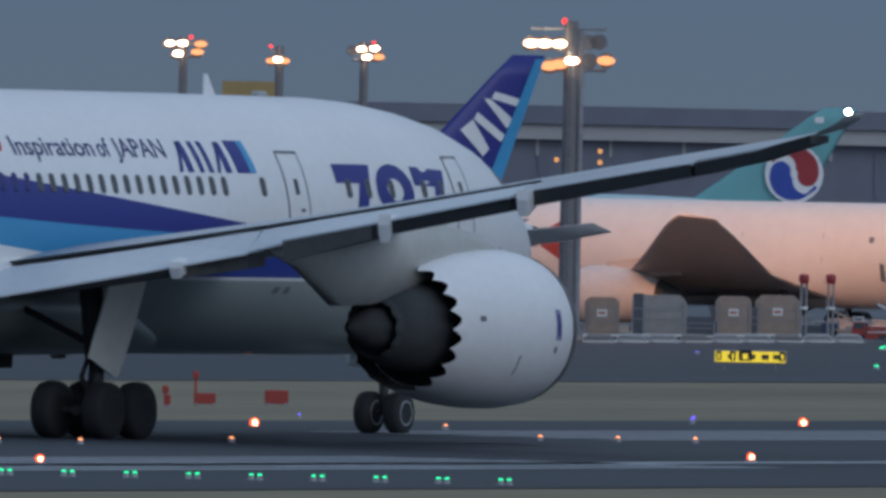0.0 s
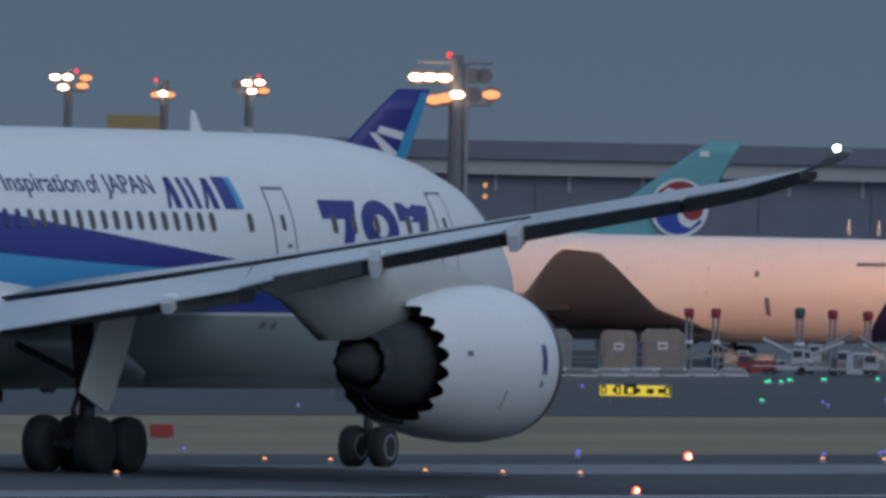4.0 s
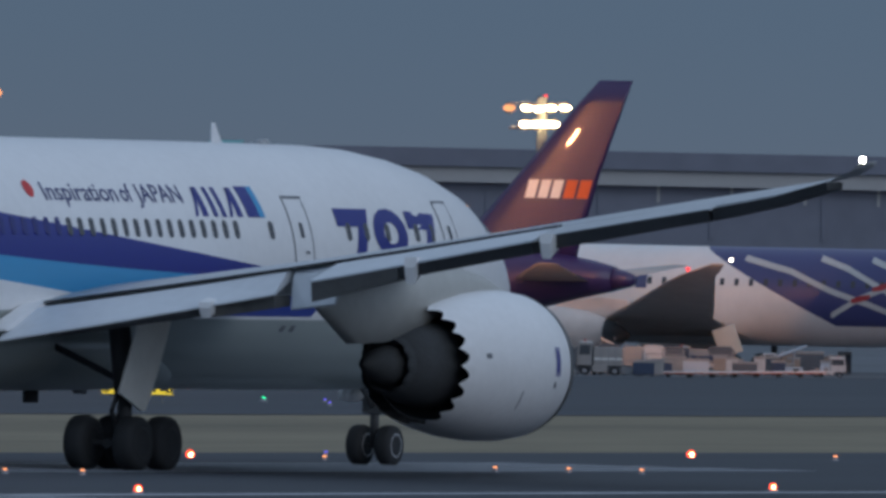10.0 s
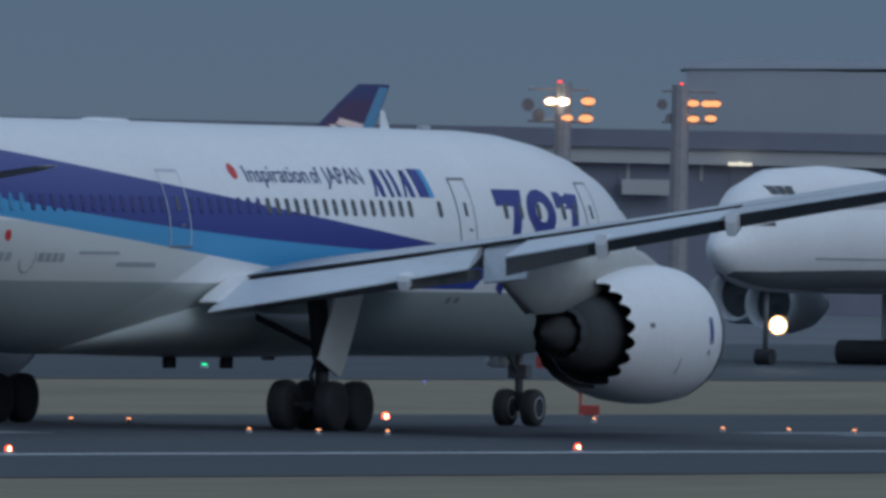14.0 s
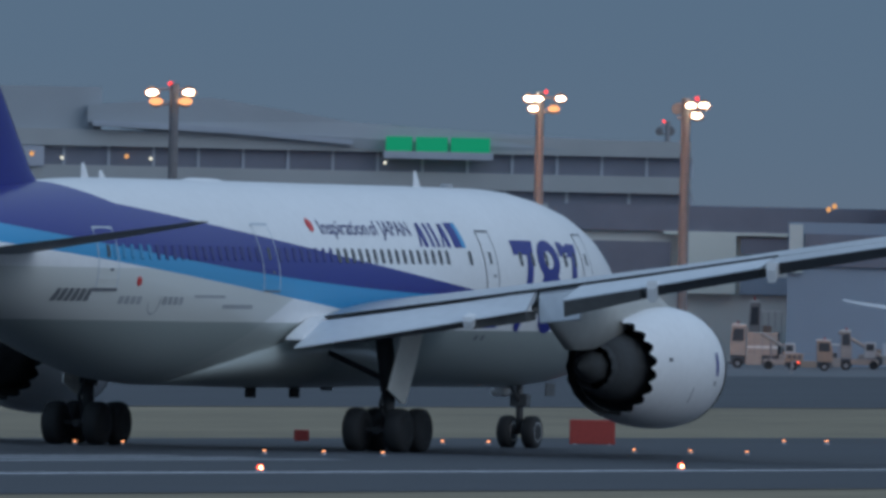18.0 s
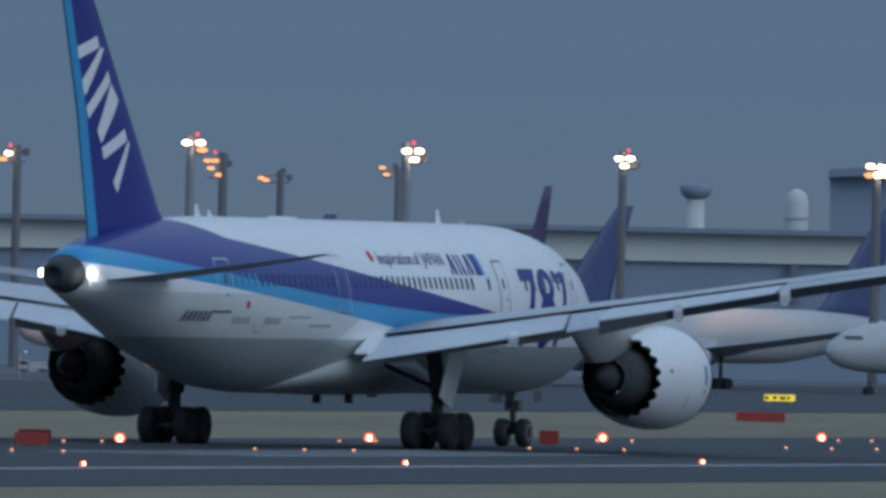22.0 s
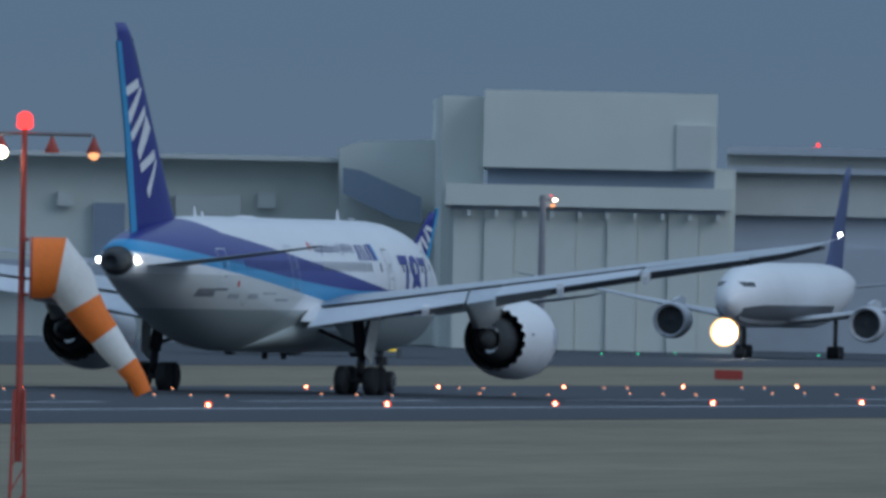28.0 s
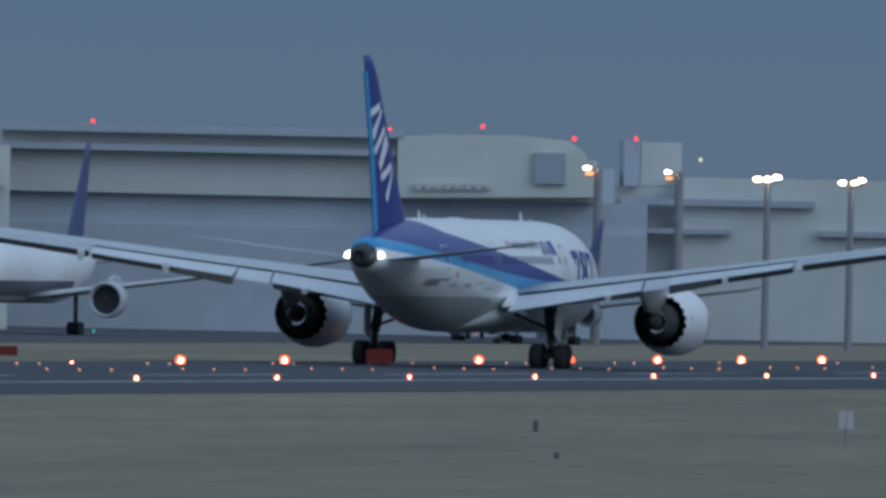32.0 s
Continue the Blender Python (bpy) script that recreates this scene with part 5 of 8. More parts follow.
H6 = house("pale_hall", "long pale hall with a dark door and small windows", (-463.6, 1687.5, 8.33))
block(H6, "wall", (-486.3, 1681.1), (-434.2, 1695.3), 0.00, 13.76, 40, M_CLAD2, "pale wall")
block(H6, "roof", (-485.6, 1678.2), (-433.3, 1692.4), 13.66, 14.00, 46, M_CLAD, "thin roof edge")
block(H6, "door", (-452.1, 1689.6), (-449.8, 1690.2), 3.70, 10.19, 1, M_HANGAR, "dark tall door")
block(H6, "window", (-446.1, 1691.2), (-441.3, 1692.4), 8.52, 10.99, 0.7, M_CLAD, "grey louvred window")
for w in (((-454.7, 1688.8), (-453.6, 1689.2), 9.90, 10.97,), ((-447.8, 1690.7), (-446.8, 1691.0), 9.97, 11.04,), ((-440.1, 1692.7), (-438.8, 1693.1), 10.06, 11.17,), ((-470.8, 1684.4), (-469.6, 1684.8), 9.71, 10.74,), ((-462.9, 1686.6), (-461.8, 1687.0), 9.80, 10.83,)):
    block(H6, "window", *w, 0.8, M_CLAD, "small grey window")
block(H6, "base_band", (-475.5, 1682.1), (-433.8, 1693.3), 4.06, 5.77, 1, M_SLATE, "dark band")
block(H6, "maroon_box", (-481.8, 1676.1), (-479.5, 1676.8), 5.20, 9.58, 2, M_MAROON, "plain maroon box in front of the wall")
block(H6, "annex", (-505.6, 1685.8), (-488.9, 1690.8), 0.00, 14.23, 30, M_SLATE, "dark annex")

H7 = house("link_building", "pale link building with a dark slanted roof", (-427.8, 1686.6, 11.04))
plate(H7, "wall", [(-430.8, 1680.7, 14.66), (-429.1, 1681.1, 15.21), (-423.2, 1682.6, 15.47), (-422.9, 1682.7, -0.33), (-430.4, 1680.8, -0.50)], 30, M_CLAD2, "pale wall")
plate(H7, "slanted_roof", [(-429.2, 1675.9, 13.17), (-427.9, 1676.3, 12.99), (-423.5, 1677.4, 11.06), (-423.4, 1677.4, 9.11), (-425.3, 1676.9, 9.41), (-429.2, 1675.9, 11.27)], 4, M_HANGAR, "dark slanted canopy")

H8 = house("hangar", "big pale aircraft hangar with tall sliding doors", (-403.4, 1647.6, 11.24))
block(H8, "upper_wall", (-410.7, 1645.0), (-394.1, 1649.1), 13.32, 19.00, 60, M_CLAD2, "pale upper wall", proud=1)
# The recess carries its shade in a dark colour.
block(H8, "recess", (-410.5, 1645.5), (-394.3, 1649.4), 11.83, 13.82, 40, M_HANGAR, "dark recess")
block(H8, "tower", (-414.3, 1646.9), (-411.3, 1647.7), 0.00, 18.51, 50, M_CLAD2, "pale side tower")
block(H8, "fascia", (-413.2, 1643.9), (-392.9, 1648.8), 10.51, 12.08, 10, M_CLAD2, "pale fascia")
# Shadow below the fascia, built as a dark strip.
block(H8, "shadow_line", (-413.0, 1645.0), (-393.5, 1649.7), 10.18, 10.59, 8, M_ROOF, "dark strip for the shadow below the fascia")
block(H8, "side_wall", (-394.7, 1650.7), (-393.1, 1651.1), 0.00, 13.53, 40, M_CLAD2, "pale wall")
hl, hr = (-412.9, 1645.2, 4.81)[:2], (-393.2, 1650.0, 5.25)[:2]
for i in range(9):
    p, q = [hl[0] + (hr[0] - hl[0]) * f for f in ((i + 0.008) / 9, (i + 0.992) / 9)], [hl[1] + (hr[1] - hl[1]) * f for f in ((i + 0.008) / 9, (i + 0.992) / 9)]
    block(H8, "door_leaf", (p[0], q[0]), (p[1], q[1]), 0.0, 10.2, 0.6, M_CLAD2, "tall sliding door leaf", proud=0.25 * (i % 2))
block(H8, "door_back", (-413.3, 1645.6), (-393.4, 1650.5), 0.00, 10.26, 30, M_CLAD, "hangar front")
for i in range(10):
    p = [hl[j] + (hr[j] - hl[j]) * (i + 0.5) / 10 for j in (0, 1)]
    q = [hl[j] + (hr[j] - hl[j]) * (i + 0.62) / 10 for j in (0, 1)]
    block(H8, "wall_lamp", p, q, 9.7, 10.15, 0.6, M_CLAD, "small wall fitting", proud=1.5)
block(H8, "emblem", (-396.7, 1647.2), (-394.2, 1647.8), 13.47, 16.69, 0.3, M_CLAD, "faded grey panel")

H9 = house("long_hangar", "long pale hangar row with dark roof lines", (-392.6, 1715.7, 12.72))
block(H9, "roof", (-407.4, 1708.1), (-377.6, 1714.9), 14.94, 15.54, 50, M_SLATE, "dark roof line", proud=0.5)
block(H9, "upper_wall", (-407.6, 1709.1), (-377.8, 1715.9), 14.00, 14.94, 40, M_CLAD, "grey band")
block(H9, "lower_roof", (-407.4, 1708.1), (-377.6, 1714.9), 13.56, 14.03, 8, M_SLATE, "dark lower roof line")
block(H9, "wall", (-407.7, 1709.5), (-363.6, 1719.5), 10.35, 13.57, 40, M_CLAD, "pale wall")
# Solid block; the shade of an open front is put into its grey.
block(H9, "shade_front", (-408.0, 1710.5), (-360.2, 1721.2), 7.99, 10.35, 40, M_SLATE, "solid grey front painted as a shaded opening")
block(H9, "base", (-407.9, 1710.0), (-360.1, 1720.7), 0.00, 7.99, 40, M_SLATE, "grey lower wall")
block(H9, "window", (-394.6, 1714.2), (-392.2, 1714.7), 11.36, 12.91, 0.7, M_SLATE, "dark window block")
block(H9, "window", (-390.9, 1715.0), (-389.7, 1715.3), 11.04, 12.33, 0.7, M_CLAD, "grey window")
block(H9, "window", (-399.8, 1713.0), (-398.5, 1713.3), 10.85, 12.35, 0.7, M_CLAD, "grey window")
mullions(H9, (-408.1, 1711.0), (-360.3, 1721.7), 1.98, 10.35, 9, 0.5, 0.3, M_SLATE, "pier")

H10 = house("round_roof_hangar", "pale hangar with a rounded roof shoulder", (-370.7, 1716.0, 13.17))
plate(H10, "wall", [(-378.0, 1714.4, 15.07), (-374.9, 1715.1, 15.31), (-369.1, 1716.4, 15.35), (-365.3, 1717.2, 15.01), (-364.0, 1717.4, 14.09), (-363.2, 1717.6, 10.77), (-377.9, 1714.5, 10.44)], 40, M_CLAD2, "pale gable wall")
block(H10, "panel", (-367.7, 1716.2), (-365.4, 1716.7), 11.72, 14.08, 0.6, M_ROOF, "dark panel")
for vx in range(8):
    va, vb = [Vector((-376.5, 1714.3, 11.32)).lerp(Vector((-370.6, 1715.6, 11.46)), f) for f in (vx / 8, (vx + 0.55) / 8)]
    block(H10, "vent", va[:2], vb[:2], va.z - 0.25, va.z + 0.2, 0.4, M_CLAD, "small vent")

H11 = house("office_block", "pale office block with dark bands and a dark slab tower", (-359.2, 1761.7, 8.95))
block(H11, "wall", (-365.9, 1760.3), (-335.6, 1766.3), 0.00, 12.60, 40, M_CLAD, "pale wall")
block(H11, "window_band", (-369.8, 1758.5), (-355.1, 1761.6), 10.39, 10.92, 2, M_ROOF, "dark band")
block(H11, "window_band", (-369.8, 1758.5), (-361.4, 1760.3), 8.19, 8.58, 2, M_ROOF, "dark band")
block(H11, "window_band", (-354.8, 1761.6), (-335.4, 1765.4), 8.21, 8.65, 2, M_ROOF, "dark band")
block(H11, "low_wall", (-372.9, 1760.3), (-366.0, 1761.8), 0.00, 11.81, 30, M_CLAD, "pale lower wall")
block(H11, "pale_end", (-369.1, 1762.0), (-366.0, 1762.7), 11.86, 15.29, 30, M_CLAD, "pale end wall")
block(H11, "slab_tower", (-370.0, 1760.0), (-368.8, 1760.3), 11.80, 15.40, 10, M_SLATE, "dark slab")
block(H11, "slab_tower", (-371.7, 1757.8), (-370.3, 1758.1), 5.78, 13.07, 10, M_SLATE, "dark slab")
for H, spot in ((H9, (-400.9, 1710.7, 15.76)), (H9, (-378.9, 1715.7, 15.57)), (H10, (-371.8, 1716.2, 15.98)), (H10, (-365.0, 1717.6, 15.19)), (H11, (-369.0, 1759.7, 15.50)), (H9, (-401.2, 1710.6, 15.42))):
    v = Vector(spot) - Vector(H.location)
    stub = part("lamp_stub", rod(v - Vector((0, 0, 0.9)), v, 0.05, n=6), M_GALV, H)
    part("roof_light", ball(v, 0.16, 8), G_RED, stub, "red obstruction light", True)

# ---- floodlight masts ----
flood_mast((-612.0, 1089.9), [(-0.73, 13.02, 'w'), (-0.05, 13.04, 'w'), (-0.28, 12.48, 'w'), (0.40, 13.38, 'r'), (0.93, 13.02, 'o'), (0.75, 12.59, 'o')], 0.22, size=0.27)
flood_mast((-607.5, 1092.5), [(-0.47, 12.98, 'r'), (-0.43, 12.19, 'o'), (-0.09, 12.26, 'w'), (0.27, 12.20, 'o')], 0.22, size=0.24)
flood_mast((-603.5, 1094.7), [(-0.13, 12.93, 'w'), (0.57, 12.97, 'w'), (0.15, 12.48, 'w'), (0.51, 13.28, 'r'), (0.79, 12.52, 'o'), (-0.65, 12.83, 'd')], 0.22, size=0.25)
flood_mast((-448.8, 831.6), [(-0.29, 12.71, 'r'), (-1.63, 11.78, 'w'), (-1.08, 11.79, 'w'), (-0.48, 11.78, 'w'), (0.04, 11.10, 'w'), (-0.46, 10.95, 'o'), (-0.88, 10.87, 'o'), (0.72, 11.87, 'd'), (1.14, 11.88, 'd'), (0.74, 11.11, 'd'), (1.43, 11.13, 'o')], 0.28, M_RUSTPOLE, 0.29, "heavy steel floodlight mast with lit and dark lamp heads", second=0.42)
flood_mast((-457.1, 900.7), [(0.14, 11.76, 'r'), (-1.44, 11.24, 'o'), (-0.67, 11.25, 'w'), (-0.14, 11.21, 'w'), (0.39, 11.27, 'w'), (0.99, 11.29, 'w'), (-0.73, 10.53, 'w'), (-0.28, 10.54, 'w'), (0.16, 10.55, 'w'), (0.51, 10.56, 'w')], 0.22, M_RUSTPOLE, 0.22, hot=G_BLAZE)
flood_mast((-443.1, 951.9), [(-0.17, 11.59, 'r'), (-0.56, 10.73, 'w'), (0.00, 10.74, 'w'), (1.13, 10.77, 'o'), (0.12, 10.00, 'o'), (1.04, 9.99, 'o'), (-1.59, 10.56, 'd'), (-1.11, 10.10, 'd')], 0.36, M_GALV, 0.26)
flood_mast((-450.8, 981.4), [(0.05, 11.75, 'r'), (0.60, 10.89, 'o'), (1.25, 10.88, 'o'), (1.63, 10.89, 'o'), (0.62, 10.16, 'o'), (1.43, 10.20, 'o'), (-0.85, 10.81, 'd'), (-0.44, 10.16, 'd')], 0.40, M_GALV, 0.22)
flood_mast((-507.0, 1142.5), [(-0.64, 14.04, 'r'), (-1.07, 13.63, 'w'), (-0.30, 13.65, 'w'), (-0.60, 13.15, 'w'), (0.53, 13.60, 'd')], 0.2, size=0.25)
flood_mast((-501.3, 1145.1), [(-1.14, 14.43, 'r'), (-0.89, 13.98, 'w'), (-0.09, 13.99, 'w'), (-0.54, 13.53, 'w')], 0.22, size=0.27)
flood_mast((-475.1, 1134.5), [(-0.21, 14.63, 'r'), (-1.18, 14.15, 'w'), (0.77, 14.19, 'w'), (-0.96, 13.68, 'o'), (0.60, 13.71, 'o')], 0.24, size=0.30)
flood_mast((-457.1, 1141.9), [(0.29, 14.62, 'r'), (-0.60, 14.24, 'w'), (-0.12, 14.25, 'w'), (1.08, 14.28, 'w'), (-0.35, 13.71, 'w'), (0.73, 13.73, 'o')], 0.22, size=0.25)
flood_mast((-449.9, 1144.8), [(0.58, 14.42, 'r'), (0.26, 14.05, 'w'), (0.95, 14.07, 'w'), (0.57, 13.52, 'w'), (-0.46, 13.86, 'd')], 0.24, size=0.27)
flood_mast((-520.4, 1321.2), [(-0.24, 14.19, 'r'), (-0.51, 13.56, 'd'), (0.19, 13.57, 'd')], 0.16, M_GALV, 0.22, "distant unlit floodlight mast with a red top light")
flood_mast((-435.0, 1150.5), [(0.32, 13.94, 'r'), (-0.40, 13.60, 'w'), (0.81, 13.56, 'w'), (-0.57, 13.11, 'o'), (-0.09, 13.12, 'w'), (0.40, 13.13, 'o')], 0.24, size=0.25, second=0.75)
flood_mast((-430.0, 1184.4), [(0.36, 13.94, 'r'), (0.37, 13.48, 'w'), (-0.61, 13.00, 'o'), (0.04, 13.01, 'o'), (0.74, 13.09, 'o'), (-0.34, 13.56, 'd')], 0.24, size=0.24)
flood_mast((-481.2, 1336.0), [(-0.44, 13.63, 'r'), (-0.53, 13.11, 'w'), (-0.87, 12.76, 'o'), (0.51, 13.20, 'd')], 0.24, size=0.22)
flood_mast((-418.1, 1188.6), [(0.37, 13.65, 'r'), (-0.20, 13.18, 'w'), (0.54, 13.19, 'w'), (0.64, 12.80, 'o')], 0.22, M_GALV, 0.24)
flood_mast((-475.9, 1359.1), [(-0.50, 13.54, 'r'), (-0.98, 13.01, 'o'), (-0.49, 13.02, 'o'), (-0.75, 12.55, 'o'), (-0.26, 12.14, 'o'), (0.36, 12.86, 'd')], 0.26, size=0.2)
flood_mast((-525.0, 1511.4), [(-1.02, 12.46, 'o'), (-1.33, 12.60, 'o'), (0.14, 13.11, 'd'), (0.61, 12.65, 'd')], 0.24, size=0.2)
flood_mast((-419.9, 1230.3), [(0.39, 13.65, 'r'), (0.02, 13.16, 'w'), (0.72, 13.18, 'w'), (0.44, 12.70, 'w'), (0.95, 12.87, 'd')], 0.26, M_GALV, 0.24)
flood_mast((-478.5, 1400.5), [(-1.04, 12.98, 'o'), (-0.77, 12.55, 'o'), (-0.21, 13.07, 'd')], 0.22, size=0.18)
flood_mast((-417.8, 1262.7), [(0.31, 13.62, 'r'), (-0.23, 13.15, 'w'), (0.41, 13.17, 'w'), (0.09, 12.74, 'w'), (0.72, 12.82, 'd')], 0.22, size=0.23)
flood_mast((-403.9, 1267.2), [(-0.37, 13.02, 'w'), (0.28, 12.97, 'w'), (-0.42, 12.50, 'o'), (0.09, 12.51, 'w'), (0.55, 12.52, 'w'), (1.23, 11.37, 'r')], 0.24, size=0.25)
flood_mast((-413.9, 1337.4), [(-0.28, 13.30, 'w'), (0.34, 13.31, 'w'), (0.07, 12.83, 'w'), (0.68, 12.98, 'd')], 0.22, size=0.24)
flood_mast((-404.2, 1340.4), [(-0.06, 13.08, 'w'), (0.63, 13.02, 'w'), (0.16, 12.57, 'o'), (0.63, 12.58, 'o')], 0.22, size=0.24)
flood_mast((-415.8, 1420.4), [(0.52, 13.24, 'w'), (0.09, 12.76, 'o'), (0.34, 12.98, 'o')], 0.22, size=0.2)
flood_mast((-383.5, 1553.4), [(0.55, 11.08, 'r'), (0.82, 10.77, 'w'), (0.68, 10.38, 'o')], 0.22, M_GALV, 0.16)
flood_mast((-343.3, 1624.1), [(-0.82, 12.67, 'w'), (-0.64, 12.27, 'o')], 0.30, M_GALV, 0.26)
flood_mast((-337.6, 1625.3), [(-0.81, 12.48, 'w'), (-0.72, 12.04, 'o')], 0.30, M_GALV, 0.22)
flood_mast((-327.4, 1607.0), [(-0.71, 12.03, 'w'), (0.01, 12.04, 'w'), (0.66, 12.22, 'w')], 0.22, M_GALV, 0.30)
flood_mast((-321.6, 1608.2), [(-0.62, 11.92, 'w'), (0.25, 11.94, 'w'), (0.74, 12.11, 'w')], 0.22, M_GALV, 0.26)

for eye, aim_at, power, cone in (((-450.9, 835.0, 11.41), (-453.3, 859.9, 3.53), 14500, 95), ((-431.8, 850.7, 10.68), (-447.7, 862.8, 3.82), 2300, 95), ((-431.5, 850.8, 10.69), (-442.0, 880.3, 2.77), 2900, 95), ((-418.6, 1190.5, 12.98), (-431.0, 1215.9, 3.60), 5000, 40), ((-418.3, 1264.6, 12.88), (-411.5, 1270.0, 4.26), 4000, 40), ((-451.2, 1127.0, 13.86), (-463.0, 1205.0, 0.00), 6000, 60), ((-449.5, 831.0, 11.4), (-424.0, 794.0, 4.6), 5200, 50)):
    lamp = new("floodlight", bpy.data.lights.new("floodlight", "SPOT"))
    lamp.data.energy, lamp.data.color, lamp.data.shadow_soft_size = power, (1.0, 0.42, 0.17), 0.6
    lamp.data.spot_size, lamp.data.spot_blend = radians(cone), 0.6
    lamp.matrix_basis = look(eye, aim_at)

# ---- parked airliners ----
# Far airliner whites and navies are greyed in place of haze.
M_HAZEWHITE = mat("haze_white_paint", (0.46, 0.49, 0.50), 0.5, 0, 0.08, 0.6)
VIOLET = (0.026, 0.018, 0.095)
M_VIOLET = mat("violet_paint", VIOLET, 0.35, 0, 0.1, 0.6, 0, 0.3)
M_TEAL = mat("teal_paint", (0.16, 0.42, 0.44), 0.45, 0, 0.06, 0.6)
M_HAZENAVY = mat("haze_navy_paint", (0.06, 0.085, 0.20), 0.45, 0, 0.08, 0.6)
# Wing paints raised and browned in place of warm floodlight on them.
M_LITWING = mat("floodlit_wing", (0.50, 0.43, 0.39), 0.6, 0, 0.15, 0.5)
M_LITBROWNWING = mat("floodlit_brown_wing", (0.66, 0.56, 0.51), 0.6, 0, 0.15, 0.5)
M_SHADEMARK = mat("shade_and_mark_grey", (0.15, 0.16, 0.175), 0.5, 0, 0.1, 0.6)
M_CARGODOOR = mat("cream_door", (0.70, 0.58, 0.48), 0.5, 0, 0.08, 1)
M_TANSEAM = mat("skin_joint", (0.50, 0.45, 0.42), 0.5)
M_ORANGEMARK = mat("orange_mark", (0.55, 0.10, 0.03), 0.5)
M_BLUEMARK = mat("blue_mark", (0.03, 0.08, 0.40), 0.5)
M_REDMARK = mat("red_mark", (0.34, 0.035, 0.045), 0.5)
THREE = tuple((pts, M_WHITE) for pts in FIN_BARS) + ((((-23.9, 8.4), (-24.9, 8.4), (-28.0, 16.7), (-27.4, 16.7)), M_AZURE),)
TIP, NOSE, CONE = (0, -28.1, 16.9), (0, 28.8, 4.15), (0, -28.45, 6.1)
parked_plane("white airliner with a navy tail and white slanted shapes", (-428.3, 791.5, 11.09), TIP, 146.0, 0.655, M_WHITE, M_NAVY, fin_mark=THREE, lift=0.0, tail=M_WHITE, trim=0.55)
parked_plane("airliner with a pale teal tail and a red and blue disc", (-533.6, 1018.8, 10.56), (0, -28.1, 13.3), 117.7, 0.75, mat("pale_teal", (0.40, 0.58, 0.62), 0.45), M_TEAL, lift=-0.8, tall=0.74,
             fin_mark=((disc_pts(-24.0, 9.95, 1.95), M_WHITE), (comma_pts(-24.0, 9.95, 1.78, 20), M_REDMARK), (comma_pts(-24.0, 9.95, 1.78, 200), M_BLUEMARK), (((-25.9, 13.75), (-25.3, 13.75), (-25.3, 13.35), (-25.9, 13.35)), M_WHITE)))
CARGO = parked_plane("white cargo airliner with a violet tail under warm floodlight", (-435.4, 866.8, 4.44), CONE, 92.5, 0.70, two_tone("cargo_paint", (0.76, 0.70, 0.66), VIOLET, -7.2, -0.78), M_VIOLET, M_LITWING, -0.35, cowl=M_TRUCK, sweep=0.11, tall=1.12, chord=1.3, tip=3, rise=1.42, cone=M_VIOLET,
             fin_mark=tuple((((y, 12.05), (y - w, 12.05), (y - w + 0.3, 10.95), (y + 0.3, 10.95)), M_WHITE if y > -23.9 else M_ORANGEMARK) for y, w in ((-21.5, 0.66), (-22.36, 0.62), (-23.16, 0.62), (-24.0, 0.70), (-24.88, 0.72))), windows=False)
side_band(CARGO, 0.70, -0.35, [(14.6, 5.2, 6.6), (16.0, 4.6, 6.9), (17.4, 5.5, 6.1)], M_ORANGE, "orange-red mark")
# Navy of the rear and fin is dulled to imitate haze.
SPECIAL = parked_plane("white and navy airliner with pale curved bands on the tail", (-422.4, 889.9, 10.86), TIP, 93.8, 0.66, two_tone("navy_rear_paint", (0.70, 0.70, 0.70), (0.045, 0.055, 0.17), -8.9, 1.98, low=2.1), mat("haze_dulled_fin", (0.035, 0.05, 0.16), 0.5), M_LITBROWNWING, -0.1, fin_mark=THREE, tail=M_WHITE)
side_band(CARGO, 0.70, -0.35, [(-11.4, 6.72, 6.92), (-13.3, 6.74, 6.94)], M_SHADEMARK, "faint grey bar on the side")
side_band(CARGO, 0.70, -0.35, [(-4.75, 5.95, 6.3), (-5.05, 5.95, 6.3)], M_SEAM, "small dark port")
side_band(CARGO, 0.70, -0.35, [(-5.5, 3.7, 4.75), (-5.8, 3.6, 4.65)], M_SHADEMARK, "dull grey upright mark")
for i in range(5):
    side_band(CARGO, 0.70, -0.35, [(20.0 - 5.4 * i, 3.4, 7.9), (19.93 - 5.4 * i, 3.4, 7.9)], M_TANSEAM, "faint skin joint")


def swept(rows, half):
    return [(y, z - half, z + half) for y, z in rows]


for rows in ([(-0.57, 7.62), (-4.04, 6.8), (-7.0, 5.58), (-9.78, 4.72), (-13.44, 3.34)],
             [(-5.87, 7.7), (-7.93, 7.06), (-10.12, 6.01), (-12.14, 4.95), (-14.73, 4.02), (-17.21, 3.71), (-20.56, 3.90), (-23.2, 4.95)],
             [(-9.45, 7.66), (-11.96, 6.78), (-13.66, 5.9), (-15.61, 5.02), (-18.1, 4.27), (-20.97, 4.45), (-23.4, 5.2)],
             [(-6.96, 4.0), (-8.99, 5.14), (-10.54, 5.76), (-12.57, 6.68), (-14.52, 7.3), (-16.98, 7.75), (-18.53, 7.85)]):
    side_band(SPECIAL, 0.66, -0.1, swept(rows, 0.19), M_HAZEWHITE, "pale curved band")
for y, z in ((-9.0, 5.12), (-10.45, 5.88), (-12.37, 6.64)):
    side_band(SPECIAL, 0.665, -0.12, [(y + 0.65, z - 0.3, z - 0.02), (y, z - 0.2, z + 0.2), (y - 0.65, z + 0.02, z + 0.3)], M_REDMARK, "dull red knot between the bands")
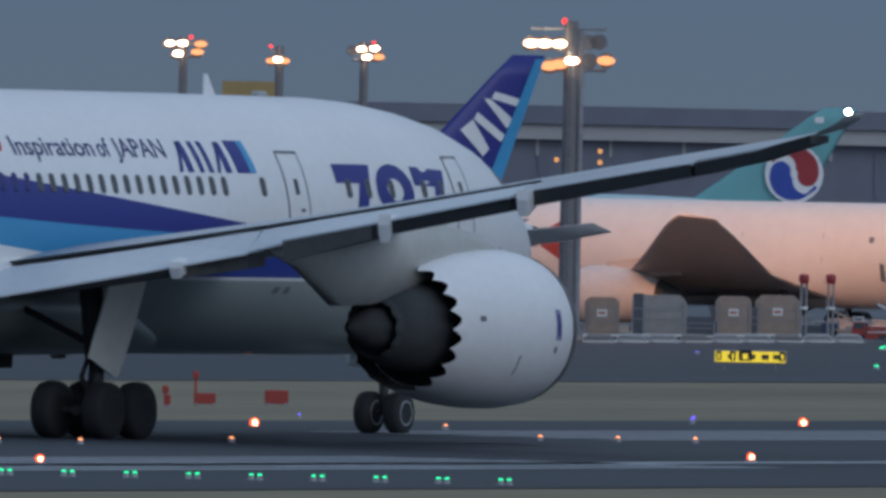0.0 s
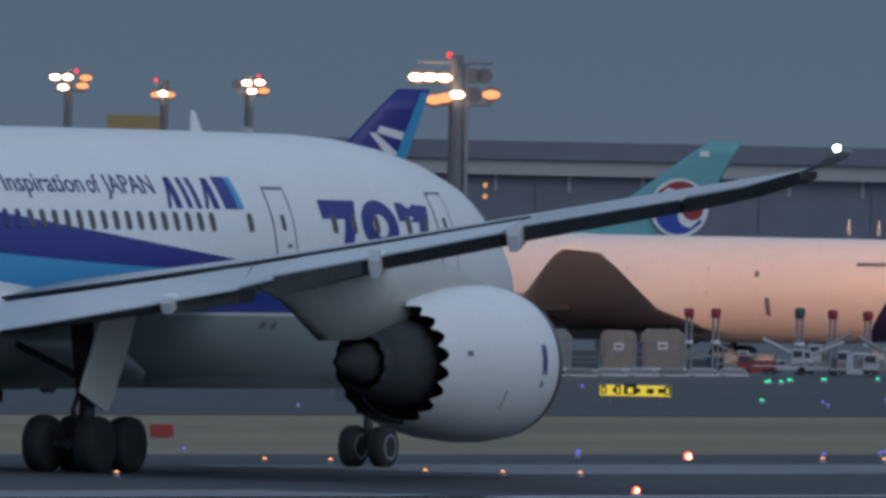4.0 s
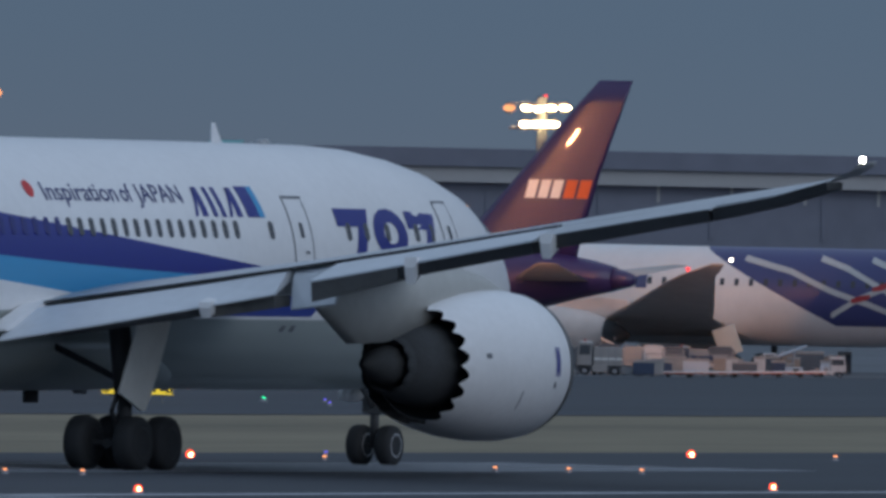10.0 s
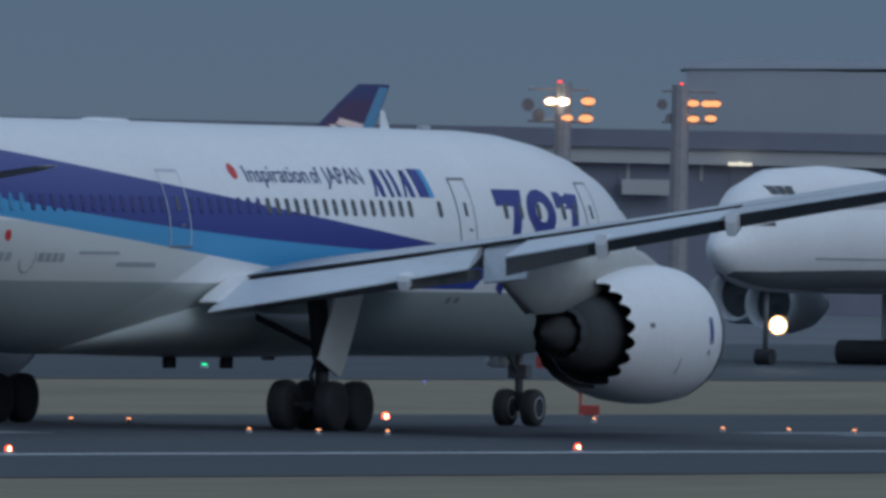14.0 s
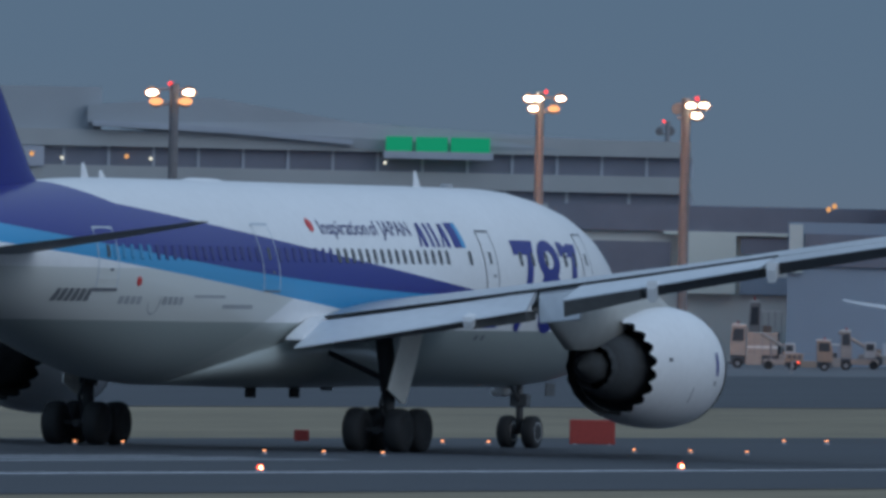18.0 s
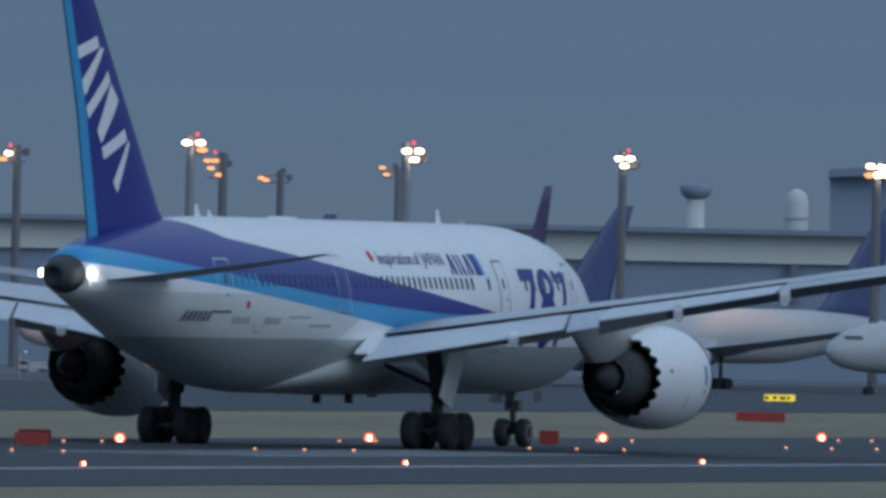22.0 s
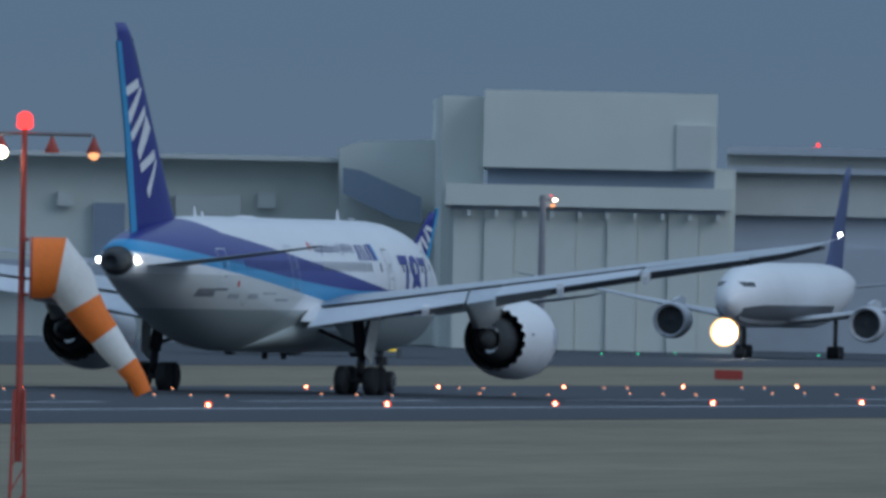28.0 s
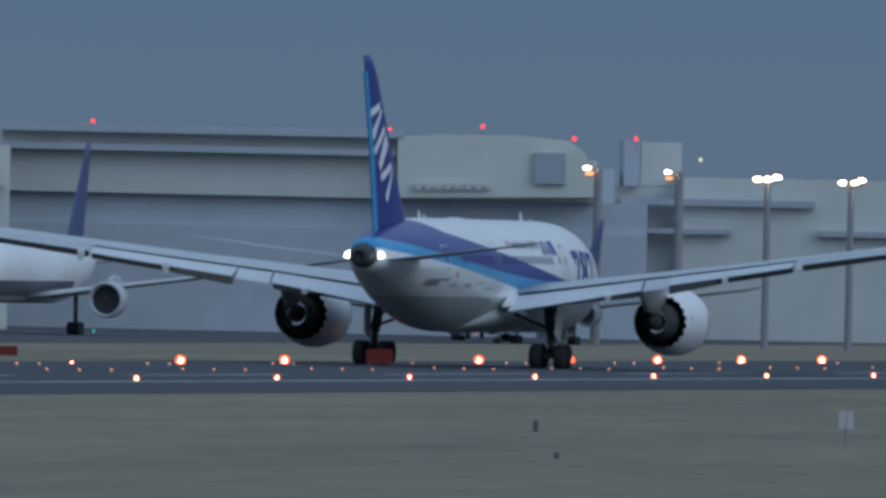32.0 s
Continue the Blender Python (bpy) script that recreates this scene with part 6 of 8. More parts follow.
def on_special(y0, z0):
    return lambda u, v: skin(y0 - u, z0 + v, -1, 0.03)[0] * 0.66 + Vector((0, 0, -0.1))


for digit, y0 in (("7", 19.2), ("8", 17.1), ("7", 15.05)):
    letters(digit, 1.65, 2.3, M_HAZENAVY, SPECIAL, "numeral", on_special(y0, 3.25), "large dull navy numeral", 0.05)
for y, dy in ((9.3, 0.62), (8.5, 0.62), (7.7, 0.62), (6.75, 0.75)):
    side_band(SPECIAL, 0.66, -0.1, [(y, 5.55, 6.4), (y - dy, 5.55, 6.4)], M_HAZENAVY, "plain navy block")
side_band(SPECIAL, 0.66, -0.1, [(-17.4, 5.35, 6.02), (-18.5, 5.35, 6.02)], M_WHITE, "white patch")
side_band(SPECIAL, 0.66, -0.1, [(-17.7, 5.55, 5.82), (-18.2, 5.55, 5.82)], M_REDMARK, "small red spot")
# Fin colour greyed a little for haze.
FOUR = parked_plane("large white four-engine airliner with a violet-blue tail", (-376.2, 823.15, 4.72), NOSE, 175.2, 0.66, M_WHITE, mat("violet_blue_fin", (0.06, 0.075, 0.17), 0.45), lift=1.55, engines=2, tall=1.5, hang=1.3, windows=False, sweep=-0.35, tip=4,
             fin_mark=tuple((((-17.5 - i * 1.6, 8.6 + i * 1.7), (-24.6 - i * 0.5, 8.9 + i * 1.7), (-24.6 - i * 0.5, 9.05 + i * 1.7), (-17.6 - i * 1.6, 8.75 + i * 1.7)), M_WHITE) for i in range(4)))
# The underside's shade is put into a dark grey band.
side_band(FOUR, 0.66, 1.55, [(28.4, 3.0, 3.25), (27.2, 2.65, 3.25), (25.8, 2.4, 3.25), (24, 2.25, 3.3), (18, 2.1, 3.4), (6, 2.1, 3.5), (-6, 2.1, 3.6), (-14, 2.7, 3.9)], M_SHADEMARK, "dark grey band painted for belly shade")
side_band(FOUR, 0.66, 1.55, [(22, 4.0, 4.1), (10, 4.0, 4.1), (-2, 4.05, 4.15), (-14, 4.3, 4.4)], M_GREY, "thin grey cheat line")
parked_plane("white airliner with a red and navy tail seen from behind", (-440.1, 1170.0, 9.98), TIP, 354.6, 0.50, M_HAZEWHITE, band_paint("red_navy_fin", (0.06, 0.085, 0.20), (0.28, 0.035, 0.05), 6.6, 8.3), lift=0.3, tall=1.27, windows=False, tip=1)
parked_plane("white airliner with a red and navy tail", (-436.6, 1213.9, 3.25), NOSE, 157.6, 0.46, M_HAZEWHITE, M_HAZENAVY, lift=0.8, tall=1.22, windows=False, fin_mark=((((-20.4, 13.0), (-26.4, 13.0), (-25.2, 9.0), (-18.0, 9.0)), M_REDMARK),))
parked_plane("white airliner with a navy tail on the far apron", (-420.3, 1272.4, 10.44), TIP, 143.3, 0.50, M_HAZEWHITE, M_HAZENAVY, lift=0.5, tall=1.31, windows=False)
parked_plane("white airliner with a navy tail on the far apron", (-407.1, 1281.9, 10.76), TIP, 142.7, 0.50, M_HAZEWHITE, M_HAZENAVY, lift=0.5, tall=1.36, windows=False)
parked_plane("white airliner with a navy tail and a pink root", (-382.7, 1263.3, 9.02), TIP, 144.9, 0.47, M_HAZEWHITE, M_HAZENAVY, lift=0.3, windows=False)
parked_plane("airliner with a dark tail seen end-on", (-443.8, 1327.8, 11.73), TIP, 177.0, 0.56, M_HAZEWHITE, tall=1.42, windows=False, fin=mat("plum_fin", (0.07, 0.05, 0.12), 0.5))
parked_plane("white airliner with a violet tail beyond the taxiway", (-370.8, 1287.7, 7.15), TIP, 146.1, 0.42, M_HAZEWHITE, mat("mauve_fin", (0.12, 0.05, 0.16), 0.5))
GREENONE = parked_plane("green and white airliner turned towards the runway", (-312.7, 1075.5, 2.77), NOSE, 186.0, 0.48, band_paint("green_white", (0.52, 0.57, 0.55), (0.035, 0.12, 0.07), 0.0, 2.35), M_WHITE)
parked_plane("airliner with a red and yellow tail", (-367.8, 1246.9, 5.20), TIP, 116.5, 0.33, M_HAZEWHITE, M_RED, fin_mark=((((-22.0, 14.5), (-26.5, 14.5), (-25.8, 12.5), (-20.6, 12.5)), mat("yellow_mark", (0.30, 0.20, 0.06), 0.5)),))
parked_plane("white airliner with a navy and azure sash on the far taxiway", (-380.4, 1451.0, 3.20), NOSE, 166.5, 0.56, M_LIVERY, M_NAVY, lift=0.5, tall=0.93, windows=False, fin_mark=THREE)
HEADON = parked_plane("white airliner taxiing head-on with its landing light lit", (-375.2, 1574.9, 3.97), NOSE, 181.4, 0.72, M_WHITE, M_HAZENAVY, lift=0.75, tall=1.12, windows=False)
# Belly shade painted as a dark grey band on this one too.
side_band(HEADON, 0.72, 0.75, [(28.2, 3.0, 3.9), (27.2, 2.65, 4.0), (25.8, 2.4, 4.1), (24, 2.25, 4.2), (18, 2.1, 4.2), (6, 2.1, 4.2), (-8, 2.1, 4.2)], M_SHADEMARK, "dark grey belly band with shade painted in")
# Grey body paint stands in for haze over the farthest aircraft.
M_HAZEGREY = mat("haze_grey_paint", (0.20, 0.225, 0.25), 0.55, 0, 0.08, 0.6)
parked_plane("grey airliner with a navy tail beyond the far taxiway", (-363.6, 1650.4, 9.15), TIP, 222.4, 0.44, M_HAZEGREY, M_HAZENAVY, M_HAZEGREY, windows=False, tip=4)
FRONT = parked_plane("dark-tailed airliner seen from the front on the far taxiway", (-344.5, 1603.4, 3.17), NOSE, 174.1, 0.47, M_HAZEGREY, M_HAZENAVY, M_HAZEGREY, lift=1.0, windows=False)


def attach(parent, name, bm, material, label=""):
    """A part given in world places, hung on a standing thing."""
    bmesh.ops.transform(bm, matrix=parent.matrix_basis.inverted(), verts=bm.verts)
    return part(name, bm, material, parent, label, True)


# Amber balls and oversized cores imitate bloom around the landing lights.
G_HALO = glow("amber_halo", (1.0, 0.52, 0.18), 3.2)
attach(HEADON, "landing_light_halo", ball((-372.5, 1562.2, 1.87), 0.98, 14), G_HALO, "glowing amber ball in place of lamp bloom")
attach(HEADON, "landing_light", ball((-372.3, 1561.6, 1.87), 0.78, 14), G_HEAD, "dazzling landing light")
attach(FRONT, "beacon", ball((-340.7, 1588.9, 5.44), 0.32, 10), G_RED, "red beacon")
attach(FRONT, "beacon", ball((-340.3, 1583.8, 1.87), 0.30, 10), G_EDGECORE, "red lower beacon")
attach(FRONT, "wing_light", ball((-338.4, 1589.4, 3.39), 0.26, 10), G_EDGECORE, "red wing light")
attach(FOUR, "landing_light_halo", ball((-364.2, 802.2, 1.74), 0.36, 14), G_HALO, "glowing amber ball in place of lamp bloom")
attach(FOUR, "landing_light", ball((-363.8, 801.3, 1.74), 0.27, 14), G_HEAD, "dazzling landing light")
attach(GREENONE, "landing_light_halo", ball((-307.1, 1057.3, 1.60), 0.30, 14), G_HALO, "glowing amber ball in place of lamp bloom")
attach(GREENONE, "landing_light", ball((-306.8, 1056.3, 1.61), 0.21, 14), G_HEAD, "dazzling landing light")
attach(SPECIAL, "wing_light", ball((-434.3, 869.6, 4.44), 0.10, 10), G_RED, "red wing light")
attach(SPECIAL, "wing_light", ball((-433.78, 872.63, 4.85), 0.055, 10), G_WHITE, "white wing light")
door = box(-0.5, 0.5, -0.04, 0.04, -0.62, 0.62, 0.02)
bmesh.ops.transform(door, matrix=Matrix.Translation((-436.3, 877.5, 1.42)) @ Matrix.Rotation(0.45, 4, "Z") @ Matrix.Rotation(radians(-20), 4, "Y"), verts=door.verts)
attach(SPECIAL, "gear_door", door, M_CARGODOOR, "pale open gear door")
attach(SPECIAL, "tail_light", ball((-419.2, 880.3, 3.93), 0.10, 10), G_HEAD, "white tail light")
attach(SPECIAL, "tail_light", ball((-418.6, 880.5, 4.61), 0.06, 10), G_WHITE, "white tail light")


# ---- lights along the runway ----
def edge_light(r, place, label, core):
    T = thing("runway_edge_light", label, "light", "runway edge lights", m=Matrix.Translation(place))
    part("base", rod((0, 0, 0), (0, 0, 0.06), 0.16, 0.13, 12), M_GALV, T)
    lens = part("lens", ball((0, 0, 0.06 + r * 0.6), r, 14), G_EDGE, T, "glowing orange lens", True)
    c = Vector((-place[0], -place[1], 0)).normalized() * r * 0.55
    part("lamp", ball(c + Vector((0, 0, 0.06 + r * 0.6)), r * 0.58, 12), core, lens, "bright lamp", True)
    return T


def row_of_lights(z, factor, x, y0, step, bend, ks, sizes, label):
    """A row of edge lights: positions along a slowly closing spacing, larger lamps farther out."""
    made = {}
    for k in ks:
        y = y0 + step * k - bend * k * k
        r = [v for limit, v in sizes if y < limit][0]
        m = Matrix.Translation((x * factor, y * factor, z))
        if r in made:
            copy_thing(made[r], m)
        else:
            made[r] = edge_light(r, (x * factor, y * factor, z), label, G_EDGECORE)


row_of_lights(0.02, 0.984, -253.5, 479.0, 33.6, 0.07, range(-6, 44), ((900, 0.095), (9999, 0.14)), "small glowing orange runway edge light")
row_of_lights(-0.03, 0.990, -288.0, 517.0, 30.2, 0.075, [k for k in range(-5, 48) if k not in (4, 5, 6)], ((740, 0.12), (960, 0.19), (1235, 0.10), (9999, 0.28)), "glowing orange runway light on the far edge")


def flush_light(name, place, r, material, label, group):
    bm = bmesh.new()
    bmesh.ops.create_cone(bm, cap_ends=True, segments=10, radius1=r * 1.6, radius2=r * 0.9, depth=0.10, matrix=Matrix.Translation((0, 0, 0.05)))
    for f in bm.faces:
        f.material_index = 1 if f.normal.z > 0.9 else 0
    ob = solo(name, bm, [M_GALV, material], label, "light", group, m=Matrix.Translation(place))
    dome = bmesh.new()
    bmesh.ops.create_uvsphere(dome, u_segments=10, v_segments=6, radius=r, matrix=Matrix.Translation((0, 0, 0.11)) @ Matrix.Diagonal((1, 1, 0.6, 1)))
    part("lens", dome, material, ob, "", True)
    return ob


inset = flush_light("inset_light", (-268.0, 480, 0.02), 0.06, G_SMALL, "small warm light set into the runway", "runway inset lights")
for k in range(-3, 36):
    y = 498 + 30.6 * k
    for j in range(3):
        copy_thing(inset, Matrix.Translation((-269.4 + j * 1.3, y + j * 1.6, 0.02)))
    for j in range(2):
        copy_thing(inset, Matrix.Translation((-281.6 + j * 0.7, y + 14 + j * 2.2, 0.02)))
green = flush_light("green_light", (-240.8, 421.4, 0.02), 0.055, G_GREEN, "green light in a row across the runway end", "green runway lights")
for i in range(-2, 9):
    for j in (0.0, 0.16):
        if i or j:
            copy_thing(green, Matrix.Translation((-240.8 + 1.10 * i + j, 421.4 + 0.72 * i + j * 0.5, 0.02)))
TG = [(-407.7, 780.8, 0.00), (-406.5, 779.7, 0.00), (-410.6, 788.2, 0.00), (-412.4, 794.7, 0.00), (-414.6, 803.4, 0.00), (-367.4, 703.3, 0.00), (-366.5, 783.2, 0.00), (-364.6, 783.2, 0.00), (-364.8, 786.6, 0.00), (-366.1, 790.4, 0.00), (-363.8, 751.4, 0.00), (-364.4, 752.5, 0.00), (-365.5, 765.9, 0.00),
      (-364.4, 786.2, 0.00), (-370.7, 792.2, 0.00), (-364.0, 1022.3, 0.00), (-361.9, 1027.5, 0.00), (-404.8, 1144.5, 0.00), (-404.2, 1153.0, 0.00), (-404.9, 1160.9, 0.00), (-382.8, 1568.5, 0.00), (-383.5, 1582.2, 0.00), (-386.5, 1605.9, 0.00), (-380.1, 1623.5, 0.00), (-419.9, 1880.2, 0.00), (-424.9, 1924.9, 0.00),
      (-421.8, 1946.0, 0.00), (-428.2, 2013.5, 0.00), (-426.0, 2013.8, 0.00), (-430.2, 2044.7, 0.00), (-455.5, 2214.8, 0.00), (-456.1, 2223.9, 0.00), (-464.6, 2272.2, 0.00), (-451.0, 2222.4, -0.00), (-441.4, 2057.1, 0.00), (-442.5, 2073.3, -0.00), (-440.9, 2085.2, -0.00), (-445.3, 2115.7, -0.00), (-446.0, 2125.6, 0.00), (-443.8, 2129.2, -0.00), (-448.3, 2160.3, -0.00), (-452.9, 2191.4, 0.00), (-450.4, 2191.7, -0.00), (-447.6, 2185.9, 0.00), (-397.6, 1923.5, 0.00), (-398.3, 1937.3, 0.00), (-399.6, 1876.7, 0.00), (-400.3, 1891.7, 0.00), (-408.1, 781.8, 0.00), (-411.0, 789.1, 0.00), (-412.9, 795.5, 0.00), (-415.6, 1398.9, 0.00), (-416.2, 1406.6, 0.00)]
TB = [(-366.9, 706.9, 0.00), (-359.6, 693.2, 0.00), (-370.7, 719.0, 0.00), (-370.2, 723.5, -0.00), (-395.6, 743.1, 0.00), (-292.8, 528.0, -0.00), (-289.7, 544.1, 0.00), (-356.1, 649.6, -0.00), (-395.5, 743.0, 0.00), (-286.9, 662.6, 0.00), (-289.0, 542.7, 0.00), (-286.6, 538.2, 0.00), (-286.6, 552.3, 0.00), (-289.2, 560.9, 0.00), (-288.0, 558.3, 0.00), (-290.3, 1053.7, 0.00), (-289.1, 1053.0, 0.00), (-334.4, 707.7, 0.00)]
tg = flush_light("taxiway_light", TG[0], 0.085, G_GREEN, "small green taxiway light", "green taxiway lights")
for p in TG[1:]:
    copy_thing(tg, Matrix.Translation((p[0], p[1], 0.03)))
tb = flush_light("taxiway_light", TB[0], 0.048, G_BLUE, "small blue taxiway edge light", "blue taxiway lights")
for p in TB[1:]:
    copy_thing(tb, Matrix.Translation((p[0], p[1], 0.03)))


# ---- signs and boards ----
def facing_pose(p, z=0.0):
    """Upright, with local -Y towards the viewing spot."""
    return Matrix.Translation((p[0], p[1], z)) @ Matrix.Rotation(-math.atan2(p[0], p[1]), 4, "Z")


def taxi_sign(p, w, h, face, label, bars=6, raised=0.25):
    S = thing("taxiway_sign", label, "sign", "taxiway signs", m=facing_pose(p))
    c = part("case", box(-w / 2, w / 2, -0.1, 0.12, raised, raised + h, 0.02), M_GALV, S)
    f = part("face", box(-w / 2 + 0.03, w / 2 - 0.03, -0.12, -0.104, raised + 0.03, raised + h - 0.03), face, c, "lit face")
    for i in range(bars):
        a = -w / 2 + 0.08 + (w - 0.16) * i / bars
        b = a + (w - 0.16) / bars * (0.45 + 0.35 * ((i * 7) % 3) / 2)
        part("writing_bar", box(a, b, -0.128, -0.122, raised + h * (0.28 + 0.05 * (i % 2)), raised + h * 0.70), M_WINGDARK, f)
    if w > 2:
        for a, b, z in ((-w * 0.47, -w * 0.40, 0.0), (-w * 0.28, -w * 0.20, 0.0), (w * 0.40, w * 0.485, 0.0), (-w * 0.16, w * 0.02, 0.06)):
            part("dark_panel", box(a, b, -0.135, -0.129, raised + 0.03 + h * 0.12, raised + h * 0.92 + z), M_WINGDARK, f, "black sign panel")
            part("panel_mark", box(a + (b - a) * 0.3, b - (b - a) * 0.3, -0.14, -0.136, raised + h * 0.3, raised + h * 0.75), face, f)
    for x in (-w * 0.35, w * 0.35):
        part("leg", rod((x, 0, 0), (x, 0, raised + 0.02), 0.03, n=8), M_GALV, S)


taxi_sign((-365.8, 691.0, 0.00), 2.45, 0.42, G_SIGNYELLOW, "long yellow lit taxiway sign with black marks")
taxi_sign((-314.3, 726.8, 0.00), 1.75, 0.50, G_SIGNRED, "red lit taxiway sign with pale marks")
taxi_sign((-332.6, 762.2, 0.00), 0.85, 0.52, G_SIGNYELLOW, "yellow lit taxiway sign on short legs", 2)
taxi_sign((-360.1, 1114.4, 0.00), 1.6, 0.38, G_SIGNYELLOW, "yellow lit taxiway sign on short legs", 4)
taxi_sign((-479.8, 2170.4, -0.00), 2.2, 0.42, G_SIGNYELLOW, "long yellow lit taxiway sign with black marks", 5)
taxi_sign((-438.1, 2024.5, 0.00), 1.2, 0.42, G_SIGNYELLOW, "yellow lit taxiway sign on short legs", 3)
taxi_sign((-334.8, 1603.9, 0.00), 1.6, 0.5, G_SIGNRED, "red lit taxiway sign with pale marks", 4)
taxi_sign((-473.0, 1922.3, 0.00), 1.2, 0.40, G_SIGNYELLOW, "yellow lit taxiway sign on short legs", 3)
taxi_sign((-382.1, 1504.7, 0.00), 1.4, 0.40, G_SIGNYELLOW, "yellow lit taxiway sign on short legs", 3)
taxi_sign((-377.1, 1313.7, 0.00), 1.0, 0.36, G_SIGNYELLOW, "yellow lit taxiway sign on short legs", 3)


def board(p, w, h, label, pole=0.0):
    B = thing("marker_board", label, "marker board", "orange marker boards", m=facing_pose(p))
    part("panel", box(-w / 2, w / 2, -0.05, 0.25, 0.06, h, 0.03), M_ORANGE, B, "dull orange-red panel")
    for x in (-w * 0.38, w * 0.38):
        part("foot", box(x - 0.05, x + 0.05, -0.12, 0.32, 0.0, 0.08, 0.01), M_GALV, B)
    if pole:
        part("post", rod((-w * 0.42, 0, 0), (-w * 0.42, 0, pole), 0.04, n=8), M_REDPOLE, B)
        part("post_head", box(-w * 0.42 - 0.09, -w * 0.42 + 0.09, -0.09, 0.09, pole, pole + 0.2, 0.03), M_ORANGE, B)


board((-309.1, 556.1, 0.00), 0.66, 0.44, "orange-red marker board on the grass edge")
board((-308.9, 551.7, 0.00), 0.60, 0.36, "orange-red marker board with a short post", 0.75)
board((-306.8, 545.9, 0.00), 0.16, 0.36, "narrow orange-red marker post", 0.4)
board((-288.2, 621.4, -0.00), 0.62, 0.36, "orange-red marker board with a short post", 0.70)
for p, w, h in (((-280.2, 705.2, 0.00), 1.50, 0.86), ((-285.2, 692.3, 0.00), 0.5, 0.42), ((-278.2, 774.5, 0.00), 1.2, 0.5), ((-284.0, 791.0, 0.00), 1.2, 0.5), ((-277.7, 831.1, 0.00), 0.75, 0.6), ((-293.6, 1035.2, 0.00), 1.45, 0.75), ((-281.3, 1272.3, 0.00), 1.5, 0.9), ((-304.1, 1276.6, -0.00), 1.6, 0.6), ((-320.3, 988.5, 0.00), 2.2, 0.5)):
    board(p, w, h, "low orange-red marker board beside the runway")

# barriers along the apron edge
for i, (p, q) in enumerate((((-366.8, 786.7, 0.00), (-367.2, 792.1, 0.00)), ((-367.5, 796.3, 0.00), (-357.1, 777.3, 0.00)), ((-358.5, 771.8, 0.00), (-358.8, 775.6, 0.00)))):
    bm = bmesh.new()
    B = thing("barrier", "low red and white barrier at the apron edge", "barrier", "apron barriers", m=Matrix.Translation((p[0], p[1], 0)))
    n = 4
    for k in range(n):
        a, b = [p[j] + (q[j] - p[j]) * (k + 0.02) / n for j in (0, 1)], [p[j] + (q[j] - p[j]) * (k + 0.98) / n for j in (0, 1)]
        block(B, "barrier_block", a, b, 0.02, 0.48, 0.3, M_ORANGE if k % 3 != 2 else M_WHITECLOTH)


# ---- apron vehicles and equipment ----
# This box grey is muted to stand in for haze.
M_HAZEBOX = mat("haze_grey_box", (0.33, 0.31, 0.30), 0.7, 0, 0.2, 0.8)
M_TANBOX = mat("tan_box", (0.36, 0.27, 0.22), 0.7, 0, 0.2, 0.8)
M_DARKBOX = mat("dark_box", (0.10, 0.11, 0.13), 0.7, 0, 0.2, 0.8)
M_GREENPOST = mat("dark_green_post", (0.06, 0.11, 0.11), 0.6)


def container(p, w, h, material, label, mark=False):
    """An air cargo container with clipped shoulders, ribs and a roller-shutter door, on a low wheeled dolly."""
    C = thing("cargo_container", label, "container", "cargo containers", m=facing_pose(p))
    k, z0 = 0.14 * w, min(0.26, h * 0.22)
    body = loft([[Vector((x, y, z)) for x, z in ((-w / 2, z0), (w / 2, z0), (w / 2, h - k), (w / 2 - k, h), (-w / 2 + k, h), (-w / 2, h - k))] for y in (0, 1.5)])
    b = part("shell", body, material, C)
    part("door", box(-w * 0.38, w * 0.38, -0.025, 0.0, z0 + 0.08, h * 0.86, 0.008), material, b)
    for i in range(2):
        z = z0 + (h - z0) * (0.36 + 0.26 * i)
        part("door_rib", box(-w * 0.38, w * 0.38, -0.045, -0.026, z, z + 0.035), M_GALV, b)
    for x in (-w * 0.43, w * 0.43):
        part("corner_post", box(x - 0.03, x + 0.03, -0.03, -0.003, z0, h - k), M_GALV, b, "pale metal edge")
    part("dolly_deck", box(-w / 2 - 0.06, w / 2 + 0.06, -0.05, 1.55, z0 - 0.09, z0, 0.01), M_WHITECLOTH, C, "pale dolly frame")
    r = (z0 - 0.07) / 2
    for x in (-w * 0.34, w * 0.34):
        for y in (0.05, 1.3):
            part("wheel", rod((x, y, r), (x, y + 0.12, r), r, n=12), M_TYRE, C)
    part("tow_bar", rod((w / 2 + 0.05, 0.2, z0 - 0.06), (w / 2 + 0.3, 0.2, 0.08), 0.025, n=6), M_GALV, C)
    if mark:
        part("label_bar", box(-0.2, 0.2, -0.06, -0.047, h * 0.55, h * 0.72), M_WHITECLOTH, b)
        part("label_line", box(-0.13, 0.13, -0.066, -0.061, h * 0.61, h * 0.66), M_ORANGEMARK, b)


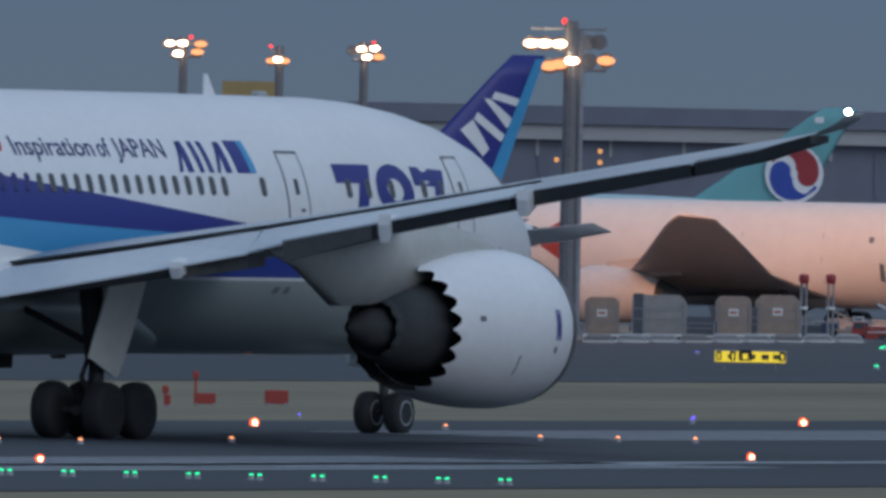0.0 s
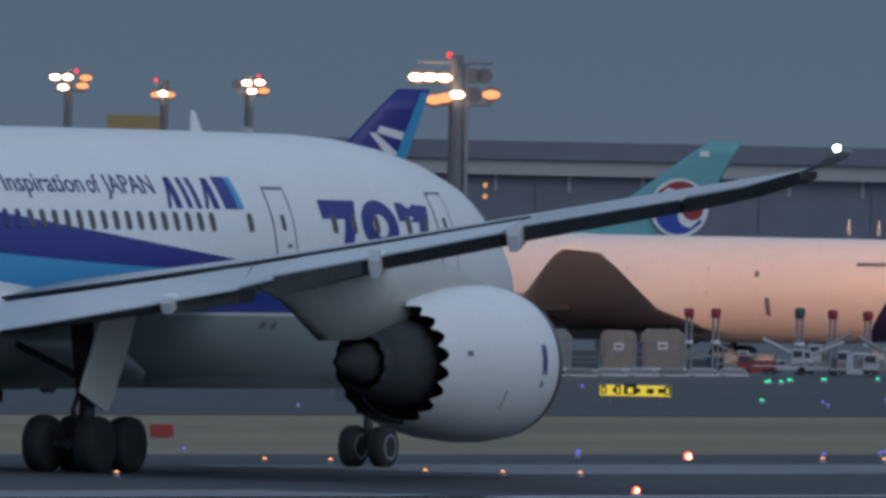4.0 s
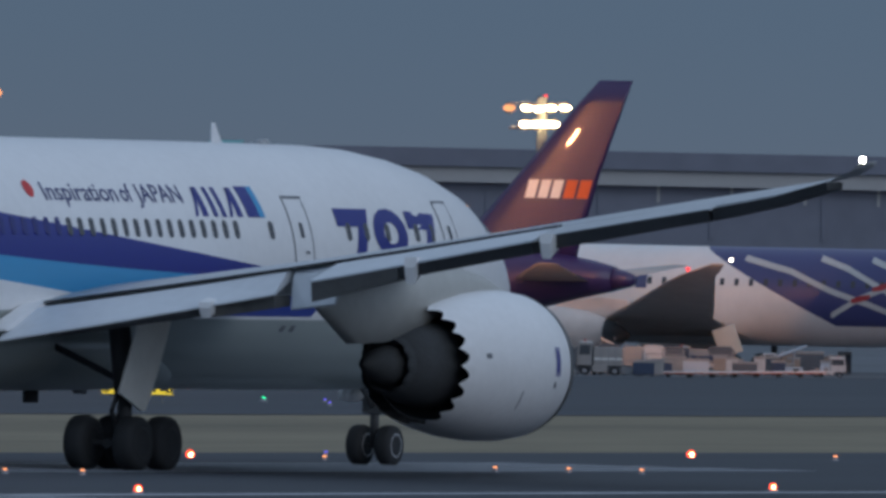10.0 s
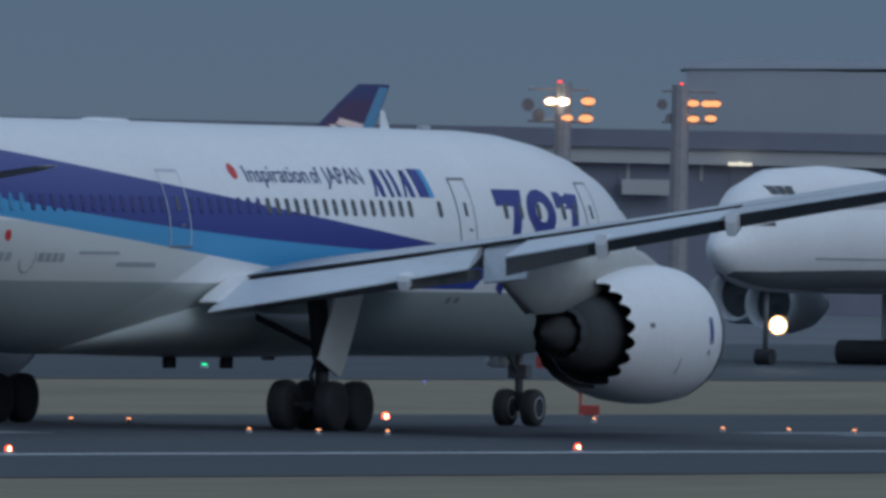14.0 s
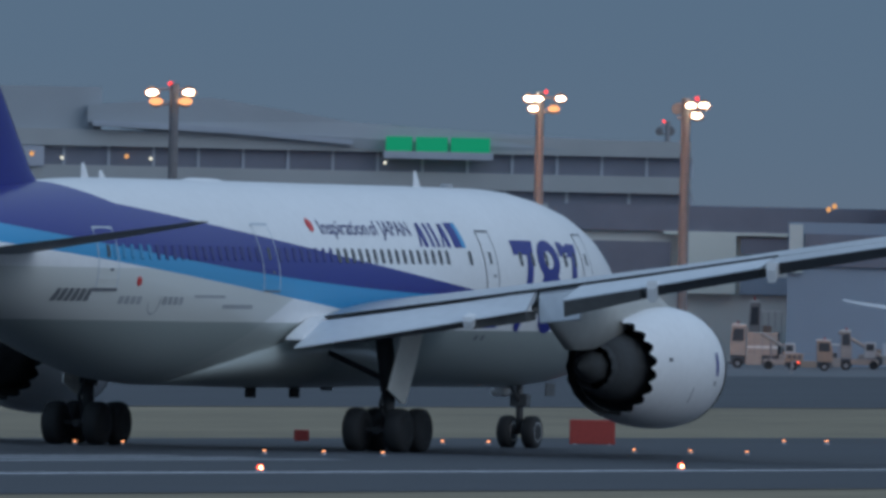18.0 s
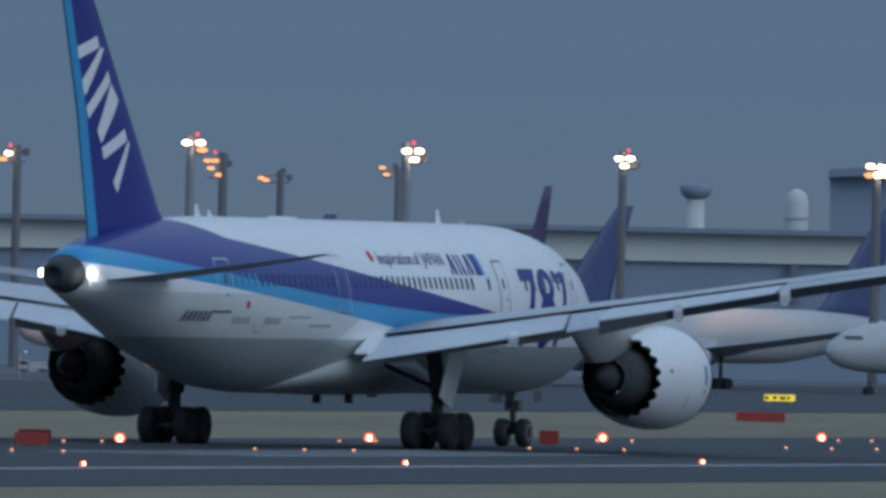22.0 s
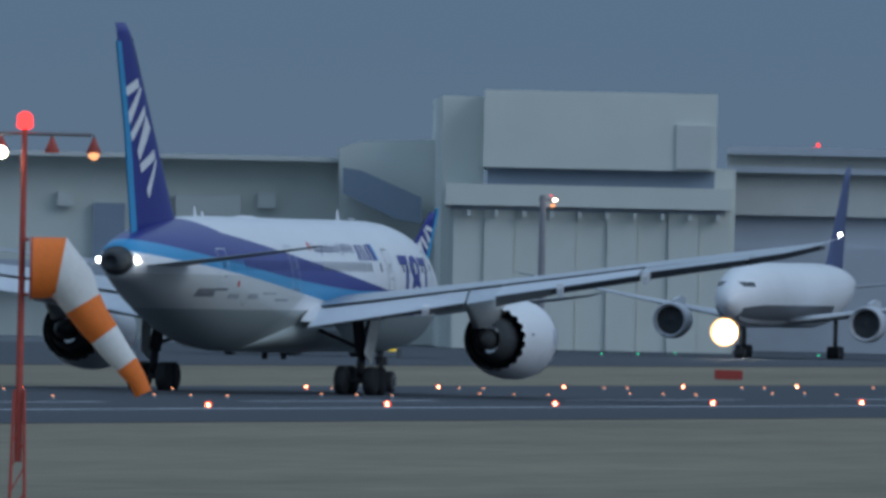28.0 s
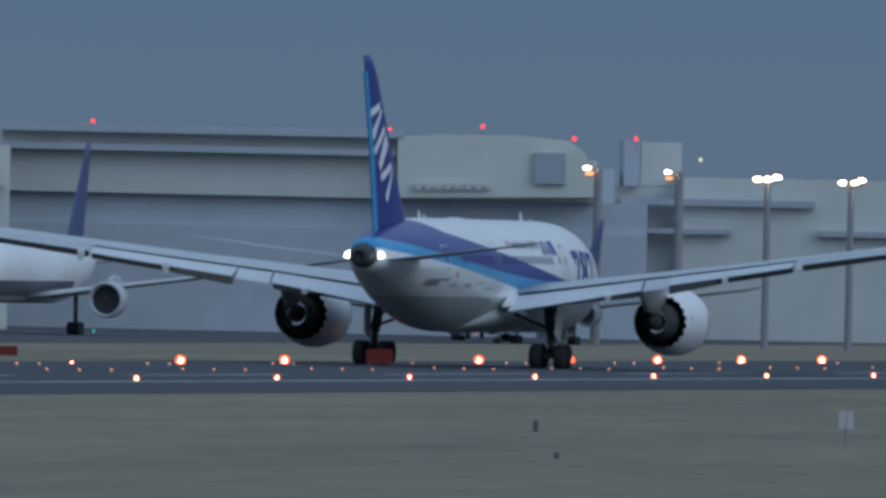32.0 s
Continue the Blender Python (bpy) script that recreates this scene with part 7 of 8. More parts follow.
for x, w, h, m2, mk in ((1068, 1.35, 1.70, M_TANBOX, True), (1130, 0.5, 1.85, M_DARKBOX, False), (1170, 2.0, 1.80, M_HAZEBOX, False), (1234, 1.5, 0.95, M_DARKBOX, False), (1296, 1.45, 1.75, M_TANBOX, True), (1330, 0.5, 1.3, M_DARKBOX, False), (1374, 1.8, 1.80, M_TANBOX, True)):
    container(Vector((-429.6, 805.4, 0.00)) + (Vector((-430.6, 812.1, 0.00)) - Vector((-429.6, 805.4, 0.00))) * (x - 1200) / 100, w, h, m2, "cargo container parked at the apron edge", mk)
for x, w, h, m2 in ((1165, 1.1, 1.25, M_DARKBOX), (1205, 0.9, 1.3, M_HAZEBOX), (1242, 0.9, 1.2, M_DARKBOX), (1282, 1.2, 1.3, M_DARKBOX), (1330, 1.0, 1.2, M_HAZEBOX), (1372, 1.1, 1.3, M_DARKBOX), (1415, 0.9, 1.2, M_HAZEBOX), (1452, 0.9, 1.25, M_TRUCK), (1490, 0.9, 1.2, M_DARKBOX), (1530, 1.1, 1.1, M_HAZEBOX), (1575, 1.2, 1.2, M_DARKBOX)):
    container(Vector((-430.5, 846.1, 0.00)) + (Vector((-431.5, 853.2, 0.00)) - Vector((-430.5, 846.1, 0.00))) * (x - 1200) / 100, w, h, m2, "cargo container in a row at the apron edge")
for x, w, m2 in ((1235, 1.0, M_TRUCK), (1275, 0.9, M_TRUCK), (1320, 1.1, M_HAZEBOX), (1360, 0.9, M_TRUCK), (1400, 0.9, M_HAZEBOX), (1445, 1.0, M_TRUCK)):
    container(Vector((-445.9, 1244.8, 0.00)) + (Vector((-447.5, 1258.8, 0.00)) - Vector((-445.9, 1244.8, 0.00))) * (x - 1200) / 100, w, 0.85, m2, "pale cargo cart far out on the apron")


def service_truck(p, w, h, label, paint=None, cab=0.34, left=True, deck=0.55, turn=0.0):
    """An apron vehicle seen from its side: frame, cab with slanted windscreen, one of four loads, wheels, lamps."""
    paint = paint or M_TRUCK
    T = thing("service_truck", label, "truck", "apron vehicles", m=facing_pose(p) @ Matrix.Rotation(radians(turn), 4, "Z"))
    s = -1 if left else 1
    r = min(0.27, h * 0.14)
    sill = h * 0.30
    part("frame", box(-w / 2 + 0.04, w / 2 - 0.04, 0.12, 1.28, r * 0.8, sill - 0.02, 0.02), M_DARKBOX, T, "dark underframe")
    part("side_skirt", box(-w * 0.17, w * 0.17, 0.0, 1.4, r * 0.75, sill, 0.02), paint, T)
    c0, c1 = s * (w / 2 - w * cab), s * w / 2
    prof = ((c0, sill), (c1, sill), (c1, sill + (h - sill) * 0.42), (c1 - s * w * 0.05, h * 0.97), (c0, h * 0.97))
    k = part("cab", loft([[Vector((x, y, z)) for x, z in prof] for y in (0.02, 1.38)]), paint, T, "driver's cab")
    win = ((c0 + s * w * 0.05, h * 0.62), (c1 - s * w * 0.05, h * 0.62), (c1 - s * w * 0.075, h * 0.90), (c0 + s * w * 0.05, h * 0.90))
    part("side_window", loft([[Vector((x, y, z)) for x, z in win] for y in (-0.01, 0.03)]), M_WINDOW, k)
    part("door_line", box(min(c0, c0 + s * 0.03), max(c0, c0 + s * 0.03), 0.005, 0.02, sill, h * 0.95), M_SEAM, k)
    part("cab_roof", box(min(c0, c1 - s * w * 0.05) - 0.02, max(c0, c1 - s * w * 0.05) + 0.02, 0.0, 1.4, h * 0.965, h * 1.0, 0.01), M_WHITECLOTH, k)
    part("bumper", box(min(c1, c1 + s * 0.05), max(c1, c1 + s * 0.05), 0.05, 1.35, r * 0.8, r * 0.8 + 0.14, 0.02), M_DARKBOX, T)
    part("warning_light", rod(((c0 + c1) / 2, 0.7, h), ((c0 + c1) / 2, 0.7, h * 1.07), 0.045, n=8), M_ORANGE, k)
    b0, b1 = sorted((-s * w / 2, c0 - s * 0.06))
    top = h * (0.34 + deck)
    kind = int(w * 100 + h * 70) % 4
    if kind == 0:
        bx = part("load_box", box(b0, b1, 0.03, 1.37, sill, top, 0.02), paint, T, "closed load box")
        for i in range(1, 4):
            x = b0 + (b1 - b0) * i / 4
            part("panel_rib", box(x - 0.015, x + 0.015, 0.008, 0.028, sill + 0.03, top - 0.03), M_GALV, bx)
        part("waist_stripe", box(b0 + 0.02, b1 - 0.02, 0.012, 0.027, sill + (top - sill) * 0.3, sill + (top - sill) * 0.42), M_WHITECLOTH, bx)
    elif kind == 1:
        part("load_deck", box(b0, b1, 0.02, 1.38, sill - 0.05, sill + 0.02, 0.01), paint, T)
        for i in range(4):
            x, u = b0 + (b1 - b0) * (i + 0.08) / 4, (b1 - b0) / 4 * 0.86
            z = sill + (top - sill) * (0.55 + 0.45 * ((i * 5 + kind) % 3) / 2)
            part("baggage", box(x, x + u, 0.1 + 0.15 * (i % 2), 1.2, sill + 0.02, z, 0.03), (M_DARKBOX, M_TANBOX, M_SLATE, M_HAZEBOX)[i], T, "stacked load")
    elif kind == 2:
        part("load_deck", box(b0, b1, 0.02, 1.38, sill - 0.05, sill + 0.02, 0.01), paint, T)
        part("canopy", box(b0, b1, 0.0, 1.4, top + 0.02, top + 0.08, 0.02), M_WHITECLOTH, T, "pale canopy")
        for i in range(4):
            x = b0 + 0.04 + (b1 - b0 - 0.08) * i / 3
            part("canopy_post", rod((x, 0.06, sill), (x, 0.06, top + 0.03), 0.022, n=6), M_GALV, T)
        part("baggage", box(b0 + 0.1, (b0 + b1) / 2, 0.25, 1.2, sill + 0.02, sill + (top - sill) * 0.6, 0.03), M_TANBOX, T, "stacked load")
        part("baggage", box((b0 + b1) / 2 + 0.05, b1 - 0.12, 0.3, 1.2, sill + 0.02, sill + (top - sill) * 0.4, 0.03), M_DARKBOX, T, "stacked load")
    else:
        part("load_deck", box(b0, b1, 0.02, 1.38, sill - 0.06, sill + 0.02, 0.01), paint, T)
        part("equipment_housing", box(b0 + 0.05, b0 + (b1 - b0) * 0.62, 0.05, 1.35, sill + 0.02, top, 0.04), paint, T, "ribbed equipment housing")
        for i in range(3):
            x = b0 + (b1 - b0) * (0.12 + 0.16 * i)
            part("louvre", box(x, x + (b1 - b0) * 0.1, 0.03, 0.055, sill + (top - sill) * 0.35, sill + (top - sill) * 0.75), M_DARKBOX, T, "dark louvre")
        part("hand_rail", join(rod((b1 - 0.05, 0.06, sill), (b1 - 0.05, 0.06, top), 0.02, n=6), rod((b1 - 0.05, 0.06, top), (b0 + (b1 - b0) * 0.62, 0.06, top), 0.02, n=6)), M_GALV, T)
    for x in (-w * 0.33, w * 0.33):
        for y in (0.0, 1.2):
            t = part("wheel", rod((x, y - 0.02, r), (x, y + 0.2, r), r, n=14), M_TYRE, T)
            part("hub", rod((x, y - 0.035, r), (x, y, r), r * 0.5, n=10), M_GALV, t)


service_truck((-428.3, 827.9, 0.00), 1.95, 0.95, "white boxy apron truck standing side-on", left=False, deck=0.6)
service_truck((-429.3, 834.7, 0.00), 1.25, 0.95, "small white apron tug standing still", deck=0.2, cab=0.5)
service_truck((-432.5, 827.7, 0.00), 1.7, 0.75, "orange apron cart with a low load", M_ORANGE, deck=0.35)
service_truck((-436.1, 851.7, 0.00), 1.9, 1.55, "grey canopied apron vehicle with a cab", M_HAZEBOX, deck=0.6, cab=0.3)
service_truck((-433.9, 851.1, 0.00), 1.4, 1.2, "dark apron loader with a low deck", M_DARKBOX, deck=0.3)
service_truck((-431.5, 825.5, 0.00), 1.6, 0.8, "orange-sided apron loader with a cab", M_ORANGE, deck=0.4)
service_truck((-434.8, 840.6, 0.00), 1.8, 0.95, "white apron truck beside a loader", deck=0.5)


def belt_loader(p, w, h, left, paint, label="pale belt loader with a raised slanting conveyor", lit=False):
    """A conveyor loader: low chassis, slanting belt with side rails, struts, cab and wheels."""
    T = thing("belt_loader", label, "loader", "apron vehicles", m=facing_pose(p))
    s = -1 if left else 1
    r = min(0.24, h * 0.12)
    part("chassis", box(-w * 0.42, w * 0.42, 0.0, 1.4, r * 1.1, h * 0.27, 0.03), paint, T)
    part("engine_cover", box(s * w * 0.05, s * w * 0.05 + w * 0.22, 0.05, 1.3, h * 0.27, h * 0.40, 0.03), M_HAZEBOX, T, "grey engine cover")
    for i in range(4):
        x = -s * w * (0.36 - 0.2 * i)
        part("rail_post", rod((x, 0.13, h * (0.44 + 0.16 * i)), (x, 0.13, h * (0.58 + 0.16 * i)), 0.02, n=6), M_GALV, T)
    a, b = Vector((-s * w * 0.5, 0.7, h * 0.34)), Vector((s * w * 0.5, 0.7, h * 0.98))
    for y in (0.15, 1.25):
        o = Vector((0, y - 0.7, 0))
        part("side_rail", rod(a + o, b + o, h * 0.045, n=6), paint, T)
        part("strut", rod((s * w * 0.22, y, h * 0.28), (s * w * 0.25, y, h * 0.80), 0.05, n=6), M_GALV, T)
    belt = loft([[q + Vector((0, dy, dz)) for dy, dz in ((-0.5, -0.03), (0.5, -0.03), (0.5, 0.03), (-0.5, 0.03))] for q in (a, b)])
    part("belt", belt, M_DARKBOX, T, "dark conveyor belt")
    c = -s * w * 0.22
    k = part("cab", box(c - w * 0.13, c + w * 0.13, 0.0, 0.7, h * 0.30, h * 0.72, 0.05), M_TRUCK, T, "small white cab")
    part("side_window", box(c - w * 0.09, c + w * 0.09, -0.02, 0.0, h * 0.50, h * 0.67), M_WINDOW, k)
    for x in (-w * 0.3, w * 0.3):
        for y in (0.0, 1.2):
            part("wheel", rod((x, y - 0.02, r), (x, y + 0.2, r), r, n=14), M_TYRE, T)
    if lit:
        part("work_lamp", ball((c, 0.0, h * 0.78), 0.055, 8), G_WHITE, T, "white work lamp")


def crate(p, w, h, material, label):
    K = thing("equipment_crate", label, "crate", "apron equipment", m=facing_pose(p))
    part("body", box(-w / 2, w / 2, 0.0, 0.7, 0.08, h * 0.86, 0.02), material, K)
    part("lid", box(-w / 2 - 0.02, w / 2 + 0.02, -0.02, 0.72, h * 0.86, h, 0.02), M_HAZEBOX, K, "pale lid")
    part("front_panel", box(-w * 0.36, w * 0.36, -0.02, 0.0, h * 0.2, h * 0.7, 0.005), material, K)
    for x in (-w * 0.36, w * 0.36):
        part("runner", box(x - 0.05, x + 0.05, 0.0, 0.7, 0.0, 0.08), M_DARKBOX, K)


def lamp_post(p, h, colour):
    T = thing("apron_lamp_post", "thin lamp post with a small lit lamp on the apron", "lamp post", "apron lamp posts", m=facing_pose(p))
    part("post", rod((0, 0, 0), (0, 0, h), 0.06, 0.045, 8), M_GALV, T)
    part("arm", rod((0, 0, h), (0.35, -0.1, h + 0.05), 0.03, n=6), M_GALV, T)
    part("lamp", ball((0.35, -0.12, h), 0.055, 8), colour, T, "small lit lamp", True)


G_FAINT = glow("faint_strip", (0.85, 0.80, 0.66), 0.42)
M_TANKBLUE = mat("dull_blue_paint", (0.04, 0.06, 0.11), 0.55, 0, 0.1, 1)
M_CREAM = mat("cream_paint", (0.43, 0.36, 0.32), 0.5, 0, 0.12, 1)
base12, step12 = Vector((-422.0, 877.8, 0.00)), (Vector((-423.0, 885.3, 0.00)) - Vector((-422.0, 877.8, 0.00))) / 100
for x, w, h, kind, m2, back in ((1085, 2.4, 1.7, 0, M_HAZEBOX, 0), (1120, 1.8, 1.7, 1, M_SLATE, 14), (1150, 1.9, 1.6, 1, M_HAZEBOX, 6), (1185, 1.7, 2.2, 0, M_TRUCK, 2), (1225, 1.6, 1.9, 1, M_CREAM, 12), (1262, 2.0, 1.9, 1, M_CREAM, 0), (1290, 2.2, 2.3, 0, M_TRUCK, 9),
                               (1335, 2.3, 2.0, 0, M_TRUCK, 1), (1365, 1.3, 2.1, 1, M_TRUCK, 10), (1405, 1.7, 1.6, 0, M_HAZEBOX, 6), (1440, 2.3, 1.25, 1, M_CREAM, 0), (1475, 1.9, 2.3, 1, M_CREAM, 14), (1520, 2.2, 1.9, 0, M_HAZEBOX, 8), (1556, 2.0, 1.4, 1, M_TRUCK, 0), (1600, 2.2, 1.8, 0, M_CREAM, 5)):
    q = base12 + step12 * (x - 1200)
    q = q * (1 + back / 1000)
    if kind:
        service_truck(q, w, h, "apron vehicle in a crowded service area", m2, left=(x // 5) % 2 == 0, deck=0.25 + 0.3 * ((x * 7) % 5) / 5)
    else:
        belt_loader(q, w, h, (x // 5) % 2 == 0, m2, lit=x in (1290, 1185))
for p, h, c in (((-427.8, 896.7, 0.00), 2.4, G_DIMWHITE), ((-428.4, 901.4, 0.00), 2.4, G_WHITE), ((-429.7, 910.6, 0.00), 2.4, G_WHITE), ((-426.3, 885.5, 0.00), 2.0, G_DIMWARM), ((-428.1, 898.9, 0.00), 2.6, G_DIMWARM), ((-438.0, 1130.4, 0.00), 0.6, G_EDGE), ((-486.3, 1260.0, 0.00), 2.0, G_RED), ((-486.6, 1262.2, 0.00), 1.3, G_WHITE), ((-436.6, 1213.2, 0.00), 1.5, G_DIMWHITE)):
    lamp_post(p, h, c)
for p, w, h, l, m2 in (((-430.5, 826.2, 0.00), 2.0, 1.5, True, M_TRUCK), ((-430.6, 829.0, 0.00), 2.2, 1.4, False, M_TRUCK), ((-431.8, 836.9, 0.00), 1.8, 1.6, True, M_HAZEBOX), ((-432.7, 833.8, 0.00), 2.0, 1.7, False, M_HAZEBOX), ((-440.1, 839.9, 0.00), 1.8, 1.2, True, M_TANBOX), ((-566.5, 1454.5, 0.00), 2.6, 1.6, False, M_HAZEBOX), ((-586.5, 1526.9, 0.00), 2.6, 1.5, True, M_CREAM), ((-435.7, 1172.5, -0.00), 2.4, 1.4, True, M_HAZEBOX)):
    belt_loader(p, w, h, l, m2)
# loose crates and equipment between the vehicles: two rows from end to end, count, height
pick = random.Random(12)
for p, q, n, tall in (((-427.0, 850.0), (-433.5, 884.0), 26, 0.95), ((-424.5, 880.0), (-434.0, 915.0), 30, 1.25), ((-433.5, 832.0), (-437.5, 862.0), 16, 0.9), ((-437.5, 815.0), (-441.0, 846.0), 16, 0.85), ((-470.0, 1212.0), (-484.0, 1272.0), 26, 1.3)):
    for i in range(n):
        f = (i + pick.uniform(-0.35, 0.35)) / n
        back = pick.uniform(0.998, 1.012)
        crate(((p[0] + (q[0] - p[0]) * f) * back, (p[1] + (q[1] - p[1]) * f) * back, 0.0), pick.uniform(0.35, 1.2), tall * pick.uniform(0.35, 1.1), pick.choice((M_TRUCK, M_HAZEBOX, M_TANBOX, M_CREAM, M_DARKBOX, M_SLATE, M_TANKBLUE)), "small equipment crate standing on the apron")
# a train of low baggage trailers with its tractor
for i in range(7):
    f = i / 6
    q = (-426.6 - 3.0 * f, 853.5 + 18.5 * f, 0.0)
    D = thing("baggage_trailer", "long low pale baggage trailer standing empty", "trailer", "baggage trailers", m=facing_pose(q))
    part("deck", box(-0.62, 0.62, 0, 1.3, 0.17, 0.25, 0.01), M_WHITECLOTH, D, "pale deck")
    part("edge_strip", box(-0.62, 0.62, -0.02, -0.002, 0.17, 0.21), M_ORANGEMARK, D, "orange-red edge strip")
    for x in (-0.42, 0.42):
        part("wheel", rod((x, 0.05, 0.085), (x, 0.17, 0.085), 0.085, n=10), M_TYRE, D)
    part("tow_bar", rod((0.6, 0.3, 0.2), (0.85, 0.3, 0.1), 0.03, n=6), M_GALV, D)
service_truck((-429.9, 874.2, 0.00), 1.5, 0.85, "white baggage tractor at the head of a trailer train", cab=0.45, deck=0.2, left=False)
service_truck((-433.0, 868.0, 0.00), 2.0, 1.2, "dark blue apron loader under a parked wing", M_TANKBLUE, deck=0.35)
belt_loader((-433.0, 861.5, 0.00), 2.2, 1.5, True, M_HAZEBOX)
belt_loader((-434.5, 879.0, 0.00), 2.2, 1.3, False, M_SLATE)
service_truck((-431.0, 855.0, 0.00), 1.9, 1.4, "grey apron truck beside cargo containers", M_HAZEBOX, deck=0.5)
service_truck((-414.6, 883.9, 0.00), 2.3, 1.55, "white apron tug with a glazed cab", left=False, cab=0.45, deck=0.25)
service_truck((-415.7, 893.4, 0.00), 2.2, 1.65, "white apron truck with a tall cab", cab=0.55, deck=0.3)
service_truck((-419.8, 908.6, 0.00), 2.4, 0.9, "low white baggage tractor with a cart", cab=0.3, deck=0.3)
service_truck((-417.1, 887.1, 0.00), 1.3, 0.9, "low grey baggage cart on the apron", M_HAZEBOX, deck=0.3)
service_truck((-422.0, 1066.7, 0.00), 3.0, 1.9, "dark blue tanker truck with red tail lights", M_TANKBLUE, deck=0.6)
for x, y, w, h, kind, m2 in ((1332, 604, 2.6, 2.4, 1, M_CREAM), (1352, 598, 1.9, 3.6, 1, M_HAZEBOX), (1380, 606, 2.2, 2.0, 0, M_HAZEBOX), (1404, 596, 1.8, 4.1, 1, M_CREAM), (1430, 608, 2.6, 1.7, 1, M_TANBOX), (1452, 600, 2.2, 3.2, 0, M_CREAM), (1478, 607, 1.8, 2.2, 1, M_HAZEBOX), (1496, 597, 2.4, 3.9, 1, M_HAZEBOX), (1524, 606, 2.4, 2.1, 0, M_CREAM), (1548, 599, 2.0, 3.4, 1, M_TANBOX), (1578, 605, 2.4, 2.3, 1, M_HAZEBOX), (1612, 600, 2.0, 3.1, 1, M_HAZEBOX), (1650, 606, 2.4, 1.9, 0, M_CREAM)):
    q = Vector((-466.9, 1205.0, 0.00)) + (Vector((-468.7, 1218.3, 0.00)) - Vector((-466.9, 1205.0, 0.00))) * (x - 1400) / 100
    q = q * (1 - (y - 600) * 0.005)
    if kind:
        service_truck(q, w, h, "warmly lit apron vehicle in a crowded far stand", m2, left=x % 4 == 0, deck=0.2 + 0.35 * ((x * 7) % 5) / 5)
    else:
        belt_loader(q, w, h, x % 4 == 0, m2)
service_truck((-414.4, 1042.6, 0.00), 2.2, 1.0, "grey apron tractor on the far apron", M_HAZEBOX, deck=0.4)
service_truck((-464.0, 1368.3, 0.00), 3.6, 1.25, "white apron bus with a red light", cab=0.25, deck=0.62)
service_truck((-461.6, 1420.2, 0.00), 2.8, 1.1, "pale grey service truck on the apron", M_HAZEBOX, deck=0.5)
service_truck((-460.2, 1268.5, 0.00), 2.8, 0.8, "pale baggage cart with tan boxes", M_TANBOX, deck=0.5)
service_truck((-457.9, 1274.8, 0.00), 1.8, 0.75, "white baggage cart on the far apron", deck=0.5)
for p in ((-412.3, 1041.3, 0.95), (-411.7, 1041.6, 0.99), (-426.2, 1068.1, 4.44), (-397.1, 1164.2, 1.10), (-394.3, 1080.3, 0.91)):
    lamp = thing("warning_lamp", "glowing orange-red warning lamp on a thin post", "light", "apron warning lamps", m=facing_pose(p))
    part("post", rod((0, 0, 0), (0, 0, p[2]), 0.03, n=6), M_GALV, lamp)
    part("lens", ball((0, 0, p[2]), 0.14, 8), G_EDGE, lamp, "glowing orange lens", True)


def apron_post(p, h, head, label):
    S = thing("apron_post", label, "post", "apron equipment posts", m=facing_pose(p))
    part("post", join(rod((-0.1, 0, 0), (-0.1, 0, h - 0.2), 0.05, n=8), rod((0.1, 0, 0), (0.1, 0, h - 0.2), 0.05, n=8)), M_GALV, S)
    part("collar", rod((0, 0, h * 0.45), (0, 0, h * 0.5), 0.2, n=10), M_WHITECLOTH, S)
    part("head", spun([(h - 0.35, 0.16), (h - 0.25, 0.20), (h - 0.02, 0.21), (h + 0.04, 0.14)], (0, 0, 0), 14, "Z", True), head, S, "bulky head", True)


for p, h, m2 in (((-439.2, 834.2, 0.00), 2.55, M_REDMARK), ((-439.8, 837.7, 0.00), 2.55, M_REDMARK), ((-430.3, 826.9, 0.00), 2.70, M_GREENPOST), ((-433.9, 836.7, 0.00), 2.60, M_REDMARK), ((-434.5, 841.0, 0.00), 2.55, M_REDMARK), ((-432.3, 830.7, 0.00), 2.6, M_GREENPOST), ((-435.4, 847.2, 0.00), 2.35, M_TRUCK), ((-436.0, 851.0, 0.00), 2.3, M_TRUCK)):
    apron_post(p, h, m2, "twin-tube apron post with a bulky head")
for p in ((-610.2, 1134.3, 7.70), (-610.2, 1134.3, 7.07), (-612.3, 1133.1, 7.18), (-587.4, 1146.2, 6.86), (-587.0, 1146.5, 6.87), (-586.6, 1146.7, 6.91), (-550.1, 1164.6, 5.20), (-547.8, 1165.7, 5.25), (-463.6, 1201.7, 8.77), (-463.3, 1201.8, 8.96), (-526.7, 1236.5, 11.15), (-547.6, 1165.8, 4.80)):
    attach(H1, "wall_light", ball(p, 0.15, 8), G_DIMWARM, "warm glowing wall lamp")
for H, spots in ((H1, ((-534.5, 1171.8, 8.40), (-565.4, 1157.3, 6.99), (-548.8, 1165.2, 7.53))), (H11, ((-364.1, 1760.8, 13.98),)), (H9, ((-381.4, 1716.1, 2.86), (-379.2, 1716.6, 4.20))), (H6, ((-427.4, 1695.0, 4.08), (-422.1, 1696.3, 5.52))), (H5, ((-483.3, 1623.6, 6.31), (-470.3, 1627.4, 6.49))), (H6, ((-485.3, 1679.3, 6.46), (-486.7, 1678.9, 4.81)))):
    for p in spots:
        attach(H, "wall_light", ball(p, 0.15, 8), G_DIMWHITE, "white glowing wall lamp")

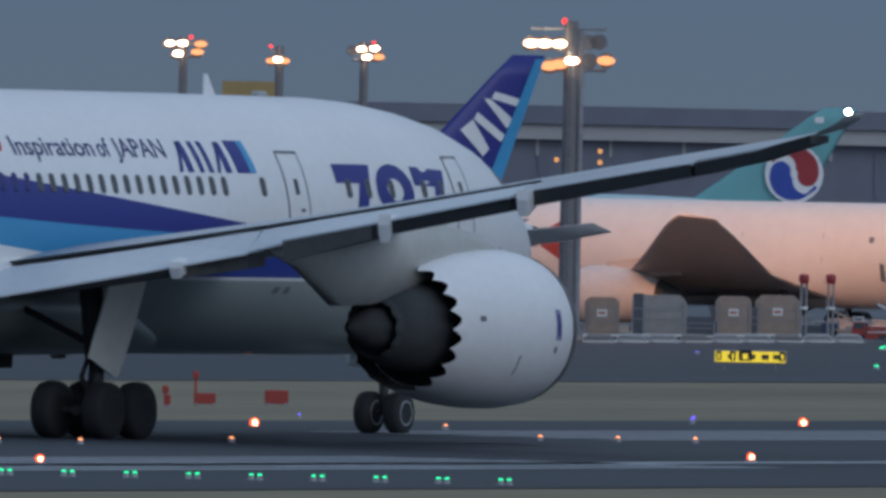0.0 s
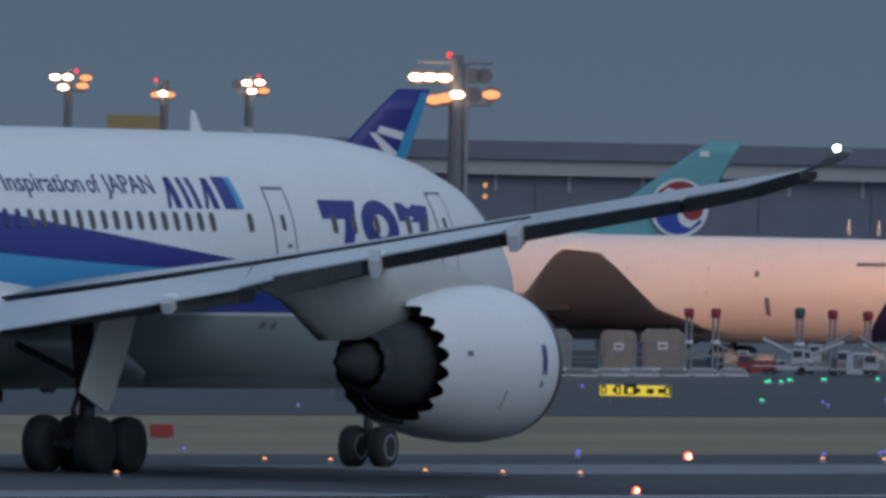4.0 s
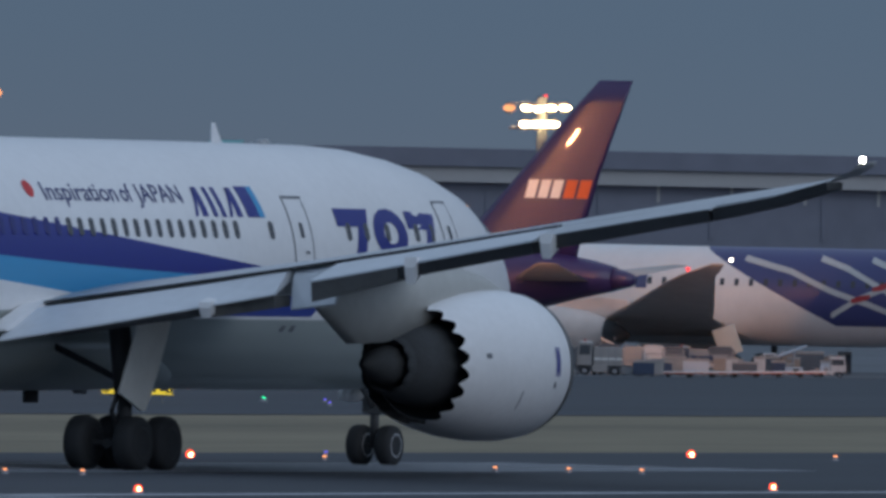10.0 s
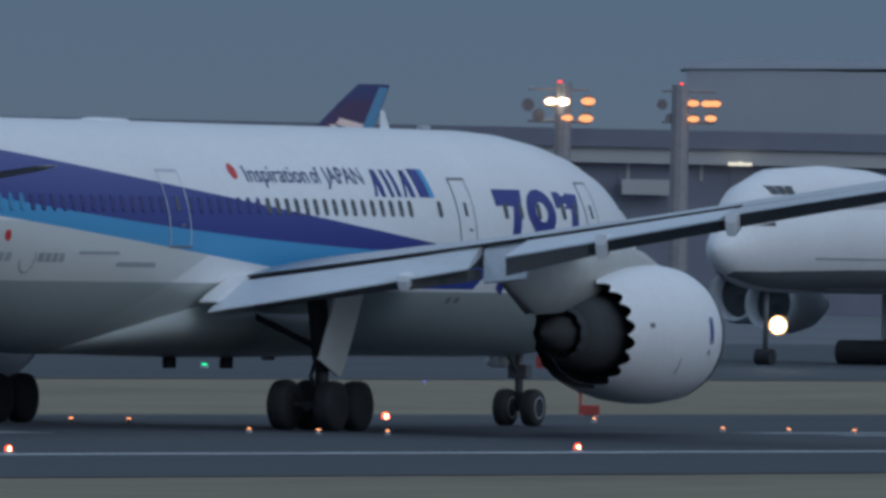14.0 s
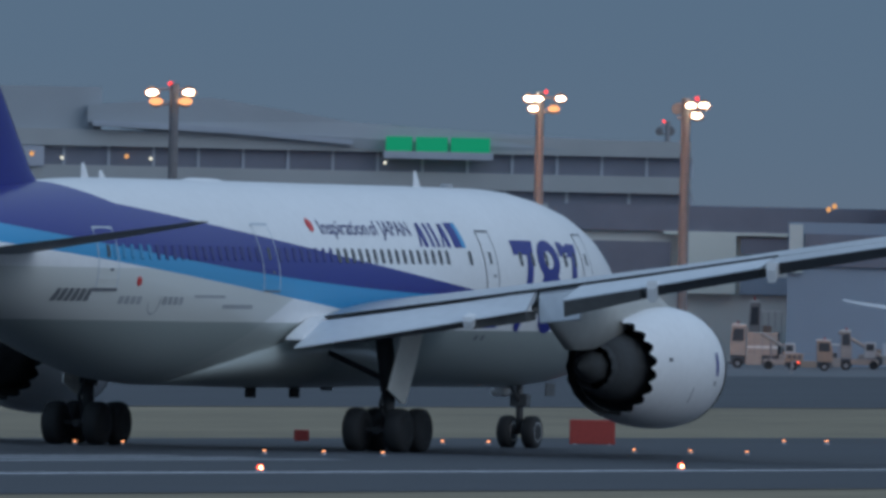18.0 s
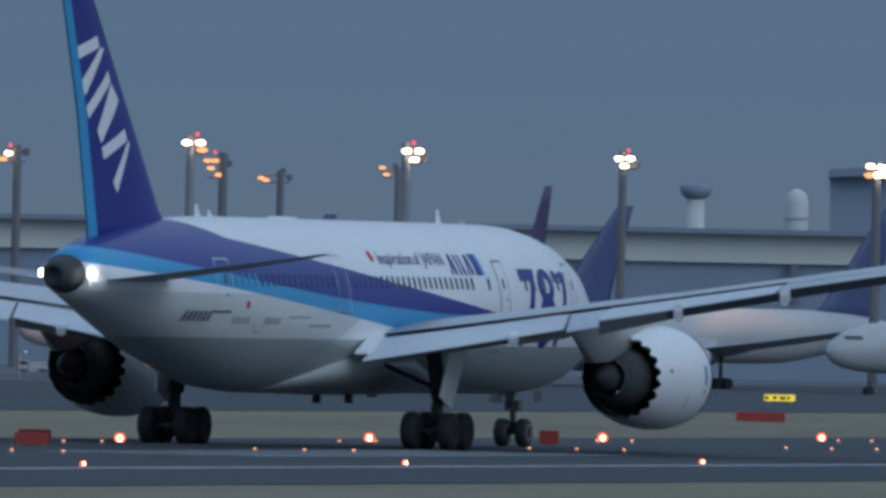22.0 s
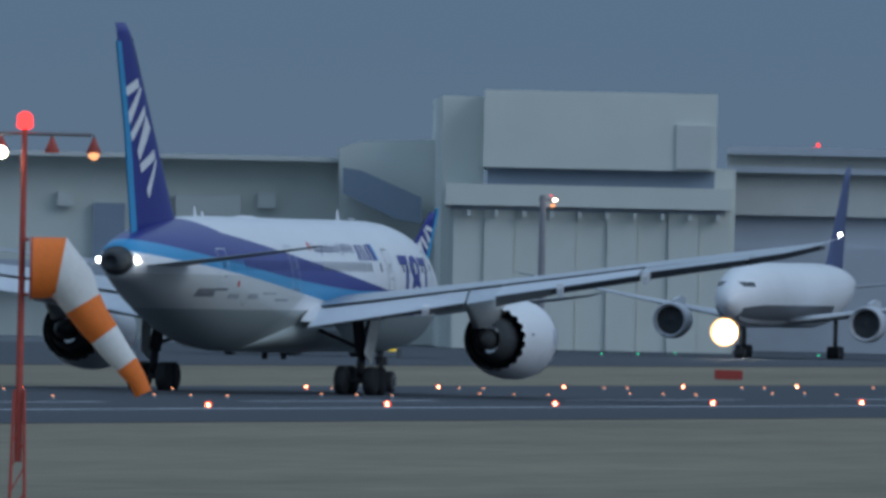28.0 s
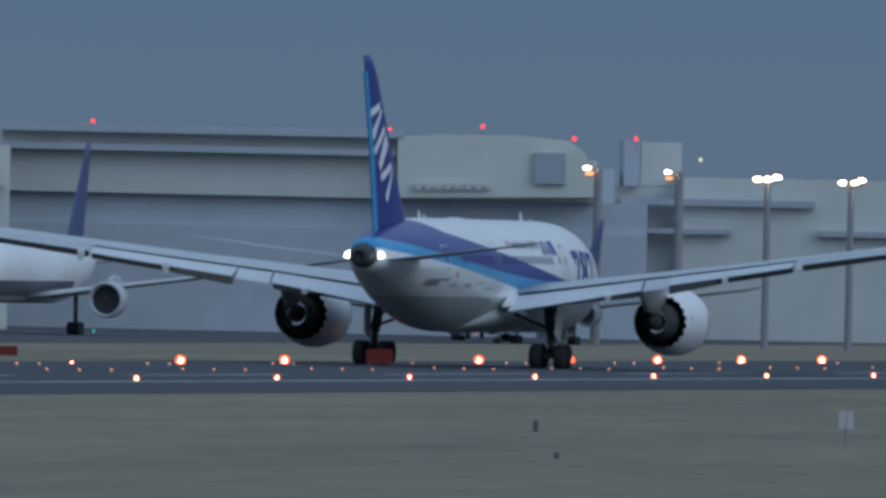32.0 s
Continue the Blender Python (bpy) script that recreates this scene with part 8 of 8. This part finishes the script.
# ---- windsock mast ----
def windsock():
    base = (-109.8, 405.4, 5.38)
    S = thing("windsock_mast", "red steel mast with lamps and an orange and white windsock", "windsock", m=facing_pose(base))
    inv = S.matrix_basis.inverted()
    w = lambda p: inv @ Vector(p)
    top = w((-109.8, 405.4, 8.76)).z
    part("pole", rod((0, 0, 2.8), (0, 0, top + 0.1), 0.075, 0.05), M_REDPOLE, S, "red pole")
    for x in (-0.15, 0.15):
        for y in (-0.15, 0.15):
            part("lattice_leg", rod((x * 1.2, y * 1.2, 0), (x * 0.6, y * 0.6, 4.1), 0.03, n=8), M_REDPOLE, S)
    for i in range(9):
        a, b = i * 0.45, (i + 1) * 0.45
        k0, k1 = 0.18 - 0.01 * i, 0.17 - 0.01 * i
        part("lattice_brace", rod((-k0, -k0, a), (k1, -k1, b), 0.015, n=6), M_REDPOLE, S)
    part("crossarm", rod((-1.18, 0, top), (1.22, 0, top), 0.035), M_RUSTPOLE, S, "thin crossarm")
    beacon = part("beacon", spun([(top + 0.08, 0.09), (top + 0.12, 0.15), (top + 0.33, 0.14), (top + 0.40, 0.05)], (0, 0, 0), 14, "Z", True), G_RED, S, "glowing red top beacon", True)
    for x, lit in ((-1.18, 0), (-0.42, 2), (0.50, 0), (1.26, 1)):
        shade = part("lamp_shade", spun([(top - 0.05, 0.03), (top - 0.12, 0.05), (top - 0.32, 0.14), (top - 0.34, 0.13)], (x, 0, 0), 16, "Z"), M_REDPOLE, S, "red bell-shaped lamp shade", True)
        part("lamp_arm", rod((x, 0, top + 0.0), (x, 0, top - 0.08), 0.02, n=6), M_RUSTPOLE, S)
        if lit:
            part("bulb", ball((x, -0.05, top - (0.34 if lit == 2 else 0.36)), 0.115 if lit == 2 else 0.10, 12), G_WHITE if lit == 2 else G_WARM, shade, "glowing bulb", True)
    ring = [((-109.7, 405.4, 6.34), 0.555), ((-109.5, 405.5, 6.34), 0.555), ((-109.2, 405.6, 6.34), 0.55), ((-109.0, 405.6, 6.06), 0.44), ((-108.8, 405.7, 5.69), 0.36), ((-108.6, 405.7, 5.41), 0.32), ((-108.4, 405.8, 5.15), 0.29), ((-108.2, 405.8, 4.88), 0.26), ((-108.0, 405.9, 4.61), 0.22), ((-107.8, 405.9, 4.34), 0.175), ((-107.7, 406.0, 4.08), 0.16)]
    off = w((-109.8, 405.4, 6.33)) - Vector((0.07, 0, w((-109.8, 405.4, 6.33)).z))
    pts = [(w(p) - Vector((off.x, 0, 0)), r) for p, r in ring]
    circles = []
    for i, (p, r) in enumerate(pts):
        a, b = pts[max(0, i - 1)][0], pts[min(len(pts) - 1, i + 1)][0]
        d = (b - a).normalized() if i > 2 else Vector((1, 0, 0 if i < 2 else -0.18)).normalized()
        u = Vector((0, 1, 0))
        v = d.cross(u).normalized()
        circles.append([p + (u * math.cos(q) + v * math.sin(q)) * r * (1 + 0.03 * math.sin(3 * q + i)) for q in [2 * math.pi * j / 20 for j in range(20)]])
    cloth = None
    for n, (i, j, m2) in enumerate(((0, 2, M_ORANGECLOTH), (2, 4, M_WHITECLOTH), (4, 6, M_ORANGECLOTH), (6, 8, M_WHITECLOTH), (8, 10, M_ORANGECLOTH))):
        part("sock_segment", loft(circles[i:j + 1], False), m2, S, "orange cloth ring" if n % 2 == 0 else "white cloth ring", True)
    z = pts[0][0].z
    hoop = bmesh.new()
    for q in range(20):
        join(hoop, rod(circles[0][q], circles[0][(q + 1) % 20], 0.025, n=6))
    part("hoop", hoop, M_REDPOLE, S, "steel hoop")
    for dz in (0.5, -0.5):
        part("hinge", rod((0, 0, z + dz), (0.12, 0, z + dz), 0.03, n=6), M_REDPOLE, S)


windsock()
for p, h in (((-159.3, 796.6, 0.00), 0.95),):
    B = thing("white_cabinet", "pale twin equipment cabinet on a post in the grass", "cabinet", m=facing_pose(p))
    part("post", rod((0, 0.1, 0), (0, 0.1, 0.8), 0.04, n=8), M_GALV, B)
    for x in (-0.14, 0.14):
        part("box", box(x - 0.12, x + 0.12, 0.0, 0.2, 0.62, 1.25, 0.02), M_TRUCK, B)
for p, h in (((-178.4, 833.8, 0.00), 0.4), ((-154.9, 727.3, 0.00), 0.2), ((-281.6, 754.1, 0.00), 0.28), ((-285.1, 763.2, 0.00), 0.25)):
    solo("grass_marker", box(-0.09, 0.09, 0, 0.15, 0, h, 0.02), M_DARKBOX, "small dark marker standing in the grass", "marker", "grass markers", m=facing_pose(p))



# small fittings on the cargo airliner
for p, h in (((-445.1, 859.6, 6.03), 0.3), ((-444.0, 860.2, 6.05), 0.25)):
    attach(CARGO, "antenna", rod((p[0], p[1], p[2] - 0.4), (p[0], p[1], p[2] + h), 0.10, 0.04, 8), M_TRUCK, "white blade antenna")

# lit strips and pale panels low on the terminal front
for name, args, m2, text in (("light_strip", ((-557.0, 1171.9), (-552.8, 1173.8), 2.50, 2.63,), G_FAINT, "thin lit strip"), ("panel", ((-546.3, 1176.9), (-544.1, 1177.9), 1.21, 2.29,), M_CREAM, "cream panel"), ("panel", ((-547.4, 1176.7), (-545.6, 1177.5), 1.50, 1.88,), M_TERMLIGHT, "pale panel"),
                             ("panel", ((-550.1, 1175.1), (-546.1, 1177.0), 0.53, 0.91,), M_TERMLIGHT, "pale panel"), ("light_strip", ((-548.7, 1175.8), (-547.0, 1176.6), 2.33, 2.49,), G_DIMWHITE, "thin lit strip"), ("light_strip", ((-539.1, 1180.2), (-537.9, 1180.8), 8.29, 8.48,), G_DIMWHITE, "thin lit strip"), ("panel", ((-544.7, 1178.2), (-542.1, 1179.4), 6.56, 7.42,), M_TERMLIGHT, "pale panel"),
                             ("panel", ((-561.2, 1169.8), (-560.6, 1170.1), 5.22, 5.76,), M_TERMLIGHT, "pale panel"), ("light_strip", ((-526.9, 1185.7), (-524.7, 1186.7), 0.69, 0.88,), G_DIMWARM, "thin lit strip")):
    block(H1, name, *args, 0.5, m2, text)
for i in range(9):
    container(Vector((-422.7, 786.0, 0.00)) + (Vector((-426.8, 814.5, 0.00)) - Vector((-422.7, 786.0, 0.00))) * i / 8, 1.15, 0.34, M_TRUCK if i % 3 else M_HAZEBOX, "low pale cargo dolly at the apron edge")



# ---- movement ----
ROLL = [
    (0, 481.08),
    (0.5, 481.53),
    (1, 482.01),
    (1.5, 482.52),
    (2, 483.10),
    (2.5, 483.72),
    (3, 484.43),
    (3.5, 485.28),
    (4, 486.25),
    (4.5, 487.38),
    (6.5, 493.57),
    (7, 495.56),
    (7.5, 497.77),
    (8, 500.22),
    (8.5, 502.98),
    (9, 506.15),
    (9.5, 509.71),
    (10, 513.81),
    (10.5, 518.48),
    (11, 523.81),
    (11.5, 529.79),
    (12, 536.44),
    (12.5, 543.79),
    (13, 551.79),
    (13.5, 560.47),
    (14, 569.85),
    (14.5, 579.91),
    (15, 590.61),
    (15.5, 601.97),
    (17.5, 653.66),
    (18, 668.22),
    (18.5, 683.27),
    (19, 698.69),
    (19.5, 714.39),
    (20, 730.33),
    (20.5, 747.09),
    (21, 764.81),
    (21.5, 783.32),
    (22, 802.24),
    (22.5, 821.36),
    (23, 840.75),
    (23.5, 860.55),
    (24, 880.90),
    (24.5, 901.90),
    (26.5, 992.83),
    (27, 1017.39),
    (27.5, 1042.44),
    (28, 1067.85),
    (28.5, 1093.61),
    (29, 1119.67),
    (29.5, 1145.89),
    (30, 1172.14),
    (30.5, 1198.35),
    (31, 1224.48),
    (31.5, 1250.57),
    (32, 1276.67),
]


def motions():
    walk(AIRLINER, [(t, pose(-277.29, y, 0)) for t, y in ROLL])
    for plane, rows in ((HEADON, ((0, -12), (24, -12), (28, 0), (32, 12))), (FRONT, ((0, -10.8), (27, -10.8), (30, 0), (32, 7.2)))):
        base = plane.matrix_basis.copy()
        nose = base.to_3x3() @ Vector((0, 1, 0))
        walk(plane, [(t, Matrix.Translation(nose * d) @ base) for t, d in rows])
    for fl, a, b in FLAPERONS:
        axis = b - a if b.x > a.x else a - b
        rows = [(t, Matrix.Translation(a) @ Matrix.Rotation(radians(deg), 4, axis) @ Matrix.Translation(-a)) for t, deg in ((0, 0), (8.4, 0), (8.9, 20), (9.6, 31), (12.0, 33), (20.3, 33), (21.4, 9), (32, 6))]
        walk(fl, rows)
    # the two beacons show their lamps for a quarter of a second in every beat
    marks, beats = (0.417, 3.25, 7.5, 8.92, 13.12, 14.53, 23.0, 30.1, 31.52), (-2, 0, 3, 4, 7, 8, 14, 19, 20)
    for lamp, up in FLASHERS:
        shut, bared = pose(0, 0, -0.55 * up), pose(0, 0, 0.13 * up)
        rows = [(0, shut)]
        for k in range(-2, 21):
            t = float(np.interp(k, beats, marks))
            rows += [(t - 0.16, shut), (t - 0.12, bared), (t + 0.12, bared), (t + 0.16, shut)]
        walk(lamp, rows + [(32, shut)])


motions()
